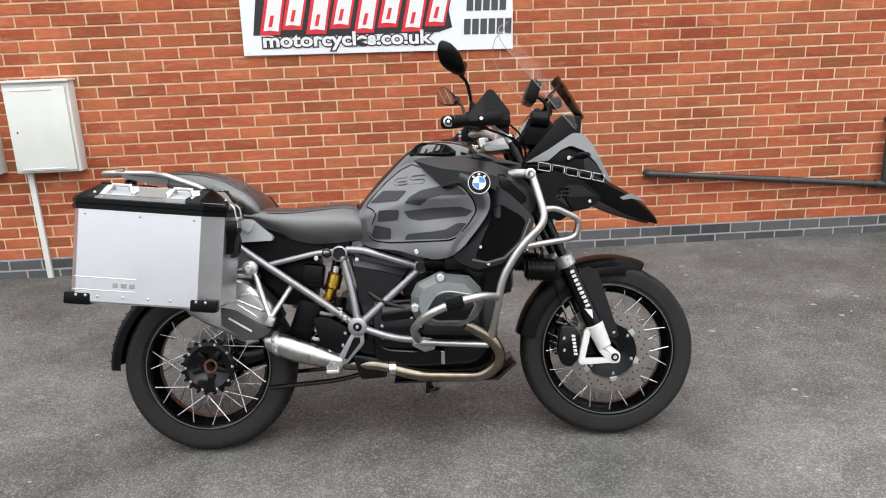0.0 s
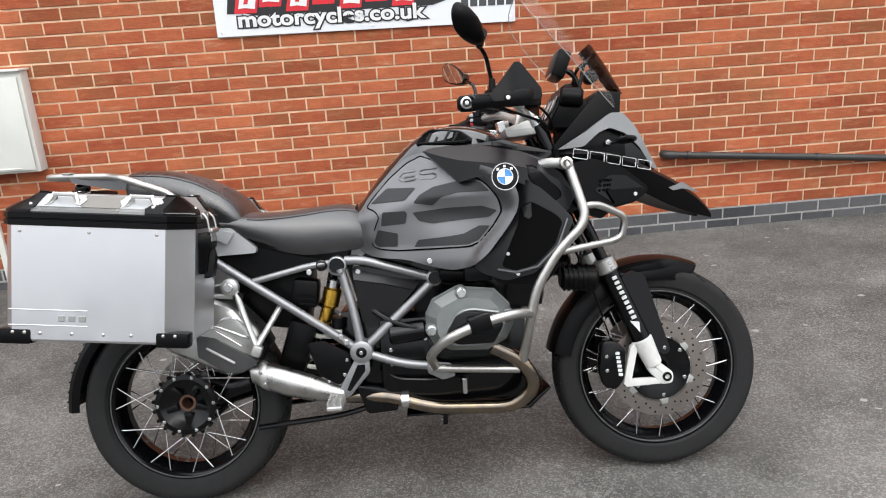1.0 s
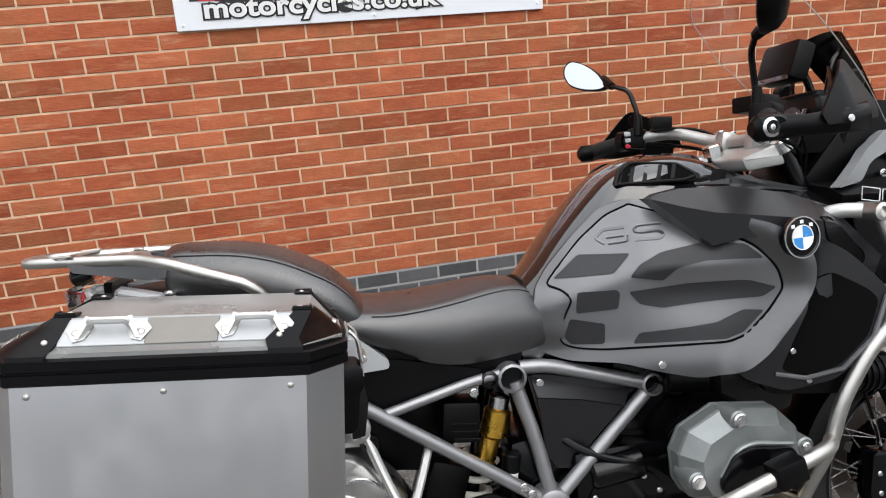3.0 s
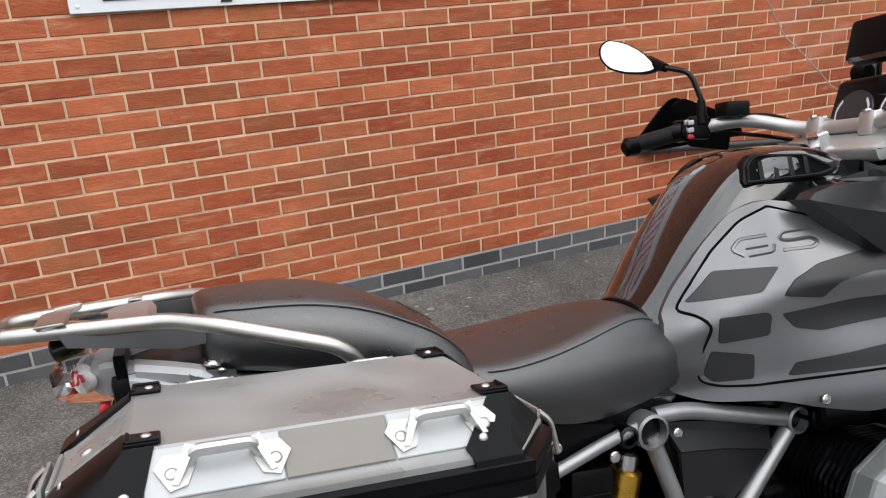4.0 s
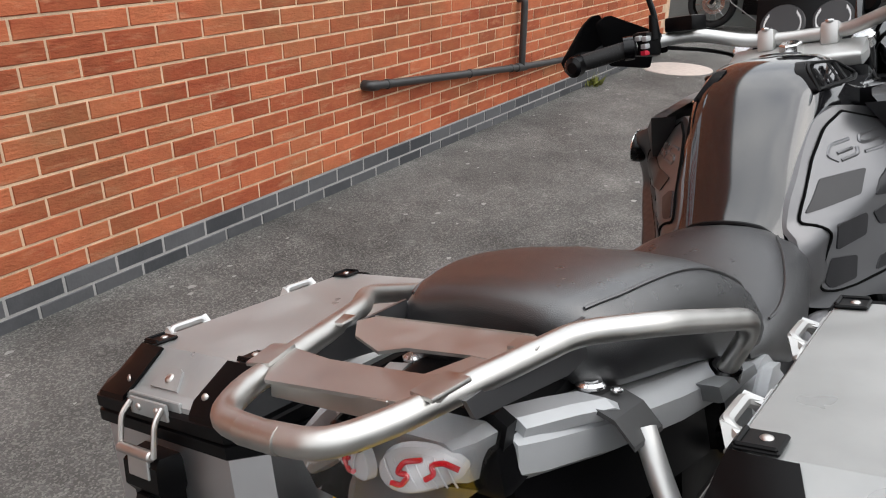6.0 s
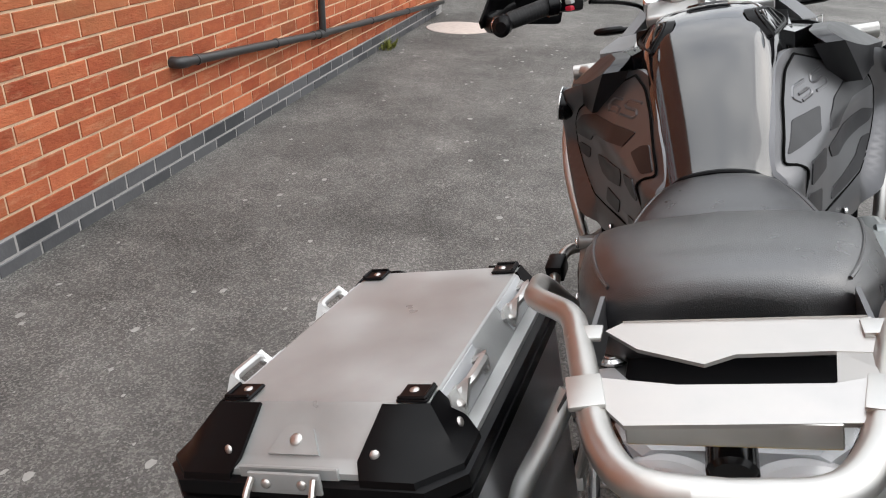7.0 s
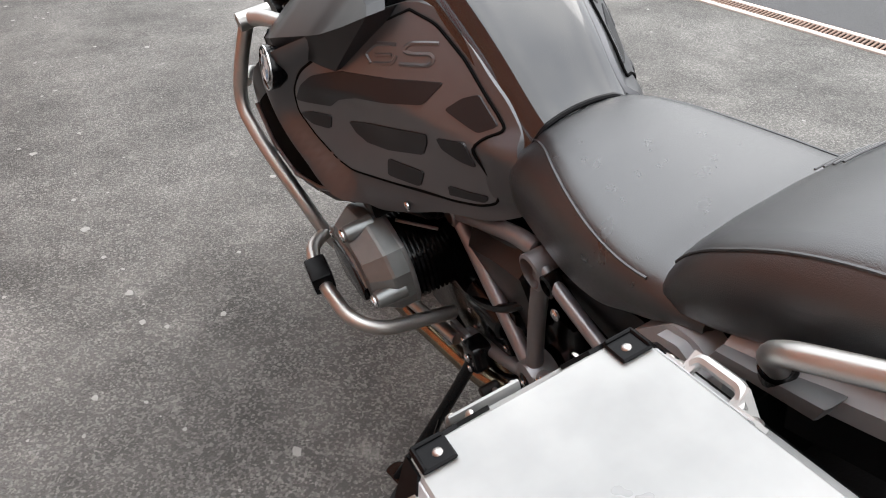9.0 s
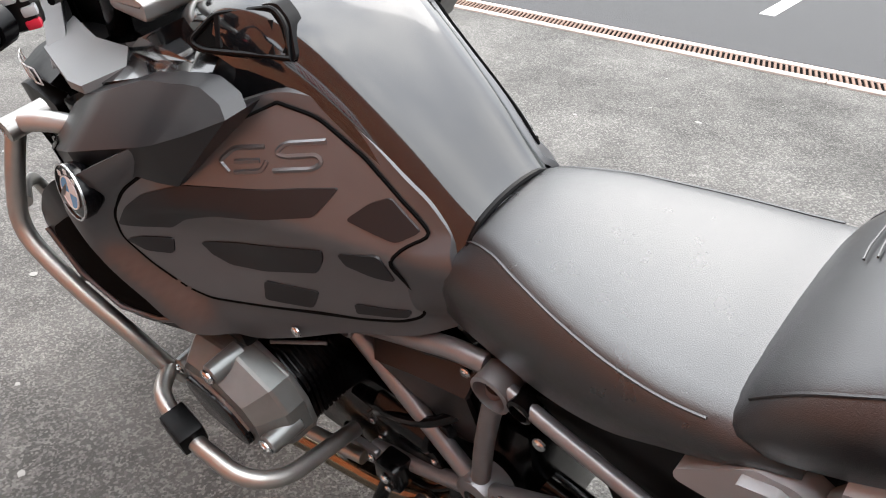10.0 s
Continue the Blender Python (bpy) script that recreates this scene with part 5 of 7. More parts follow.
def ease(k):
    k = min(1.0, max(0.0, k))
    return k * k * (3 - 2 * k)


def pad_y(x, z):
    """The hollow knee pad of the tank side."""
    hollow = 0.019 * math.exp(-((x - 0.89) / 0.095) ** 2 - ((z - 0.868) / 0.06) ** 2)
    return PAD_W(x) - 0.006 - hollow - 0.55 * max(0.0, z - 0.92 + 0.30 * max(0.0, 0.80 - x)) * (1 - 0.8 * ease((x - 0.90) / 0.10)) + 0.010 * ease((0.785 - z) / 0.06)


def flank(x, z):
    """The tank side with its crest flaring out ahead of the pad."""
    knee = 0.012 * ease((0.665 - x) / 0.05) * ease((0.90 - z) / 0.02) * ease((z - 0.77) / 0.04)
    return pad_y(x, z) + 0.030 * ease((x - PAD_EDGE(z) + 0.006) / 0.040) + knee


def cover_y(x, z):
    """Two facets that meet in a crease running back and up to the rear tip."""
    crease = CREASE(x)
    return COVER_W(x) - 1.45 * max(0.0, z - crease) - 0.06 * max(0.0, crease - z)


def shroud_y(x, z):
    """Hollow side of the radiator shroud, with a rolled rear lip."""
    return SHROUD_W(x) - 0.030 * ease((z - 0.80) / 0.12) * ease((1.10 - x) / 0.05) - 0.08 * max(0.0, 0.74 - z)


TOP_Z = spline_table([(0.56, 0.875), (0.60, 0.912), (0.66, 0.982), (0.72, 1.043), (0.78, 1.094), (0.84, 1.122), (0.92, 1.129), (1.00, 1.112), (1.08, 1.07), (1.16, 1.02)])
TOP_W = spline_table([(0.56, 0.060), (0.60, 0.064), (0.63, 0.067), (0.69, 0.073), (0.76, 0.080), (0.83, 0.085), (0.92, 0.090), (1.0, 0.090), (1.16, 0.08)])


def tank_section(x):
    zt, wt = TOP_Z(x), TOP_W(x)
    ws = max(wt + 0.046, PAD_W(x) - 0.026)
    half = [(0.0, zt + 0.010), (wt * 0.3, zt + 0.0093), (wt * 0.6, zt + 0.0068), (wt * 0.88, zt + 0.0025), (wt * 0.97, zt - 0.001), (wt + 0.004, zt - 0.005), (wt + 0.014, zt - 0.013), (wt + 0.029, zt - 0.032), (wt + 0.034 + (ws - wt - 0.034) * 0.08, zt - 0.075), (wt + 0.034 + (ws - wt - 0.034) * 0.22, zt - 0.115), (ws * 0.96, min(zt - 0.16, 0.84)), (ws * 0.95, 0.76), (ws * 0.7, 0.74)]
    return [Vector((x, -y, z)) for y, z in reversed(half)] + [Vector((x, y, z)) for y, z in half[1:]]


tank = part("fuel_tank", loft(bmesh.new(), [tank_section(0.562 + i * 0.0175) for i in range(34)]), GLOSS, bike, "gloss black metallic fuel tank", sharp=38)
tank.location.y += 0.002

# tank nose seal and filler area
part("tank_seal", tube([(p.x, p.y + 0.002, p.z + 0.0005) for p in tank_section(0.588)[5:-5]], 0.0045, 8, 0.02), BLACK, bike, "thin black rubber tank seal")
part("tank_tray", prism(bmesh.new(), [(1.01, 1.095), (1.06, 1.075), (1.20, 1.035), (1.22, 1.0), (1.0, 1.0)], -0.15, 0.15, bev=0.01), BLACK_SATIN, bike, "gloss black tank tray")
cap = part("filler_cap", cyl(bmesh.new(), (0.985, 0, 1.108), (0.990, 0, 1.131), 0.045, n=28, bev=0.006), BLACK_SATIN, tank, "black filler cap")
part("cap_hinge", box(bmesh.new(), (1.035, 0, 1.112), (0.03, 0.03, 0.016), rot=(0, 12, 0), bev=0.004), BOLT, cap)

BLOCKS = ([(0.637, 0.912), (0.742, 0.916), (0.778, 0.952), (0.690, 0.956)],
          [(0.672, 0.884), (0.742, 0.884), (0.748, 0.877), (0.742, 0.846), (0.666, 0.842)],
          [(0.655, 0.832), (0.716, 0.818), (0.712, 0.778), (0.652, 0.780), (0.641, 0.794)],
          [(0.768, 0.906), (0.826, 0.895), (0.852, 0.918), (0.90, 0.928), (0.99, 0.926), (0.965, 0.955), (0.90, 0.962), (0.83, 0.950), (0.79, 0.930)],
          [(0.764, 0.878), (0.87, 0.886), (0.965, 0.886), (1.008, 0.870), (0.985, 0.853), (0.90, 0.848), (0.82, 0.842), (0.782, 0.852)],
          [(0.762, 0.775), (0.776, 0.796), (0.86, 0.802), (0.91, 0.808), (0.955, 0.830), (0.985, 0.828), (0.95, 0.788), (0.92, 0.776)])
BLOCKS_LEFT = ([(1.010, 0.893), (0.983, 0.926), (0.96, 0.943), (0.911, 0.954), (0.722, 0.956), (0.746, 0.924), (0.871, 0.917), (0.916, 0.905), (0.943, 0.887)],
               [(1.012, 0.866), (0.988, 0.873), (0.95, 0.868), (0.957, 0.842), (0.99, 0.848)],
               [(0.917, 0.862), (0.74, 0.880), (0.743, 0.863), (0.757, 0.839), (0.833, 0.829), (0.88, 0.831), (0.905, 0.844)],
               [(0.711, 0.922), (0.688, 0.940), (0.667, 0.946), (0.632, 0.906), (0.654, 0.896)],
               [(0.721, 0.878), (0.670, 0.882), (0.657, 0.842), (0.684, 0.847), (0.714, 0.860)],
               [(0.835, 0.814), (0.763, 0.806), (0.777, 0.775), (0.84, 0.782)],
               [(0.719, 0.793), (0.648, 0.793), (0.652, 0.780), (0.719, 0.776)])
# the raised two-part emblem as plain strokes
STROKES = ([(0.742, 0.972), (0.728, 0.984), (0.745, 0.999), (0.782, 1.001)], [(0.748, 0.984), (0.778, 0.986)], [(0.748, 0.972), (0.782, 0.975), (0.786, 0.986)],
           [(0.846, 1.004), (0.802, 1.003), (0.794, 0.993), (0.806, 0.989), (0.838, 0.990), (0.845, 0.982), (0.836, 0.975), (0.794, 0.975)])

for s in (-1, 1):
    sp = part("tank_side_panel", panel(SURROUND, flank, s, 0.012, 0.012, 0.02), TANK_GREY, bike, "matt dark grey tank flank")
    pn = part("tank_pad", panel(PANEL, pad_y, s, 0.02, 0.011, 0.012, lift=0.0035), TANK_LIGHT, sp, "satin grey film with darker camouflage blocks")
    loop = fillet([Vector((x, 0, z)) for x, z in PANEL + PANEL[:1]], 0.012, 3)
    # black bead round the pad paints the shade of its groove
    part("pad_groove", sweep(bmesh.new(), [(p.x, s * (pad_y(p.x, p.z) + 0.0022), p.z) for p in loop], 0.0026, 6, 0), HOLLOW_SHADE, sp)
    for out in (BLOCKS if s < 0 else BLOCKS_LEFT):
        part("camouflage_block", panel(out, pad_y, s, 0.004, 0.008, 0.006, lift=0.0058), DECAL, pn)
    for st_ in STROKES:
        st_ = fillet([Vector((x if s < 0 else 1.590 - x, 0, z)) for x, z in st_], 0.006, 3)
        part("emblem_stroke", sweep(bmesh.new(), [(p.x, s * (pad_y(p.x, p.z) + 0.0022), p.z) for p in st_], 0.0036, 6, 0), TANK_LIGHT, pn)
    bolt(sp, BOLT_M, (0.806, s * (flank(0.806, 0.732) + 0.001), 0.732), s)
    ofs = 0.012 if s < 0 else -0.008
    cv = part("tank_shoulder_cover", panel(CREASE_LINE[:1] + COVER_TOP + CREASE_LINE[:0:-1], cover_y, s, 0.03, 0.02, lift=ofs), COVER_GREY, bike, "satin black shoulder cover", sharp=14)
    part("cover_flank", panel(CREASE_LINE + COVER_LOW, cover_y, s, 0.05, 0.02, lift=ofs), COVER_GREY, cv, sharp=14)
    ins = [(1.096, 0.990), (1.118, 0.988), (1.19, 0.912), (1.192, 0.897), (1.168, 0.884), (1.103, 0.950)]
    part("cover_inset", panel(ins, cover_y, s, 0.01, 0.02, 0.006, lift=ofs + 0.0015), BLACK, cv)
    # groove shade drawn as a thin black bead, nothing is cut in
    part("inset_groove", sweep(bmesh.new(), [(p.x, s * (cover_y(p.x, p.z) + ofs + 0.0010), p.z) for p in fillet([Vector((x, 0, z)) for x, z in ins + ins[:1]], 0.006, 3)], 0.0018, 6, 0), HOLLOW_SHADE, cv)
    sh = part("radiator_shroud", panel(SHROUD, shroud_y, s, 0.03, 0.018, 0.015), COVER_GREY, bike, "glossy black radiator shroud")
    # no real cavity: a black sheet on the shroud paints its deep shade
    part("shroud_opening", panel(CAVITY, shroud_y, s, 0.01, 0.03, 0.012, lift=0.0012), HOLLOW_SHADE, sh, "flat black sheet painted as the shaded radiator opening")
    # rim ridge in lighter grey, so its highlight is put into the colour
    part("shroud_bead", sweep(bmesh.new(), [(x, s * (shroud_y(x, z) + 0.003), z) for x, z in ((1.20, 0.835), (1.168, 0.76), (1.11, 0.705), (1.05, 0.69), (1.0, 0.70))], 0.005, 8, 0), TANK_GREY, sh)
    part("lower_shroud", panel([(0.975, 0.695), (1.02, 0.68), (1.10, 0.69), (1.17, 0.74), (1.175, 0.70), (1.13, 0.65), (1.0, 0.655)], lambda x, z: shroud_y(x, z) - 0.02, s, 0.02, 0.03, 0.012), BLACK, sh)
    for x, z in ((1.03, 0.744), (1.055, 0.685)):
        bolt(sh, BOLT_S, (x, s * (shroud_y(x, z) + 0.001), z), s)
    # round badge
    bp = Vector((1.029, -0.345, 0.963)) if s < 0 else Vector((1.024, 0.322, 0.957))
    bm_ = Matrix.Translation(bp) @ pose(0, 0, 0, -76 * s if s > 0 else 90, 0, 0) @ pose(0, 0, 0, 0, 0 if s > 0 else 6, 0) @ Matrix.Diagonal((0.93, 0.93, 1, 1))
    bd = mesh_ob("badge", finish("badge", lathe(bmesh.new(), [(0.0001, -0.022), (0.028, -0.022), (0.0385, -0.008), (0.0405, 0.002), (0.0405, 0.007), (0.038, 0.0095), (0.036, 0.008), (0.001, 0.0095)], (0, 0, 0), 40, "z", closed=False), BLACK_SATIN), bike, bm_, "round badge with blue and white quarters")
    part("badge_rim", lathe(bmesh.new(), [(0.0385, 0.007), (0.041, 0.008), (0.041, 0.0105), (0.0385, 0.0105)], (0, 0, 0), 40, "z"), BOLT, bd)
    part("badge_ring", lathe(bmesh.new(), [(0.0225, 0.0092), (0.0245, 0.0092), (0.0245, 0.011), (0.0225, 0.011)], (0, 0, 0), 32, "z"), BADGE_WHITE, bd)
    for k in range(4):
        q = bmesh.new()
        vs = [q.verts.new((0, 0, 0.0105))] + [q.verts.new((0.0225 * math.cos(a), 0.0225 * math.sin(a), 0.0105)) for a in (k * math.pi / 2 + j * math.pi / 16 for j in range(9))]
        q.faces.new(vs)
        bmesh.ops.extrude_face_region(q, geom=q.faces[:])
        for v in list(q.verts)[:10]:
            v.co.z -= 0.002
        part("badge_quarter", q, BADGE_BLUE if (k % 2 == 0) == (s < 0) else BADGE_WHITE, bd)
    for k in (-1, 0, 1):
        a = radians(90 + k * 42)
        part("badge_mark", box(bmesh.new(), (0.0305 * math.cos(a), 0.0305 * math.sin(a) if s < 0 else -0.0305 * math.sin(a), 0.0098), (0.008, 0.007, 0.001)), BADGE_WHITE, bd)
    # vent on the tank shoulder
    vy = lambda x, z: 0.092 + 0.19 * (x - 0.80) + (1.10 - z) * 0.85
    vt = part("air_vent", panel([(0.786, 1.084), (0.812, 1.118), (0.838, 1.131), (0.93, 1.118), (0.966, 1.086), (0.94, 1.078), (0.84, 1.080)], vy, s, 0.016, 0.02, 0.008, lift=0.002), BLACK, bike, "gloss black slatted air vent")
    # black sheet below the slats paints the shade between them
    part("vent_bed", panel([(0.802, 1.090), (0.820, 1.113), (0.842, 1.123), (0.922, 1.111), (0.946, 1.089), (0.92, 1.085)], vy, s, 0.006, 0.02, 0.005, lift=0.0030), HOLLOW_SHADE, vt)
    for k in range(4):
        x0 = 0.832 + k * 0.028
        part("vent_slat", panel([(x0 - 0.016, 1.087), (x0 - 0.008, 1.087), (x0 + 0.010, 1.117), (x0 + 0.002, 1.117)], vy, s, 0.008, 0.03, lift=0.0065), BLACK, vt)
    part("vent_rim", tube([(x, s * (vy(x, z) + 0.003), z) for x, z in ((0.794, 1.086), (0.816, 1.115), (0.840, 1.127), (0.926, 1.115), (0.956, 1.087), (0.93, 1.081), (0.86, 1.084))], 0.0035, 8, 0.012, closed=True), BLACK, vt)
    # gloss wing between the tray and the shoulder cover
    b = bmesh.new()
    wing = b.faces.new([b.verts.new((x, s * y, z)) for x, y, z in ((0.90, 0.150, 1.066), (0.98, 0.186, 1.060), (1.09, 0.220, 1.038), (1.19, 0.238, 0.996), (1.21, 0.150, 1.026), (1.05, 0.118, 1.066), (0.92, 0.112, 1.078))])
    for v in bmesh.ops.extrude_face_region(b, geom=[wing])["geom"]:
        if isinstance(v, bmesh.types.BMVert):
            v.co.z -= 0.03
    bmesh.ops.recalc_face_normals(b, faces=b.faces)
    bmesh.ops.triangulate(b, faces=[f for f in b.faces if len(f.verts) > 4])
    part("tray_wing", b, GLOSS, bike, "gloss black wing beside the tank tray", sharp=30)
    # top edge trim of the tank
    part("tank_trim", panel([(0.94, 1.07), (1.06, 1.078), (1.10, 1.055), (1.095, 1.04), (0.96, 1.058)], lambda x, z: 0.150, s, 0.03, 0.02, 0.006), GLOSS, bike)


# ---- seats ----
def seat_ring(x, zt, wt, zb, wb, lean):
    """Half a seat section from the crown over the piping to the skirt's hem, mirrored."""
    drop = zt - zb
    half = [(0.0, zt), (wt * 0.5, zt - 0.003), (wt * 0.82, zt - 0.009), (wt * 0.95, zt - 0.014), (wt, zt - 0.019), (wt + (wb - wt) * 0.55, zt - 0.019 - drop * 0.10), (wt + (wb - wt) * 0.92, zt - 0.019 - drop * 0.28), (wb, zt - 0.019 - drop * 0.45), (wb - 0.004, zb + drop * 0.10), (wb - 0.012, zb), (wb * 0.5, zb - 0.002)]
    row = [(y, z) for y, z in half]
    return [Vector((x + lean * (zt - z), -y, z)) for y, z in reversed(row)] + [Vector((x + lean * (zt - z), y, z)) for y, z in row[1:]]


def dense(rows, n):
    cols = [spline_table([(r[0], r[k]) for r in rows]) for k in range(1, len(rows[0]))]
    x0, x1 = rows[0][0], rows[-1][0]
    return [(x0 + (x1 - x0) * i / n, *(c(x0 + (x1 - x0) * i / n) for c in cols)) for i in range(n + 1)]


# x, crown, piping half width, hem, skirt half width, forward rake of the section
RIDER = dense([(0.18, 0.915, 0.140, 0.875, 0.150, 0.0), (0.24, 0.914, 0.147, 0.845, 0.159, 0.0), (0.30, 0.908, 0.148, 0.818, 0.161, 0.0), (0.36, 0.908, 0.142, 0.788, 0.159, 0.0), (0.43, 0.912, 0.127, 0.772, 0.152, 0.02), (0.50, 0.918, 0.106, 0.772, 0.141, 0.06), (0.545, 0.918, 0.089, 0.776, 0.132, 0.14), (0.575, 0.912, 0.081, 0.782, 0.125, 0.22), (0.594, 0.903, 0.077, 0.790, 0.118, 0.28)], 40)
RIDER += [(0.599, 0.898, 0.078, 0.800, 0.115, 0.28), (0.601, 0.890, 0.070, 0.815, 0.100, 0.28)]
PILLION = [(-0.114, 1.046, 0.060, 0.992, 0.072, 0.0), (-0.112, 1.057, 0.074, 0.987, 0.088, 0.0), (-0.106, 1.063, 0.084, 0.982, 0.101, 0.0)] + dense([(-0.096, 1.066, 0.091, 0.977, 0.110, 0.0), (-0.08, 1.067, 0.099, 0.970, 0.119, 0.0), (-0.05, 1.065, 0.109, 0.963, 0.130, 0.0), (-0.02, 1.063, 0.116, 0.956, 0.137, 0.0), (0.06, 1.049, 0.126, 0.932, 0.148, 0.0), (0.10, 1.036, 0.130, 0.918, 0.152, 0.0), (0.16, 1.006, 0.135, 0.893, 0.156, 0.0), (0.20, 0.980, 0.136, 0.878, 0.156, 0.0), (0.222, 0.959, 0.134, 0.872, 0.154, 0.0), (0.243, 0.931, 0.128, 0.872, 0.146, 0.0), (0.256, 0.905, 0.118, 0.880, 0.134, 0.0)], 54)
rs = part("rider_seat", loft(bmesh.new(), [seat_ring(*r) for r in RIDER]), VINYL, bike, "black vinyl rider seat with stitched piping", sharp=50)
ps = part("pillion_seat", loft(bmesh.new(), [seat_ring(*r) for r in PILLION]), VINYL, bike, "black vinyl pillion seat with stitched piping", sharp=50)
for s in (-1, 1):
    for rows, ob in ((RIDER[8:-2], rs), (PILLION[4:-3], ps)):
        part("piping", sweep(bmesh.new(), [(x + lean * 0.019, s * (wt + 0.0012), zt - 0.0188) for x, zt, wt, zb, wb, lean in rows], 0.0019, 6, 0), VINYL, ob)
for i in range(4):
    part("embossed_bar", tube([(0.182 + i * 0.010, -0.075, 0.992 - i * 0.0075), (0.184 + i * 0.010, -0.035, 0.9935 - i * 0.0075), (0.182 + i * 0.010, -0.015, 0.9955 - i * 0.0075)], 0.0013, 6, 0.006), VINYL, ps)

# ---- tail ----
for s in (-1, 1):
    T = lambda *p: [(x, s * y, z) for x, y, z in p]
    secs = []
    for x, zt, zb, y0, y1 in ((-0.207, 0.997, 0.942, 0.03, 0.088), (-0.185, 0.991, 0.934, 0.05, 0.097), (-0.10, 0.965, 0.910, 0.07, 0.120), (0.0, 0.940, 0.886, 0.08, 0.140), (0.08, 0.921, 0.870, 0.09, 0.150), (0.15, 0.902, 0.856, 0.09, 0.154)):
        h = zt - zb
        secs.append([Vector((x, s * y, z)) for y, z in ((y0, zt), (y1 - 0.020, zt), (y1 - 0.006, zt - h * 0.18), (y1, zt - h * 0.30), (y1 - 0.004, zb + h * 0.2), (y1 - 0.022, zb), (y0, zb))])
    tfo = part("tail_fairing", loft(bmesh.new(), secs), SILVER, bike, "silver painted tail fairing", sharp=20)
    part("fairing_ledge", loft(bmesh.new(), [[Vector((x, s * y, z)) for y, z in ((y1 - 0.03, zt), (y1 - 0.004, zt - 0.002), (y1 + 0.004, zt - 0.010), (y1 - 0.002, zt - 0.022), (y1 - 0.03, zt - 0.024))] for x, zt, y1 in ((-0.198, 1.0015, 0.088), (-0.15, 0.991, 0.108), (-0.118, 0.983, 0.124), (-0.100, 0.968, 0.129))]), SILVER, tfo, sharp=20)
    part("inner_guard", loft(bmesh.new(), [[Vector((x, s * y, z)) for y, z in ((0.02, zt), (y1, zt), (y1 + 0.004, zb), (0.02, zb))] for x, zt, zb, y1 in ((-0.20, 0.946, 0.90, 0.07), (-0.06, 0.906, 0.83, 0.10), (0.10, 0.870, 0.80, 0.12))]), BLACK, tfo)
    wp = part("side_fairing", panel([(0.145, 0.850), (0.180, 0.872), (0.215, 0.870), (0.285, 0.806), (0.284, 0.790), (0.165, 0.788), (0.145, 0.802)], lambda x, z: 0.158, s, 0.03, 0.03, 0.008), SILVER, bike, "silver painted side fairing")
    part("fairing_facet", panel([(0.155, 0.844), (0.192, 0.864), (0.225, 0.856), (0.205, 0.822)], lambda x, z: 0.158 + 0.012, s, 0.018, 0.03, 0.004), SILVER, wp)
    # grab rail and rack tube
    run = ((0.088, 0.150, 0.908), (0.075, 0.180, 0.958), (0.048, 0.191, 0.989), (-0.090, 0.163, 1.041), (-0.145, 0.117, 1.052), (-0.325, 0.074, 1.063), (-0.362, 0.052, 1.064), (-0.366, 0.0, 1.064))
    rk = part("rack_rail", tube(T(*run), 0.0106, 14, 0.022), STEEL, bike, "brushed stainless luggage rack rail")
    part("rail_foot", cyl(bmesh.new(), (0.092, s * 0.146, 0.893), (0.088, s * 0.152, 0.916), 0.017, n=18, bev=0.003), BLACK_SATIN, rk)
    part("rail_bracket", prism(bmesh.new(), [(0.03, 0.922), (0.15, 0.890), (0.16, 0.872), (0.04, 0.898)], s * 0.136, s * 0.164, bev=0.006), MASK_GREY, rk)
    # bent black bracket that carries the pannier strut
    br = part("case_bracket", loft(bmesh.new(), [[Vector((x, s * y, z + dz)) for x, dz in ((-0.122 + k, 0.0), (-0.064 + k, -0.012), (-0.064 + k, -0.017), (-0.122 + k, -0.005))] for y, z, k in ((0.060, 0.983, -0.006), (0.112, 0.982, -0.012), (0.134, 0.971, -0.012), (0.148, 0.948, -0.010))]), SHIELD_GREY, bike, "dull black pannier bracket", sharp=15)
    mesh_ob("bolt", BOLT_L, br, Matrix.Translation((-0.102, s * 0.098, 0.977)) @ pose(0, 0, 0, 0, 10, 0))
    mesh_ob("bolt", BOLT_S, br, Matrix.Translation((-0.093, s * 0.118, 0.973)) @ pose(0, 0, 0, 0, 10, 0))
    part("case_strut", tube(T((-0.098, 0.142, 0.945), (-0.122, 0.165, 0.905), (-0.150, 0.198, 0.86), (-0.155, 0.202, 0.76), (-0.14, 0.20, 0.60)), 0.0108, 12, 0.03), ALU_CAST, bike, "stainless pannier strut")
    # indicators
    ind = part("rear_indicator", loft(bmesh.new(), [[Vector((-0.180 + dx, s * y, 0.823 + h * math.sin(a) + (0.004 if y > 0.15 else 0))) + Vector((w * math.cos(a), 0, 0)) for a in (k * math.pi / 8 for k in range(16))] for y, w, h, dx in ((0.075, 0.012, 0.009, 0), (0.10, 0.014, 0.010, 0), (0.105, 0.028, 0.020, -0.005), (0.15, 0.030, 0.022, -0.008), (0.172, 0.022, 0.016, -0.006), (0.178, 0.010, 0.007, -0.004))]), BLACK, bike, "clear-lens rear indicator on a black stalk")
    part("indicator_lens", loft(bmesh.new(), [[Vector((x + 0.055, s * (0.138 + 0.032 * k * math.cos(a)), 0.825 + 0.019 * k * math.sin(a))) for a in (j * math.pi / 8 for j in range(16))] for x, k in ((-0.255, 1.0), (-0.272, 0.95), (-0.280, 0.6))]), RACK_STEEL, ind)
part("rack_crossrail", tube([(-0.366, -0.02, 1.064), (-0.366, 0.02, 1.064)], 0.0106, 14, 0), STEEL, bike)


def rack_sheet(pts, th=0.003):
    t = bmesh.new()
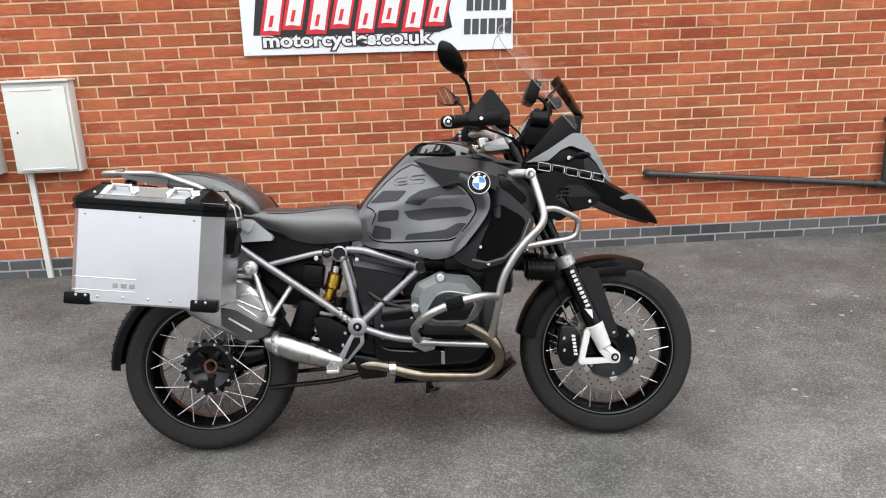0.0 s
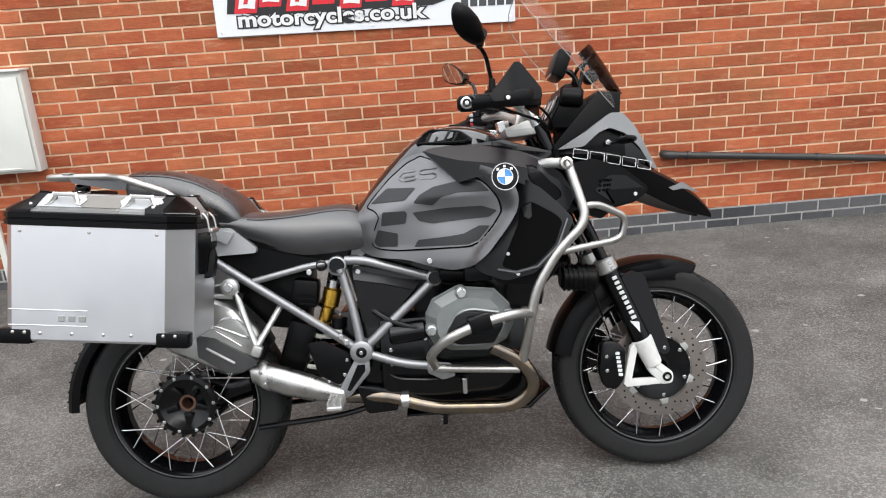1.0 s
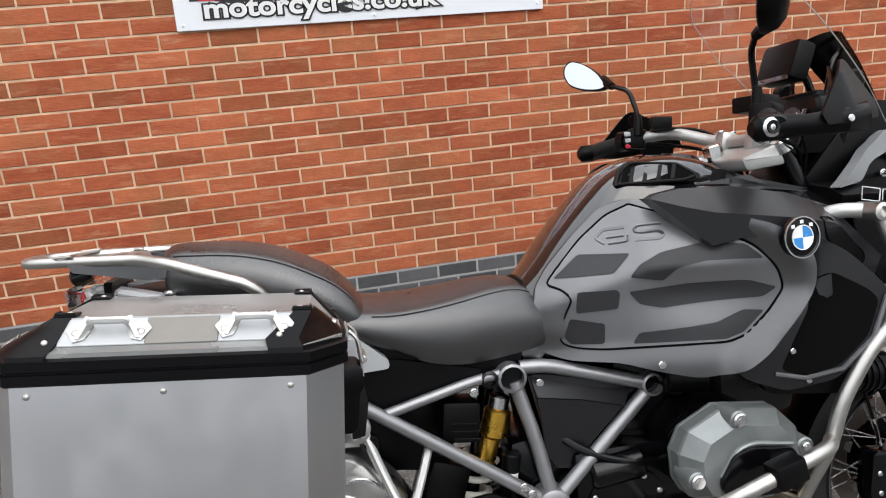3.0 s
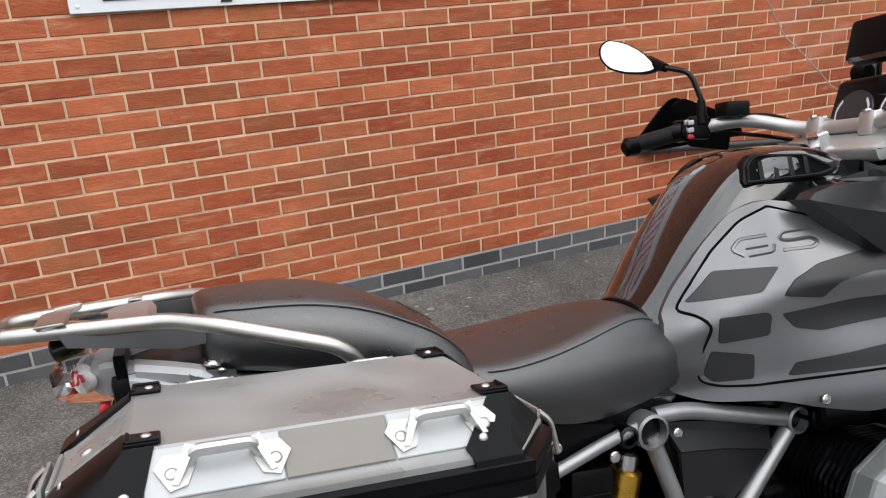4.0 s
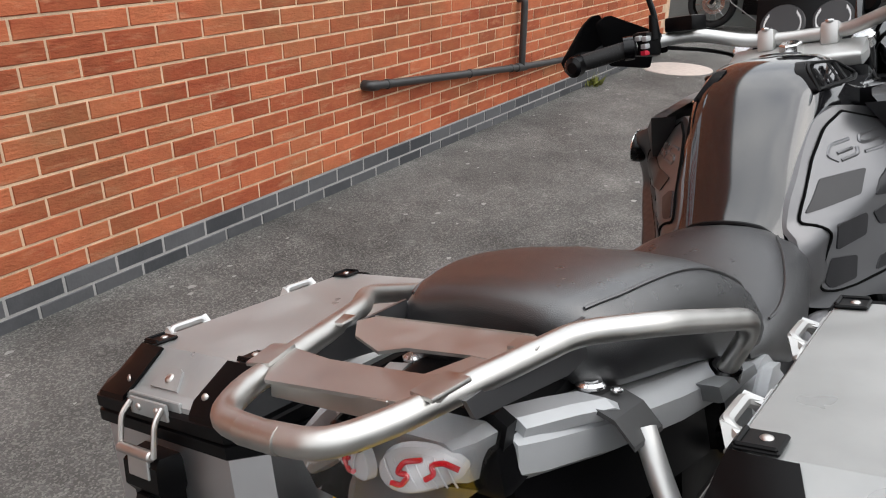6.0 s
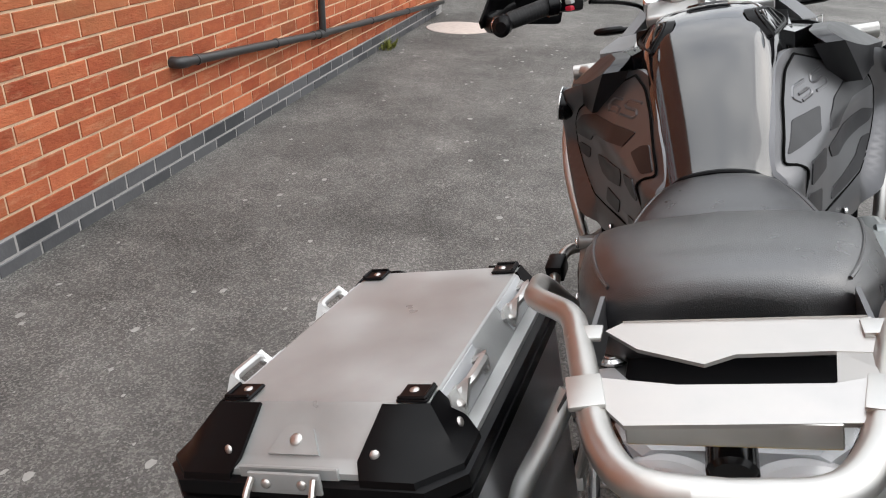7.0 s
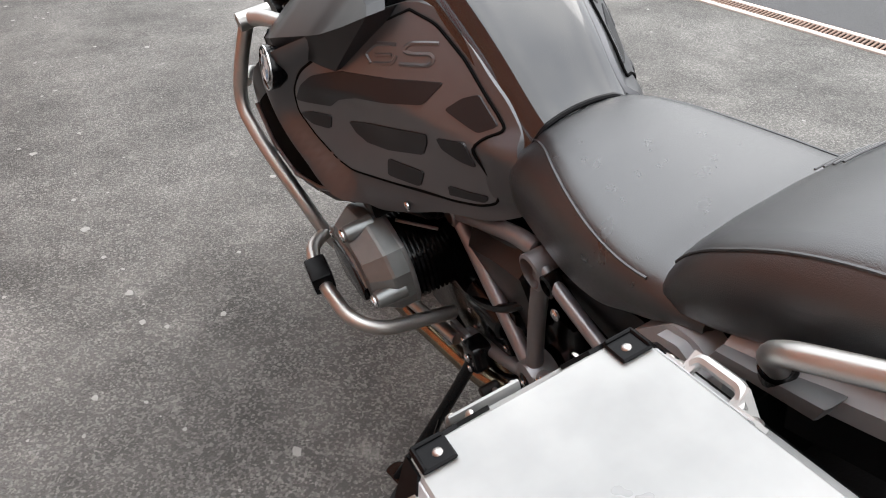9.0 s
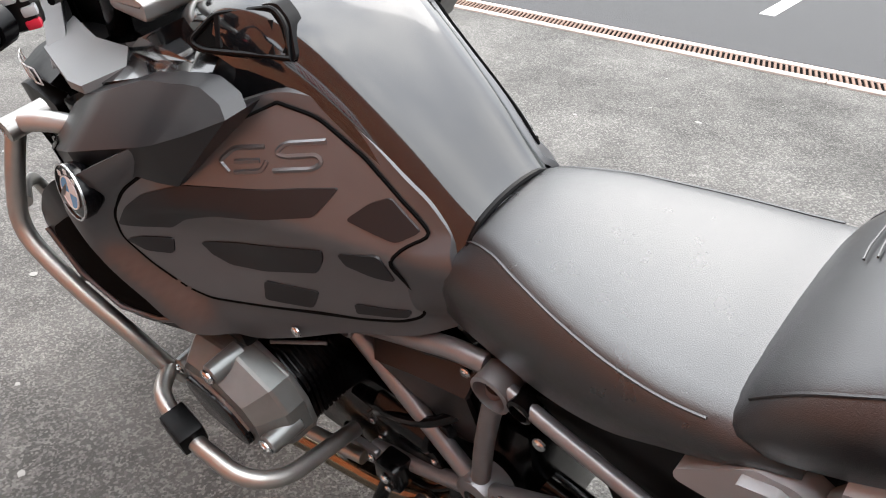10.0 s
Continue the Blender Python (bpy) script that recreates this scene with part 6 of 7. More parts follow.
    f = t.faces.new([t.verts.new(p) for p in pts])
    got = bmesh.ops.extrude_face_region(t, geom=[f])
    for v in got["geom"]:
        if isinstance(v, bmesh.types.BMVert):
            v.co.z -= th
    return t


rp = part("rack_plate", rack_sheet([(-0.170, -0.096, 1.058), (-0.170, 0.074, 1.058), (-0.182, 0.086, 1.058), (-0.212, 0.060, 1.060), (-0.234, 0.014, 1.061), (-0.222, -0.006, 1.061), (-0.219, -0.066, 1.061), (-0.222, -0.100, 1.061)]), RACK_STEEL, bike, "brushed stainless rack plate")
part("plate_lip", rack_sheet([(-0.162, -0.094, 1.048), (-0.162, 0.074, 1.048), (-0.170, 0.074, 1.0595), (-0.170, -0.094, 1.0595)]), RACK_STEEL, rp)
bar = part("plate_rear", rack_sheet([(-0.258, -0.092, 1.069), (-0.268, -0.060, 1.069), (-0.270, 0.030, 1.069), (-0.262, 0.080, 1.069), (-0.284, 0.082, 1.069), (-0.312, 0.060, 1.068), (-0.305, -0.070, 1.068), (-0.292, -0.094, 1.068)]), RACK_STEEL, rp)
part("plate_rear_lip", box(bmesh.new(), (-0.307, 0.0, 1.060), (0.003, 0.12, 0.016), rot=(0, 14, 0), bev=0.001, seg=1), STEEL, rp)
part("plate_arm", rack_sheet([(-0.219, -0.068, 1.0605), (-0.268, -0.062, 1.069), (-0.258, -0.092, 1.069), (-0.222, -0.098, 1.0605)]), RACK_STEEL, rp)
for s in (-1, 1):
    part("plate_flange", prism(bmesh.new(), [(-0.10, 1.045), (-0.275, 1.058), (-0.268, 1.040), (-0.215, 1.028), (-0.14, 1.010), (-0.10, 1.010)], s * 0.097, s * 0.101), TANK_GREY, rp)
    part("weld_tab", box(bmesh.new(), (-0.281, s * 0.087, 1.0705), (0.036, 0.024, 0.004), rot=(0, 0, 12 * s), bev=0.0015), STEEL, rp)
    part("weld_tab", box(bmesh.new(), (-0.190, s * 0.100, 1.061), (0.020, 0.026, 0.004), bev=0.0015), STEEL, rp)
part("under_tray", box(bmesh.new(), (-0.11, 0, 0.965), (0.24, 0.17, 0.05), bev=0.012), BLACK, bike, "black tail tray")
part("lock_barrel", cyl(bmesh.new(), (-0.300, 0.0, 1.022), (-0.262, 0, 1.03), 0.016, n=18, bev=0.003), BLACK_SATIN, bike)

LAMP = ((-1, 0.75), (-0.88, 1), (0, 1.05), (0.88, 1), (1, 0.75), (0.8, -0.8), (0.4, -1), (-0.4, -1), (-0.8, -0.8))


def lamp_loft(rows):
    return loft(bmesh.new(), [[Vector((x, y * w, zc + z * h)) for y, z in LAMP] for x, w, h, zc in rows])


tl = part("tail_light", lamp_loft(((-0.2205, 0.088, 0.031, 0.980), (-0.252, 0.083, 0.031, 0.982), (-0.284, 0.072, 0.027, 0.984), (-0.300, 0.058, 0.020, 0.984))), LENS_GLASS, bike, "clear tail light with red inner lens", sharp=25)
tl.visible_shadow = False
part("light_bezel", lamp_loft(((-0.207, 0.091, 0.034, 0.979), (-0.2210, 0.091, 0.034, 0.980))), BLACK, tl)
part("light_housing", lamp_loft(((-0.221, 0.082, 0.027, 0.980), (-0.240, 0.074, 0.025, 0.981), (-0.252, 0.060, 0.020, 0.982))), SILVER, tl, "silver lamp housing", sharp=20)
for s in (-1, 1):
    fn = Vector((-0.93, 0.36 * s, 0.10)).normalized()
    fu = Vector((-0.36, -0.93 * s, 0.0)).normalized()
    fv = fu.cross(fn) if fu.cross(fn).z > 0 else fn.cross(fu)
    fc = Vector((-0.266, 0.039 * s, 0.984))
    bowl = bmesh.new()
    loft(bowl, [[fc + fn * d + fu * (0.036 * k * math.cos(a) - 0.003 * math.sin(a)) + fv * ((0.019 - 0.006 * math.cos(a) * -1) * k * math.sin(a)) for a in (j * math.pi / 12 for j in range(24))] for d, k in ((-0.008, 1.0), (0.000, 0.98), (0.004, 0.80), (0.006, 0.45), (0.0065, 0.1))])
    part("light_bowl", bowl, LAMP_WHITE, tl, "pale ribbed reflector bowl")
    for k in range(7):
        u = -0.024 + k * 0.008
        part("bowl_rib", tube([tuple(fc + fn * (0.0045 if abs(v) > 0.008 else 0.0068) + fu * (u + v * 0.3) + fv * v) for v in (-0.012, -0.004, 0.004, 0.012)], 0.0009, 6, 0), LAMP_WHITE, tl)
    for pts in (((-0.032, 0.004), (-0.020, 0.010), (-0.010, 0.008), (-0.012, 0.000), (-0.004, -0.004)), ((-0.004, 0.012), (0.010, 0.011), (0.018, 0.002), (0.008, 0.000), (0.016, -0.009), (0.024, -0.006))):
        part("red_lens", tube([tuple(fc + fn * 0.0075 + fu * u + fv * v) for u, v in pts], 0.0023, 8, 0.004), RED_LENS, tl, "red light strip")
part("red_reflector", box(bmesh.new(), (-0.246, 0, 0.941), (0.014, 0.11, 0.018), rot=(0, 15, 0), bev=0.004), RED_LENS, bike, "red reflector strip")
PC = Vector((-0.262, 0, 0.850))
pl = part("number_plate", box(bmesh.new(), PC, (0.004, 0.222, 0.165), rot=(0, 28, 0), bev=0.001, seg=1), PLATE, bike, "yellow number plate with dark bars")
for row in (0, 1):
    for i in range(4 - row):
        y = 0.082 - i * 0.055 - row * 0.025
        c = PC + Vector((0, y, 0)) + Matrix.Rotation(radians(28), 3, "Y") @ Vector((-0.0025, 0, 0.036 - row * 0.074))
        part("plate_bar", box(bmesh.new(), c, (0.0015, 0.016, 0.054), rot=(0, 28, 0)), SIGN_BLACK, pl)
part("plate_carrier", box(bmesh.new(), (-0.205, 0, 0.84), (0.10, 0.15, 0.06), rot=(0, -40, 0), bev=0.012), BLACK, bike, "black number plate carrier")

# ---- handlebar and cockpit ----
hb = part("handlebar", tube([(0.953, -0.415, 1.166), (1.03, -0.27, 1.185), (1.085, -0.20, 1.188), (1.14, -0.095, 1.150), (1.147, 0, 1.147), (1.14, 0.095, 1.150), (1.085, 0.20, 1.188), (1.03, 0.27, 1.185), (0.953, 0.415, 1.166)], 0.0145, 16, 0.05), ALU_CAST, bike, "silver aluminium handlebar")
part("top_yoke", prism(bmesh.new(), [(1.06, 1.112), (1.14, 1.135), (1.185, 1.118), (1.18, 1.09), (1.07, 1.082)], -0.13, 0.13, bev=0.01, rad=0.01), ALU_CAST, bike, "silver cast top yoke")
part("lower_yoke", prism(bmesh.new(), [(1.22, 0.90), (1.31, 0.92), (1.33, 0.86), (1.24, 0.84)], -0.14, 0.14, bev=0.01), BLACK_SATIN, bike)
part("steering_nut", cyl(bmesh.new(), (1.075, 0, 1.11), (1.068, 0, 1.145), 0.022, n=6, bev=0.003), BOLT, bike)
for s in (-1, 1):
    T = lambda *p: [(x, s * y, z) for x, y, z in p]
    cl = part("bar_clamp", box(bmesh.new(), (1.142, s * 0.062, 1.146), (0.046, 0.036, 0.05), rot=(0, 15, 0), bev=0.01), ALU_CAST, bike, "cast bar clamp")
    mesh_ob("bolt", BOLT_M, cl, Matrix.Translation((1.130, s * 0.062, 1.171)))
    mesh_ob("bolt", BOLT_M, cl, Matrix.Translation((1.158, s * 0.062, 1.166)))
    part("fork_cap", cyl(bmesh.new(), fork_at(1.112, s * 0.118), fork_at(1.14, s * 0.118), 0.022, n=22, bev=0.004), BOLT, bike)
    if s > 0:
        b = bmesh.new()
        flap = b.faces.new([b.verts.new((x, s * y, z)) for x, y, z in ((1.248, 0.211, 1.052), (1.300, 0.135, 1.056), (1.189, 0.157, 1.054), (1.114, 0.149, 1.052), (1.065, 0.181, 1.050), (1.085, 0.239, 1.046), (1.116, 0.242, 1.048))])
        for v in bmesh.ops.extrude_face_region(b, geom=[flap])["geom"]:
            if isinstance(v, bmesh.types.BMVert):
                v.co.z -= 0.012
        part("fairing_flap", b, MASK_GREY, bike, "satin grey fairing flap beside the tank tray")
    d0, d1 = Vector((1.012, s * 0.303, 1.1825)), Vector((0.956, s * 0.408, 1.1665))
    gp = part("grip", cyl(bmesh.new(), d0, d1, 0.0185, n=20, bev=0.003), GRIP, hb, "black ribbed rubber grip")
    for i in range(14):
        p = d0.lerp(d1, 0.1 + 0.06 * i)
        part("grip_rib", cyl(bmesh.new(), p, p + (d1 - d0).normalized() * 0.004, 0.0192, n=20), GRIP, gp)
    part("bar_weight", cyl(bmesh.new(), d1, d1 + (d1 - d0).normalized() * 0.03, 0.020, n=22, bev=0.004), BLACK_SATIN, hb)
    swc = part("switch_block", box(bmesh.new(), (1.022, s * 0.283, 1.184), (0.048, 0.05, 0.052), rot=(0, 10, -28 * s), bev=0.01), BLACK, hb, "black switch block with grey buttons")
    if s > 0:
        part("twist_wheel", lathe(bmesh.new(), [(0.019, -0.011), (0.026, -0.011), (0.026, 0.011), (0.019, 0.011)], (0, 0, 0), 24, "y"), BLACK_SATIN, swc).matrix_local = Matrix.Translation((1.003, 0.318, 1.182)) @ Matrix.Rotation(radians(27), 4, "Z")
        for i, (dy, dz, m) in enumerate(((0.0, 0.012, SILVER), (0.018, 0.014, SILVER), (0.004, -0.004, SILVER), (0.006, -0.018, RED_BUTTON))):
            part("button", box(bmesh.new(), (0.994 + dy * 0.3, 0.272 + dy, 1.186 + dz), (0.014, 0.016, 0.011), rot=(0, 0, -28), bev=0.003), m, swc)
    mc = part("master_cylinder", box(bmesh.new(), (1.052, s * 0.205, 1.214), (0.05, 0.075, 0.032), rot=(0, 6, -20 * s), bev=0.006), BLACK, hb, "black fluid reservoir")
    part("lever", tube(T((1.065, 0.255, 1.182), (1.075, 0.30, 1.178), (1.02, 0.42, 1.165)), 0.0065, 10, 0.03), BLACK_SATIN, hb, "black hand lever")
    # hand guard
    hgd = part("hand_guard", loft(bmesh.new(), [[Vector((x, s * (y + w * math.cos(k * math.pi / 8)), z + h * math.sin(k * math.pi / 8))) for k in range(16)] for x, y, z, w, h in ((0.908, 0.412, 1.162, 0.012, 0.012), (0.917, 0.414, 1.162, 0.020, 0.022), (0.945, 0.416, 1.162, 0.021, 0.023), (0.985, 0.452, 1.160, 0.012, 0.017), (1.037, 0.474, 1.160, 0.012, 0.021), (1.090, 0.456, 1.165, 0.012, 0.023), (1.125, 0.412, 1.169, 0.013, 0.023), (1.142, 0.35, 1.166, 0.012, 0.016), (1.142, 0.29, 1.162, 0.009, 0.011))]), BLACK, bike, "black hand guard with spoiler")
    part("guard_spoiler", panel([(0.990, 1.172), (1.066, 1.262), (1.082, 1.262), (1.135, 1.190), (1.134, 1.160), (1.0, 1.155)], lambda x, z: 0.482 - 0.45 * max(0.0, z - 1.17) - 0.62 * max(0.0, x - 1.05), s, 0.006, 0.02, 0.008), BLACK, hgd)
    part("guard_inner", panel([(1.06, 1.245), (1.073, 1.258), (1.14, 1.20), (1.14, 1.12), (1.09, 1.14)], lambda x, z: 0.445 - 1.6 * max(0.0, x - 1.06) - 0.35 * (z - 1.17), s, 0.005, 0.02, 0.006), BLACK, hgd)
    part("guard_end", lathe(bmesh.new(), [(0.001, s * 0.4375), (0.012, s * 0.4365), (0.0165, s * 0.434), (0.017, s * 0.424)], (0.933, 0, 1.162), 24, "y", closed=False), BOLT, hgd, "bare metal end plug")
    part("guard_plug", lathe(bmesh.new(), [(0.006, s * 0.4390), (0.011, s * 0.4395), (0.012, s * 0.436)], (0.933, 0, 1.162), 20, "y", closed=False), BLACK_SATIN, hgd)
    bolt(hgd, BOLT_S, (1.037, s * 0.485, 1.162), s)
    # mirror
    stem = part("mirror", tube(T((1.018, 0.262, 1.195), (1.020, 0.258, 1.240), (1.007, 0.272, 1.308), (0.985, 0.325, 1.328)), 0.0062, 10, 0.02), BLACK_SATIN, bike, "oval mirror on a black stem")
    part("mirror_boot", cyl(bmesh.new(), (1.018, s * 0.262, 1.19), (1.021, s * 0.263, 1.245), 0.013, 0.009, n=16, bev=0.002), BLACK, stem)
    mc_, tilt = Vector((0.945, s * 0.418, 1.374)), Matrix.Rotation(radians(38 * s), 3, "Z") @ Matrix.Rotation(radians(12), 3, "Y")
    shape = [(-0.088, -0.032), (-0.055, -0.044), (0.0, -0.046), (0.045, -0.036), (0.068, -0.008), (0.066, 0.022), (0.045, 0.040), (0.0, 0.034), (-0.05, 0.010)]
    shape = [(p.x, p.y) for p in fillet([Vector((*shape[-1], 0)), *[Vector((*q, 0)) for q in shape], Vector((*shape[0], 0))], 0.02, 4)[1:-1]]

    def mir_ring(x, k):
        return [mc_ + tilt @ Vector((x * 0.85, s * y * k * 0.90, (z + 0.22 * y) * k * 0.92)) for y, z in shape]
    part("mirror_shell", loft(bmesh.new(), [mir_ring(-0.006, 1.0), mir_ring(-0.004, 1.04), mir_ring(0.008, 1.03), mir_ring(0.028, 0.86), mir_ring(0.042, 0.55), mir_ring(0.046, 0.2)]), BLACK, stem, "black mirror shell")
    part("mirror_glass", loft(bmesh.new(), [mir_ring(-0.0075, 0.94), mir_ring(-0.0055, 0.95)]), MIRROR, stem, "mirror glass showing pale sky")
    part("mirror_neck", tube([(0.985, s * 0.325, 1.328), tuple(mc_ + tilt @ Vector((0.02, -s * 0.05, -0.02)))], 0.010, 10, 0, r1=0.016), BLACK, stem)
    part("cable", tube(T((1.03, 0.24, 1.17), (1.10, 0.18, 1.15), (1.19, 0.14, 1.12), (1.21, 0.10, 1.05)), 0.0045, 8, 0.06), BLACK, bike)
    part("cable", tube(T((1.06, 0.20, 1.20), (1.14, 0.17, 1.19), (1.215, 0.13, 1.13), (1.22, 0.09, 1.02)), 0.0038, 8, 0.06), BLACK, bike)

ic = part("instrument_panel", prism(bmesh.new(), [(1.255, 1.235), (1.275, 1.24), (1.33, 1.17), (1.31, 1.10), (1.190, 1.105)], -0.11, 0.11, bev=0.01, rad=0.01), BLACK, bike, "black instrument panel with round dials")
face_n = Vector((-0.894, 0, 0.447)).normalized()
for y, r in ((0.050, 0.048), (-0.052, 0.042)):
    c = Vector((1.2215, y, 1.170))
    dl = part("dial", cyl(bmesh.new(), c - face_n * 0.01, c + face_n * 0.004, r, n=32, bev=0.002), SIGN_BLACK, ic, "dark dial face with pale ticks")
    for i in range(36):
        a = radians(-40 + i * 7.4)
        side = Vector((0, 1, 0))
        upv = face_n.cross(side)
        p = c + face_n * 0.0045 + (side * math.cos(a) + upv * math.sin(a)) * r * 0.8
        part("tick", box(bmesh.new(), p, (0.002, 0.0022, 0.008), rot=(0, 26, 0)), LETTER, dl)
part("display", box(bmesh.new(), (1.224, -0.100, 1.178), (0.006, 0.014, 0.05), rot=(0, 26, 0), bev=0.002), DISPLAY, ic)
nav = part("navigation_unit", box(bmesh.new(), (1.262, 0, 1.308), (0.046, 0.135, 0.088), rot=(0, 22, 0), bev=0.012), BLACK, bike, "black satellite navigation unit")
part("nav_screen", box(bmesh.new(), (1.2395, 0, 1.300), (0.004, 0.112, 0.066), rot=(0, 26, 0), bev=0.002), DISPLAY, nav)
part("nav_bracket", tube([(1.275, 0, 1.30), (1.31, 0, 1.28), (1.33, 0, 1.22)], 0.009, 10, 0.02), BLACK_SATIN, nav)
part("socket_cover", cyl(bmesh.new(), (1.24, -0.11, 1.20), (1.31, -0.12, 1.19), 0.03, n=20, bev=0.008), BLACK, bike)
for s in (-1, 1):
    part("screen_bracket", tube([(1.30, s * 0.06, 1.17), (1.33, s * 0.065, 1.30), (1.37, s * 0.055, 1.33)], 0.0055, 8, 0.03), BLACK_SATIN, bike)
    part("screen_knob", cyl(bmesh.new(), (1.335, s * 0.10, 1.25), (1.335, s * 0.135, 1.25), 0.022, n=18, bev=0.005), BLACK, bike)


# windscreen: bent clear sheet
def screen_point(u, v):
    c = Vector((1.462, 0, 1.205)).lerp(Vector((1.182, 0, 1.575)), v) + Vector((0.018, 0, 0.012)) * math.sin(v * math.pi)
    w = np.interp(v, [0, 0.25, 0.6, 0.85, 0.95, 1.0], [0.13, 0.185, 0.205, 0.185, 0.15, 0.09])
    y = w * u
    back = 0.105 * (u * u) * w / 0.2
    return c + Vector((-back * 0.9, y, -back * 0.75))


b = bmesh.new()
grid = [[b.verts.new(screen_point(-1 + i / 10, j / 24)) for i in range(21)] for j in range(25)]
for a, c in zip(grid, grid[1:]):
    for i in range(20):
        b.faces.new((a[i], a[i + 1], c[i + 1], c[i]))
bmesh.ops.solidify(b, geom=b.faces[:], thickness=0.004)
ws = part("windscreen", b, SCREEN_GLASS, bike, "tall clear windscreen")
ws.visible_shadow = False
edge = [screen_point(-1, j / 24) for j in range(25)] + [screen_point(-1 + i / 10, 1) for i in range(1, 21)] + [screen_point(1, 1 - j / 24) for j in range(1, 25)]
part("screen_edge", sweep(bmesh.new(), edge, 0.0013, 6, 0), SCREEN_EDGE, ws, "bright cut edge of the screen")
b = bmesh.new()
cells = [[b.verts.new(screen_point(-0.42 + 0.84 * i / 8, j / 12 * 0.41) + Vector((-0.002, 0, 0.002))) for i in range(9)] for j in range(13)]
for a, c in zip(cells, cells[1:]):
    for i in range(8):
        b.faces.new((a[i], a[i + 1], c[i + 1], c[i]))
bmesh.ops.solidify(b, geom=b.faces[:], thickness=0.006)
part("screen_fin", b, BLACK_SATIN, bike, "gloss black windscreen centre fin")

# ---- nose ----
BEAK_Z = spline_table([(1.20, 1.035), (1.30, 1.028), (1.40, 1.006), (1.50, 0.962), (1.60, 0.908), (1.68, 0.848), (1.71, 0.815)])
BEAK_B = spline_table([(1.20, 0.985), (1.30, 0.965), (1.40, 0.925), (1.50, 0.872), (1.57, 0.838), (1.66, 0.806), (1.71, 0.792)])
BEAK_W = spline_table([(1.20, 0.240), (1.30, 0.230), (1.40, 0.208), (1.50, 0.174), (1.60, 0.132), (1.68, 0.092), (1.71, 0.070)])
secs = []
for i in range(27):
    x = 1.205 + i * 0.0194
    zt, zb, w = BEAK_Z(x), BEAK_B(x), BEAK_W(x)
    prof = [(0.0, zt + 0.012), (w * 0.45, zt + 0.010), (w * 0.85, zt - 0.002), (w, zt - 0.016), (w * 0.98, (zt + zb) / 2), (w * 0.9, zb), (w * 0.3, zb + 0.02)]
    secs.append([Vector((x, -y, z)) for y, z in reversed(prof)] + [Vector((x, y, z)) for y, z in prof[1:]])
bk = part("beak", loft(bmesh.new(), secs), BLACK, bike, "black pointed beak with grey outline print", sharp=28)
beak_side = lambda x, z: BEAK_W(x) + 0.0015
for s in (-1, 1):
    part("beak_stripe", panel([(1.55, 0.898), (1.60, 0.912), (1.66, 0.876), (1.60, 0.892), (1.565, 0.888)], beak_side, s, 0.006, 0.015), MASK_GREY, bk)
    for i in range(5):
        x0 = 1.245 + i * 0.05
        z0 = 1.008 - i * 0.0105
        q = [(x0, z0 - 0.002), (x0 + 0.043, z0 - 0.011), (x0 + 0.047, z0 + 0.014), (x0 + 0.004, z0 + 0.023)]
        part("print_outline", tube([(x, s * (BEAK_W(x) + 0.0025), z) for x, z in q], 0.0013, 6, 0.004, closed=True), LETTER, bk)
    cheek = lambda x, z: 0.165 - 0.35 * max(0.0, x - 1.36) - 0.22 * max(0.0, z - 1.05) + 0.5 * max(0.0, 1.33 - x)
    ck = part("headlight_mask", panel([(1.205, 1.032), (1.30, 1.082), (1.39, 1.138), (1.430, 1.137), (1.468, 1.092), (1.492, 1.04), (1.535, 0.955), (1.515, 0.962), (1.475, 1.028), (1.432, 1.072), (1.382, 1.092), (1.345, 1.08), (1.29, 1.038)], cheek, s, 0.03, 0.02, 0.01), MASK_GREY, bike, "satin grey headlight mask")
    part("mask_recess", panel([(1.285, 1.036), (1.345, 1.082), (1.382, 1.094), (1.434, 1.074), (1.478, 1.028), (1.515, 0.962), (1.40, 1.0)], lambda x, z: cheek(x, z) - 0.02, s, 0.02, 0.03), BLACK, ck)
    it = part("front_indicator", loft(bmesh.new(), [[Vector((x + 1.5 * r * math.cos(a), s * y, 1.047 + r * math.sin(a))) for a in (k * math.pi / 6 for k in range(12))] for y, x, r in ((0.13, 1.385, 0.006), (0.21, 1.390, 0.006), (0.218, 1.395, 0.011), (0.262, 1.404, 0.012), (0.285, 1.410, 0.009), (0.293, 1.412, 0.004))]), BLACK, ck, "small dark front indicator on a stalk")
    part("indicator_lens", loft(bmesh.new(), [[Vector((x, s * (0.245 + 0.026 * k * math.cos(a)), 1.047 + 0.009 * k * math.sin(a))) for a in (j * math.pi / 6 for j in range(12))] for x, k in ((1.405, 1.0), (1.420, 0.95), (1.425, 0.6))]), RACK_STEEL, it)
    bolt(ck, BOLT_M, (1.372, s * 0.146, 1.047), s)
    # intake duct beside the beak
    duct_y = lambda x, z: 0.245 - 0.35 * max(0.0, x - 1.33) - 0.1 * max(0, 0.86 - z)
    du = part("intake_duct", panel([(1.215, 0.985), (1.30, 1.0), (1.40, 0.965), (1.475, 0.905), (1.468, 0.888), (1.425, 0.862), (1.362, 0.852), (1.315, 0.82), (1.27, 0.845), (1.235, 0.90)], duct_y, s, 0.05, 0.02, 0.012), BLACK, bike, "dark grey intake duct")
    part("duct_mouth", panel([(1.30, 0.905), (1.345, 0.948), (1.40, 0.945), (1.462, 0.902), (1.425, 0.87), (1.362, 0.86)], duct_y, s, 0.01, 0.02, 0.01, lift=0.002), BLACK_SATIN, du)
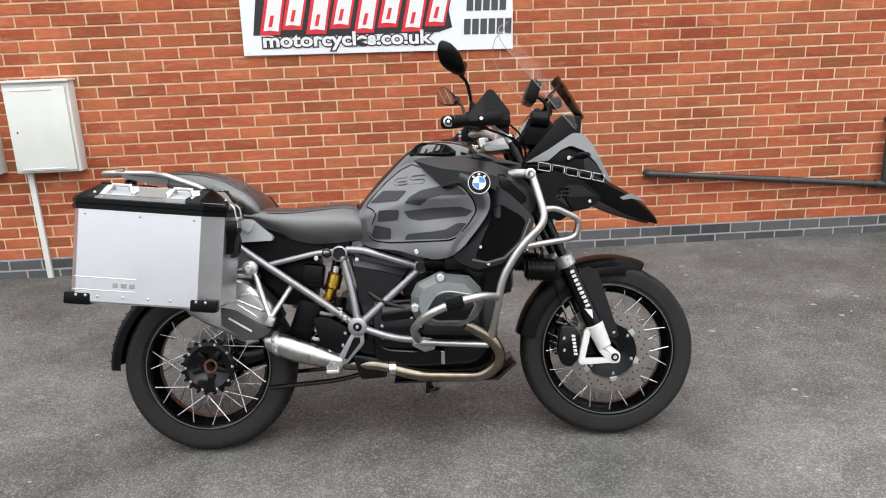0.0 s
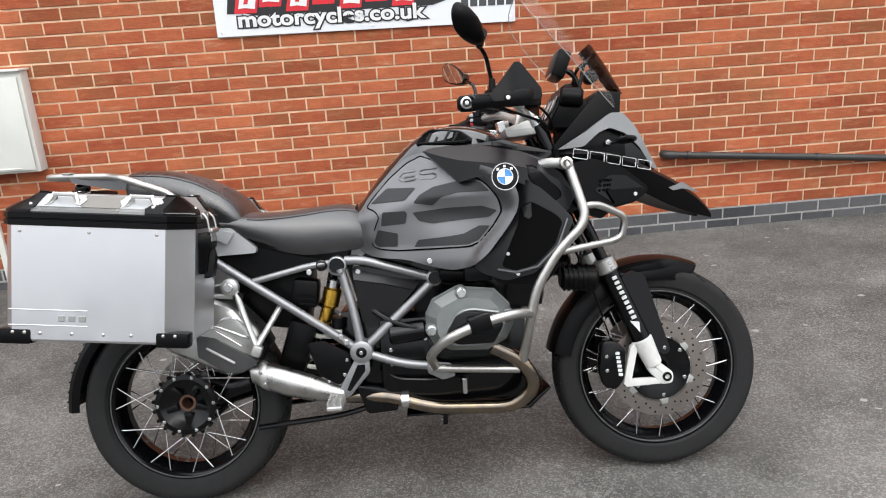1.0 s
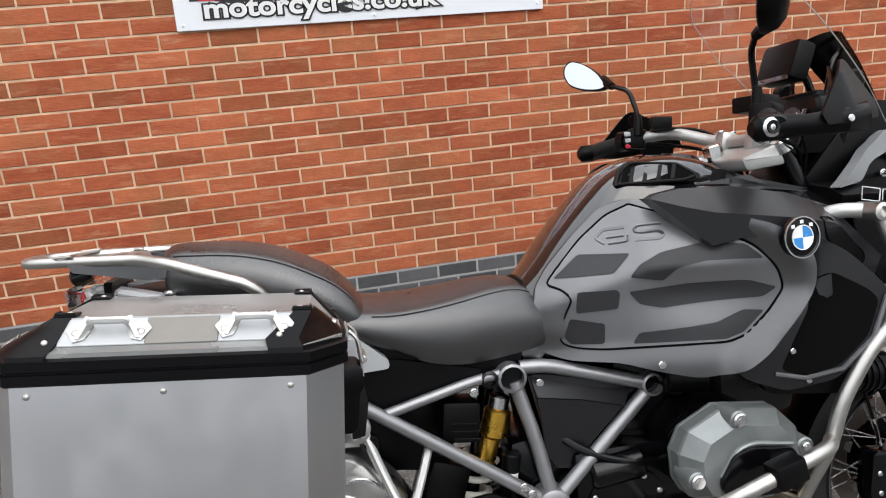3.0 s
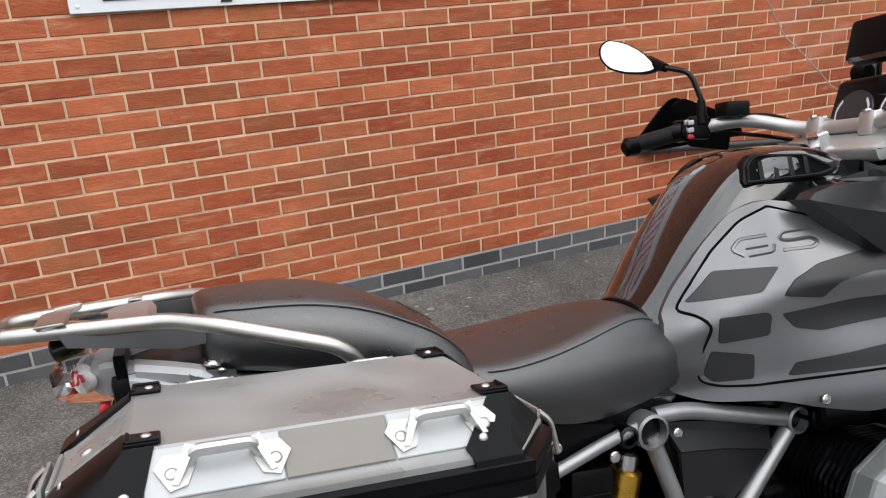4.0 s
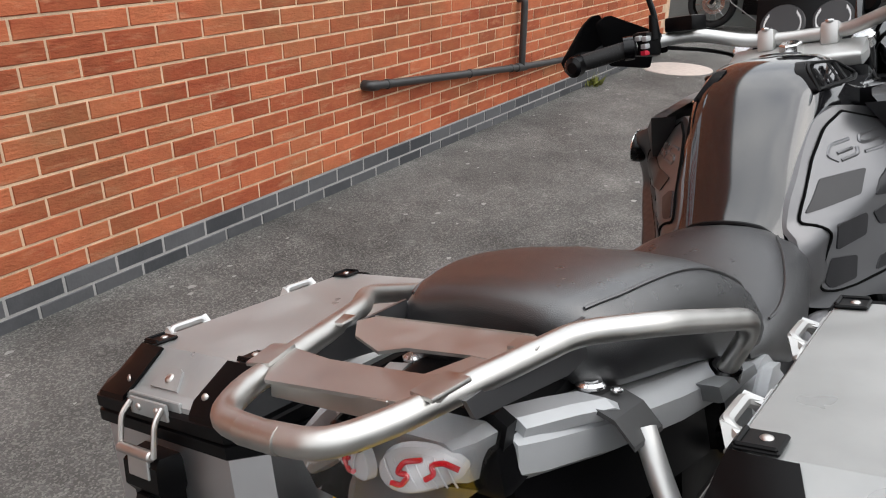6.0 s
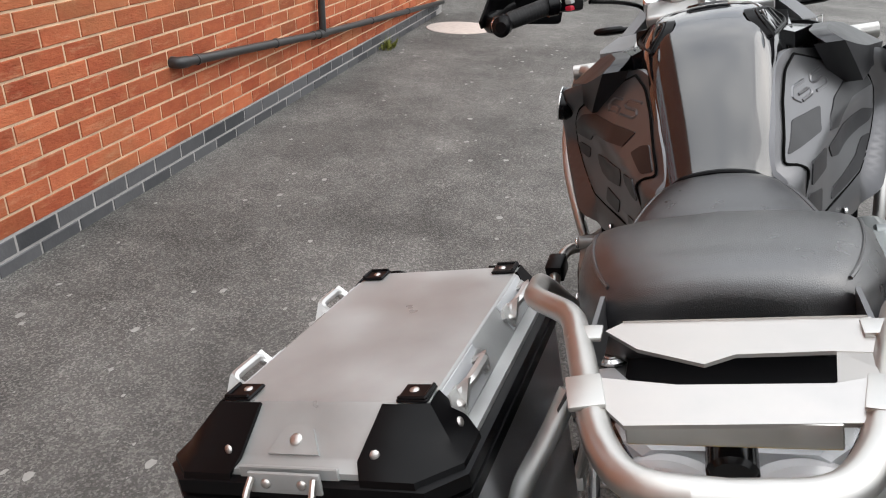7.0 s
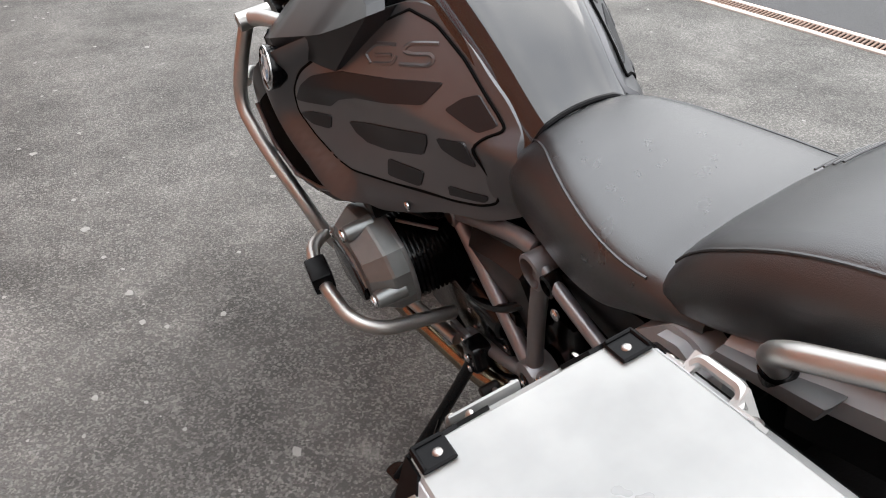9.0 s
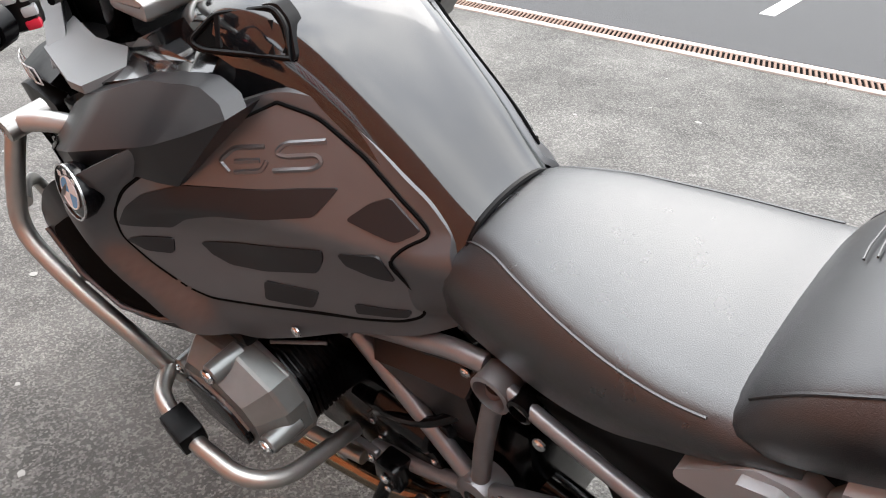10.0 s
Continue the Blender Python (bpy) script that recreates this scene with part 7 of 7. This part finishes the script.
    part("duct_lip", panel([(1.335, 0.905), (1.455, 0.905), (1.45, 0.892), (1.415, 0.868), (1.362, 0.862)], duct_y, s, 0.012, 0.02, 0.008, lift=0.010), BLACK, du)
    for r in range(3):
        for k in range(3):
            # black studs on the closed duct, coloured as shaded grille holes
            part("grille_hole", cyl(bmesh.new(), (1.315 + k * 0.014 + r * 0.003, s * 0.246, 0.905 + r * 0.014), (1.315 + k * 0.014 + r * 0.003, s * 0.250, 0.905 + r * 0.014), 0.0045, n=6), HOLLOW_SHADE, du)
    bolt(du, BOLT_S, (1.427, s * (duct_y(1.427, 0.885) + 0.011), 0.887), s)
part("headlight", prism(bmesh.new(), [(1.33, 1.10), (1.43, 1.10), (1.50, 1.0), (1.49, 0.96), (1.33, 0.98)], -0.12, 0.12, bev=0.012), BLACK_SATIN, bike, "dark twin headlight")
part("headlight_lens", prism(bmesh.new(), [(1.44, 1.09), (1.448, 1.092), (1.508, 0.995), (1.50, 0.99)], -0.11, 0.11, bev=0.002), DISPLAY, bike)
part("inner_fairing", prism(bmesh.new(), [(1.19, 1.03), (1.36, 1.21), (1.43, 1.20), (1.42, 1.09), (1.33, 1.02), (1.25, 0.97)], -0.115, 0.115, bev=0.008), BLACK, bike)


# ---- panniers ----
RIVET = dome(0.0048, 0.0026, RACK_STEEL, "rivet")


def side_case(side, origin, pitch, toe, inner, outer, back, reach, label):
    """A case with its lid's flat top at z = 0, x forward, y outward times side."""
    t = thing("pannier_case", BIKE @ Matrix.Translation(origin) @ pose(0, 0, 0, 0, pitch, toe), label, "pannier", "motorcycle panniers")
    U0, U1, FLOOR = back, 0.205, -0.377
    ff, fr_, fh = 0.156, back + reach, 0.107

    def plan(grow, z, cham=1.0):
        a, o, i = 0.035 * cham, outer + grow, inner + grow
        pts = [(U1 + grow - 0.055, o), (U1 + grow, o - 0.07), (U1 + grow, -i + 0.03), (U1 + grow - 0.03, -i), (U0 - grow + 0.03, -i), (U0 - grow, -i + 0.03), (U0 - grow, o - 0.026), (U0 - grow + 0.024, o)]
        return [Vector((x, side * y, z)) for x, y in pts]

    body = part("body", loft(bmesh.new(), [plan(-0.004, FLOOR), plan(0.0, FLOOR + 0.006), plan(0.0, -0.068)]), ALU, t, "brushed aluminium case body", sharp=20)
    part("lid_band", loft(bmesh.new(), [plan(0.004, -0.080), plan(0.006, -0.078), plan(0.006, -0.065), plan(0.003, -0.0635), plan(0.003, -0.0615), plan(0.006, -0.060), plan(0.006, -0.047), plan(0.0, -0.044)]), BLACK, t, "black lid band", sharp=20)
    skirt = plan(-0.002, -0.047)
    rim = plan(-0.013, -0.033)
    flat = [Vector((x, side * y, 0)) for x, y in ((ff, fh), (ff + 0.004, fh - 0.022), (ff + 0.004, -fh + 0.02), (ff, -fh), (fr_, -fh), (fr_ - 0.002, -fh + 0.02), (fr_ - 0.002, fh - 0.022), (fr_, fh))]
    mid = [r.lerp(f, 0.97) + Vector((0, 0, 0.0005)) for r, f in zip(rim, flat)]
    lid = part("lid", loft(bmesh.new(), [skirt, [p + Vector((0, 0, 0.009)) for p in skirt], rim, [r.lerp(f, 0.06) for r, f in zip(rim, flat)], mid, [p * 0.985 + Vector((0, 0, 0.0012)) for p in flat]]), ALU_LID, t, "dull aluminium lid with a low chamfer", sharp=20)

    # black corner caps over the four lid corners
    for pair in ((0, 1), (2, 3), (4, 5), (6, 7)):
        b = bmesh.new()
        lo = [rim[pair[0]], rim[pair[1]]]
        prev, nxt = rim[pair[0] - 1], rim[(pair[1] + 1) % 8]
        e0, e1 = (prev - lo[0]).normalized() * 0.045, (nxt - lo[1]).normalized() * 0.045
        hi = [flat[pair[0]], flat[pair[1]]]
        g0, g1 = (flat[pair[0] - 1] - hi[0]).normalized() * 0.024, (flat[(pair[1] + 1) % 8] - hi[1]).normalized() * 0.024
        low_ring = [lo[0] + e0, lo[0], lo[1], lo[1] + e1]
        top_ring = [hi[0] + g0, hi[0], hi[1], hi[1] + g1]
        cen = Vector((0, 0, -0.2))
        push = lambda p, k: p + (p - cen).normalized() * k
        out_ = lambda p, k, z: Vector((p.x * (1 + k / abs(U0)), p.y * (1 + k / outer), z))
        rows = [[b.verts.new(out_(p, 0.020, -0.054)) for p in low_ring], [b.verts.new(out_(p, 0.017, -0.040)) for p in low_ring], [b.verts.new(push(p, 0.006)) for p in low_ring], [b.verts.new(push(p.lerp(q, 0.5), 0.005)) for p, q in zip(low_ring, top_ring)], [b.verts.new(push(q, 0.004)) for q in top_ring]]
        for r0, r1 in zip(rows, rows[1:]):
            for k in range(3):
                b.faces.new((r0[k], r0[k + 1], r1[k + 1], r1[k]))
        bmesh.ops.recalc_face_normals(b, faces=b.faces)
        bmesh.ops.solidify(b, geom=b.faces[:], thickness=0.004)
        cap_ = part("corner_cap", b, BLACK, lid, "black plastic lid corner")
        c = (hi[0] + hi[1]) / 2
        inw = Vector((-math.copysign(0.013, c.x), -math.copysign(0.006, c.y), 0.0))
        lug = bmesh.new()
        box(lug, c + inw + Vector((0, 0, 0.004)), (0.030, 0.030, 0.004), bev=0.0015, seg=1)
        for dx, dy, sx, sy in ((math.copysign(0.0125, c.x), 0, 0.004, 0.028), (0, math.copysign(0.0125, c.y), 0.028, 0.004)):
            box(lug, c + inw + Vector((dx, dy, 0.0065)), (sx, sy, 0.004), bev=0.0015, seg=1)
        part("corner_lug", lug, BLACK, cap_)
        mesh_ob("rivet", RIVET, lid, Matrix.Translation(c + inw + Vector((-math.copysign(0.003, c.x), -math.copysign(0.003, c.y), 0.0055))))
        for p0, p1 in ((low_ring[0], low_ring[1]), (low_ring[3], low_ring[2])):
            p = p0.lerp(p1, 0.35).lerp(top_ring[0] if p0 is low_ring[0] else top_ring[3], 0.12)
            q = p - cen
            mesh_ob("rivet", RIVET, lid, Matrix.Translation(push(p, 0.006)) @ Vector((q.x * (1 if abs(q.x) > 0.22 else 0), q.y * (0 if abs(q.x) > 0.235 else 1), 0.05)).to_track_quat("Z", "Y").to_matrix().to_4x4())

    # cast loop handles lying in both long chamfers
    for sy, edge_ in ((1, outer - 0.013), (-1, inner - 0.013)):
        slope = math.degrees(math.atan2(0.033, edge_ - fh))
        run = Vector((0, edge_ - fh, -0.033))
        nor = Vector((0, 0.033, edge_ - fh)).normalized()

        def on(u, f, h):
            q = run * f + nor * h
            return Vector((u, side * sy * (fh + q.y), q.z))

        for u0, u1, p0, p1 in ((-0.152, -0.080, -0.180, -0.068), (0.044, 0.114, 0.030, 0.134)):
            h = part("tie_handle", tube([on(u0 + 0.006, 0.42, 0.004), on(u0 + 0.013, 0.36, 0.017), on(u1 - 0.013, 0.36, 0.017), on(u1 - 0.006, 0.42, 0.004)], 0.0056, 8, 0.006), ALU_CAST, lid, "cast aluminium tie-down handle")
            for u, k in ((u0, -1), (u1, 1)):
                # kite-shaped foot with a fin that rises to the bar
                for shape, hgt in (([(-0.012, 0.52), (-0.008, 0.24), (0.012, 0.22), (0.020, 0.46), (0.008, 0.88), (-0.006, 0.80)], 0.0045), ([(-0.014, 0.30), (-0.006, 0.24), (0.006, 0.78), (0.001, 0.80)], 0.0)):
                    b = bmesh.new()
                    top = [on(u + k * a_, f, hgt or (0.020 if i_ < 2 else 0.006)) for i_, (a_, f) in enumerate(shape)]
                    vt_ = [b.verts.new(q) for q in top]
                    vb_ = [b.verts.new(on(u + k * a_, f, -0.001)) for a_, f in shape]
                    b.faces.new(vt_), b.faces.new(vb_[::-1])
                    for q in range(len(shape)):
                        b.faces.new((vt_[q], vt_[q - 1], vb_[q - 1], vb_[q]))
                    bmesh.ops.recalc_face_normals(b, faces=b.faces)
                    part("handle_foot" if hgt else "handle_fin", b, ALU_CAST, h)
                mesh_ob("rivet", RIVET, h, Matrix.Translation(on(u + k * 0.006, 0.58, 0.0042)) @ pose(0, 0, 0, -side * sy * (90 - slope), 0, 0) @ Matrix.Diagonal((1.25, 1.25, 1, 1)))
            part("chamfer_plate", box(bmesh.new(), on((p0 + p1) / 2, 0.5, 0.0008), (p1 - p0, run.length * 0.92, 0.002), rot=(-side * sy * slope, 0, 0), bev=0.0008, seg=1), SILVER, h)
        if sy > 0:
            part("lid_pad", box(bmesh.new(), on(-0.019, 0.5, 0.0008), (0.096, run.length * 0.92, 0.0022), rot=(-side * slope, 0, 0), bev=0.0008, seg=1), PAD, lid, "grey pad between the handles")

    # black bottom corners with rivets
    for u, fx in ((U1 - 0.035, 1), (U0 + 0.03, -1)):
        b = bmesh.new()
        box(b, (u, side * (outer - 0.018), FLOOR + 0.012), (0.085, 0.044, 0.04), bev=0.008)
        cc = part("foot_corner", b, BLACK, body, "black plastic bottom corner")
        for k in (-0.012, 0.018):
            mesh_ob("rivet", RIVET, cc, Matrix.Translation((u - fx * 0.01 + k, side * (outer + 0.004), FLOOR + 0.024)) @ pose(0, 0, 0, -90 * side, 0, 0))
    for u in (-0.185, -0.105, -0.025, 0.045):
        mesh_ob("rivet", RIVET, body, Matrix.Translation((u + 0.02, side * outer, FLOOR + 0.022)) @ pose(0, 0, 0, -90 * side, 0, 0))
    for u in (-0.215, -0.042, 0.128):
        mesh_ob("rivet", RIVET, body, Matrix.Translation((u, side * outer, -0.094)) @ pose(0, 0, 0, -90 * side, 0, 0))
    # pressed emblem panel as plain bars
    part("emblem_line", box(bmesh.new(), (-0.145, side * outer, FLOOR + 0.082), (0.20, 0.003, 0.003), bev=0.001, seg=1), ALU, body)
    part("emblem_line", box(bmesh.new(), (-0.145, side * outer, FLOOR + 0.042), (0.20, 0.003, 0.003), bev=0.001, seg=1), ALU, body)
    for k in range(3):
        part("emblem_bar", box(bmesh.new(), (-0.110 + k * 0.026, side * outer, FLOOR + 0.061), (0.018, 0.004, 0.016), bev=0.0015, seg=1), ALU_LID, body)
    # latches fore and aft
    for u, fx in ((U1, 1), (U0, -1)):
        y = side * (outer - 0.135 if fx < 0 else outer - 0.13)
        la = part("latch", loft(bmesh.new(), [[Vector((u + fx * dx, y + k * w, z)) for dx, k in ((0.0, -1), (dd, -0.86), (dd, 0.86), (0.0, 1))] for z, w, dd in ((-0.092, 0.034, 0.022), (-0.100, 0.038, 0.030), (-0.128, 0.038, 0.032), (-0.138, 0.032, 0.026), (-0.193, 0.030, 0.022), (-0.203, 0.026, 0.014))]), BLACK, t, "black latch with steel wire loop")
        part("latch_flap", loft(bmesh.new(), [[Vector((u + fx * dx, y + k * w, z)) for dx, k in ((0.014, -1), (dd, -0.8), (dd, 0.8), (0.014, 1))] for z, w, dd in ((-0.134, 0.012, 0.034), (-0.158, 0.017, 0.040), (-0.210, 0.022, 0.034), (-0.214, 0.020, 0.022))]), BLACK, la)
        part("latch_clip", box(bmesh.new(), (u + fx * 0.030, y, -0.100), (0.004, 0.040, 0.028), rot=(0, -6 * fx, 0), bev=0.001, seg=1), ALU_CAST, la)
        for k in (-1, 1):
            part("latch_arm", tube([(u + fx * 0.009, y + k * 0.031, -0.038), (u + fx * 0.022, y + k * 0.033, -0.050), (u + fx * 0.030, y + k * 0.033, -0.086)], 0.0032, 8, 0.008), RACK_STEEL, la)
        part("latch_roller", cyl(bmesh.new(), (u + fx * 0.031, y - 0.032, -0.084), (u + fx * 0.031, y + 0.032, -0.084), 0.0062, n=14, bev=0.002), RACK_STEEL, la)
        part("latch_plate", box(bmesh.new(), (u + fx * 0.0065, y, -0.044), (0.004, 0.072, 0.020), bev=0.0015), ALU_LID, la)
        for k in (-0.018, 0.018):
            mesh_ob("rivet", RIVET, la, Matrix.Translation((u + fx * 0.0085, y + k, -0.044)) @ pose(0, 0, 0, 0, 90 * fx, 0))
        if fx < 0:
            drop = Vector((-(reach - 0.013), 0, -0.033))
            up_n = Vector((-0.033, 0, reach - 0.013)).normalized()
            foot = Vector((u + reach, y, 0))
            b = bmesh.new()
            q0 = [foot + drop * f + Vector((0, dy_, 0)) for f, dy_ in ((0.93, -0.026), (0.93, 0.026), (0.48, 0.015), (0.42, 0.008), (0.42, -0.008), (0.48, -0.015))]
            va, vb = [b.verts.new(p + up_n * 0.003) for p in q0], [b.verts.new(p - up_n * 0.001) for p in q0]
            b.faces.new(va), b.faces.new(vb[::-1])
            for k in range(6):
                b.faces.new((va[k], va[k - 1], vb[k - 1], vb[k]))
            bmesh.ops.recalc_face_normals(b, faces=b.faces)
            lp = part("lock_plate", b, ALU_LID, lid, "bare lock plate with one rivet")
            mesh_ob("rivet", RIVET, lp, Matrix.Translation(foot + drop * 0.68 + up_n * 0.003) @ up_n.to_track_quat("Z", "Y").to_matrix().to_4x4() @ Matrix.Diagonal((1.3, 1.3, 1, 1)))
            part("rear_strip", box(bmesh.new(), (u + 0.002, y, -0.040), (0.004, 0.10, 0.014), bev=0.001, seg=1), ALU_LID, la)
    return t


side_case(-1, (0.0, -0.352, 0.982), 6.1, 0, 0.130, 0.160, -0.260, 0.068, "brushed aluminium pannier case with black lid corners")
side_case(1, (0.0, 0.350, 0.973), 6.1, 0, 0.138, 0.150, -0.245, 0.054, "brushed aluminium pannier case with black lid corners")


# ---- second motorcycle parked beyond the brick wall ----
RED_PAINT = mat("red_motorcycle_paint", (0.30, 0.012, 0.018), 0.2, scale=20, vary=0.1, coat=1.0)
pk = thing("parked_motorcycle", Matrix.Translation((9.85, 1.84, 0.0)) @ Matrix.Rotation(radians(90), 4, "Z"), "red and black motorcycle parked by a grey wall", "motorcycle")
for wx in (0.70, -0.70):
    wl_ = part("wheel", lathe(bmesh.new(), [(0.225, -0.03), (0.235, -0.045), (0.245, -0.03), (0.245, 0.03), (0.235, 0.045), (0.225, 0.03), (0.215, 0.0)], (0, 0, 0), 48, "y"), BLACK_SATIN, pk, "dark spoked wheel")
    wl_.matrix_local = Matrix.Translation((wx, 0, 0.311))
    part("tyre", tyre_mesh(0.31, 0.06, 0.24), RUBBER, wl_)
    part("hub", lathe(bmesh.new(), [(0.02, -0.05), (0.055, -0.045), (0.05, 0.0), (0.055, 0.045), (0.02, 0.05)], (0, 0, 0), 24, "y"), BOLT, wl_)
    part("brake_disc", lathe(bmesh.new(), [(0.09, -0.056), (0.145, -0.056), (0.145, -0.051), (0.09, -0.051)], (0, 0, 0), 36, "y"), BOLT, wl_)
    for k in range(14):
        a0 = 2 * math.pi * k / 14
        part("spoke", cyl(bmesh.new(), (math.cos(a0) * 0.05, 0, math.sin(a0) * 0.05), (math.cos(a0 + 0.3) * 0.222, 0, math.sin(a0 + 0.3) * 0.222), 0.004, n=6), BOLT, wl_)
for s in (-1, 1):
    part("fork_leg", tube([(0.70, s * 0.085, 0.311), (0.44, s * 0.085, 0.95)], 0.022, 12, 0), BLACK_SATIN, pk)
    part("swing_arm", tube([(-0.70, s * 0.085, 0.311), (-0.15, s * 0.07, 0.40)], 0.022, 12, 0), BLACK_SATIN, pk)
part("engine", box(bmesh.new(), (0.05, 0, 0.40), (0.50, 0.32, 0.38), bev=0.05), BLACK, pk, "black engine")
part("fairing", prism(bmesh.new(), [(0.42, 0.50), (0.60, 0.72), (0.52, 0.98), (0.20, 0.86), (0.10, 0.62)], -0.17, 0.17, bev=0.04, rad=0.05), RED_PAINT, pk, "glossy red fairing")
part("fuel_tank", loft(bmesh.new(), [[Vector((x, w * math.cos(j * math.pi / 8), 0.80 + h * math.sin(j * math.pi / 8))) for j in range(16)] for x, w, h in ((-0.18, 0.07, 0.06), (-0.10, 0.13, 0.12), (0.10, 0.17, 0.17), (0.30, 0.15, 0.15), (0.36, 0.08, 0.08))]), RED_PAINT, pk, "glossy red fuel tank")
part("seat", box(bmesh.new(), (-0.42, 0, 0.82), (0.52, 0.26, 0.10), rot=(0, 6, 0), bev=0.04), VINYL, pk, "black seat")
part("tail", prism(bmesh.new(), [(-0.20, 0.78), (-0.66, 0.84), (-0.80, 0.92), (-0.55, 0.72)], -0.10, 0.10, bev=0.02), RED_PAINT, pk)
part("front_mudguard", tube([(0.70 + 0.335 * math.cos(a), 0, 0.311 + 0.335 * math.sin(a)) for a in (radians(v) for v in (40, 60, 80, 100, 120, 140))], 0.02, 8, 0), RED_PAINT, pk)
part("handlebar", tube([(0.36, -0.36, 1.02), (0.42, -0.1, 0.99), (0.42, 0.1, 0.99), (0.36, 0.36, 1.02)], 0.014, 10, 0.05), BLACK_SATIN, pk)
part("side_stand", tube([(0.0, 0.10, 0.28), (-0.08, 0.24, 0.0)], 0.011, 8, 0), BLACK_SATIN, pk)


# ---- bricks ----
def brick_mesh(name, material, length, rnd):
    l, h, d = length - 0.010, COURSE - 0.0105, 0.02
    b = bmesh.new()
    c = 0.0025
    f = [(-l / 2 + c, 0, c), (l / 2 - c, 0, c), (l / 2 - c, 0, h - c), (-l / 2 + c, 0, h - c)]
    f = [(x + rnd.uniform(-0.001, 0.001), rnd.uniform(-0.0006, 0.0006), z + rnd.uniform(-0.0008, 0.0008)) for x, _, z in f]
    k = [(-l / 2, d, 0), (l / 2, d, 0), (l / 2, d, h), (-l / 2, d, h)]
    e = [(x, c, z) for x, _, z in k]
    vf, ve, vk = ([b.verts.new(p) for p in ring] for ring in (f, e, k))
    b.faces.new(vf)
    for a, o in ((vf, ve), (ve, vk)):
        for i in range(4):
            b.faces.new((a[i], o[i], o[(i + 1) % 4], a[(i + 1) % 4]))
    return finish(name, b, material, 20)


def lay_bricks():
    rnd = random.Random(3)
    red = [brick_mesh("brick", BRICK, PITCH, rnd) for _ in range(6)]
    blue = [brick_mesh("plinth_brick", BLUE_BRICK, PITCH, rnd) for _ in range(4)]
    rest = {0: ([], []), 1: ([], [])}
    top = int((WALL_TOP - BED0) / COURSE)
    for row in range(-2, top):
        z = BED0 + row * COURSE + 0.0
        shift = 0.145 + (PITCH / 2 if row % 2 else 0)
        i0, i1 = math.ceil((WALL_X0 + 0.12 - shift) / PITCH), math.floor((WALL_X1 - 0.12 - shift) / PITCH)
        for i in range(i0, i1):
            x = shift + (i + 0.5) * PITCH
            kinds, lower = (blue, 1) if row < 0 else (red, 0)
            me = rnd.choice(kinds)
            dy = rnd.uniform(-0.0012, 0.0012)
            near = (0.3 < x < 3.4 and 0 <= row < 16) if not lower else (0.0 < x < 6.0)
            if near and (lower or (0.5 < x < 3.3 and row < 20)):
                mesh_ob("plinth_brick" if lower else "brick", me, wall, Matrix.Translation((x, WALL_Y + dy - (0.001 if lower else 0), z)))
            else:
                vs, fs = rest[lower]
                o = len(vs)
                vs.extend((v.co.x + x, v.co.y + WALL_Y + dy - (0.001 if lower else 0), v.co.z + z) for v in me.vertices)
                fs.extend(tuple(o + k for k in p.vertices) for p in me.polygons)
    for lower, (vs, fs) in rest.items():
        name = "plinth_brickwork" if lower else "brickwork"
        me = bpy.data.meshes.new(name)
        me.from_pydata(vs, [], fs)
        me.materials.append(BLUE_BRICK if lower else BRICK)
        tagged(mesh_ob(name, me, wall), kind="stuff")


lay_bricks()
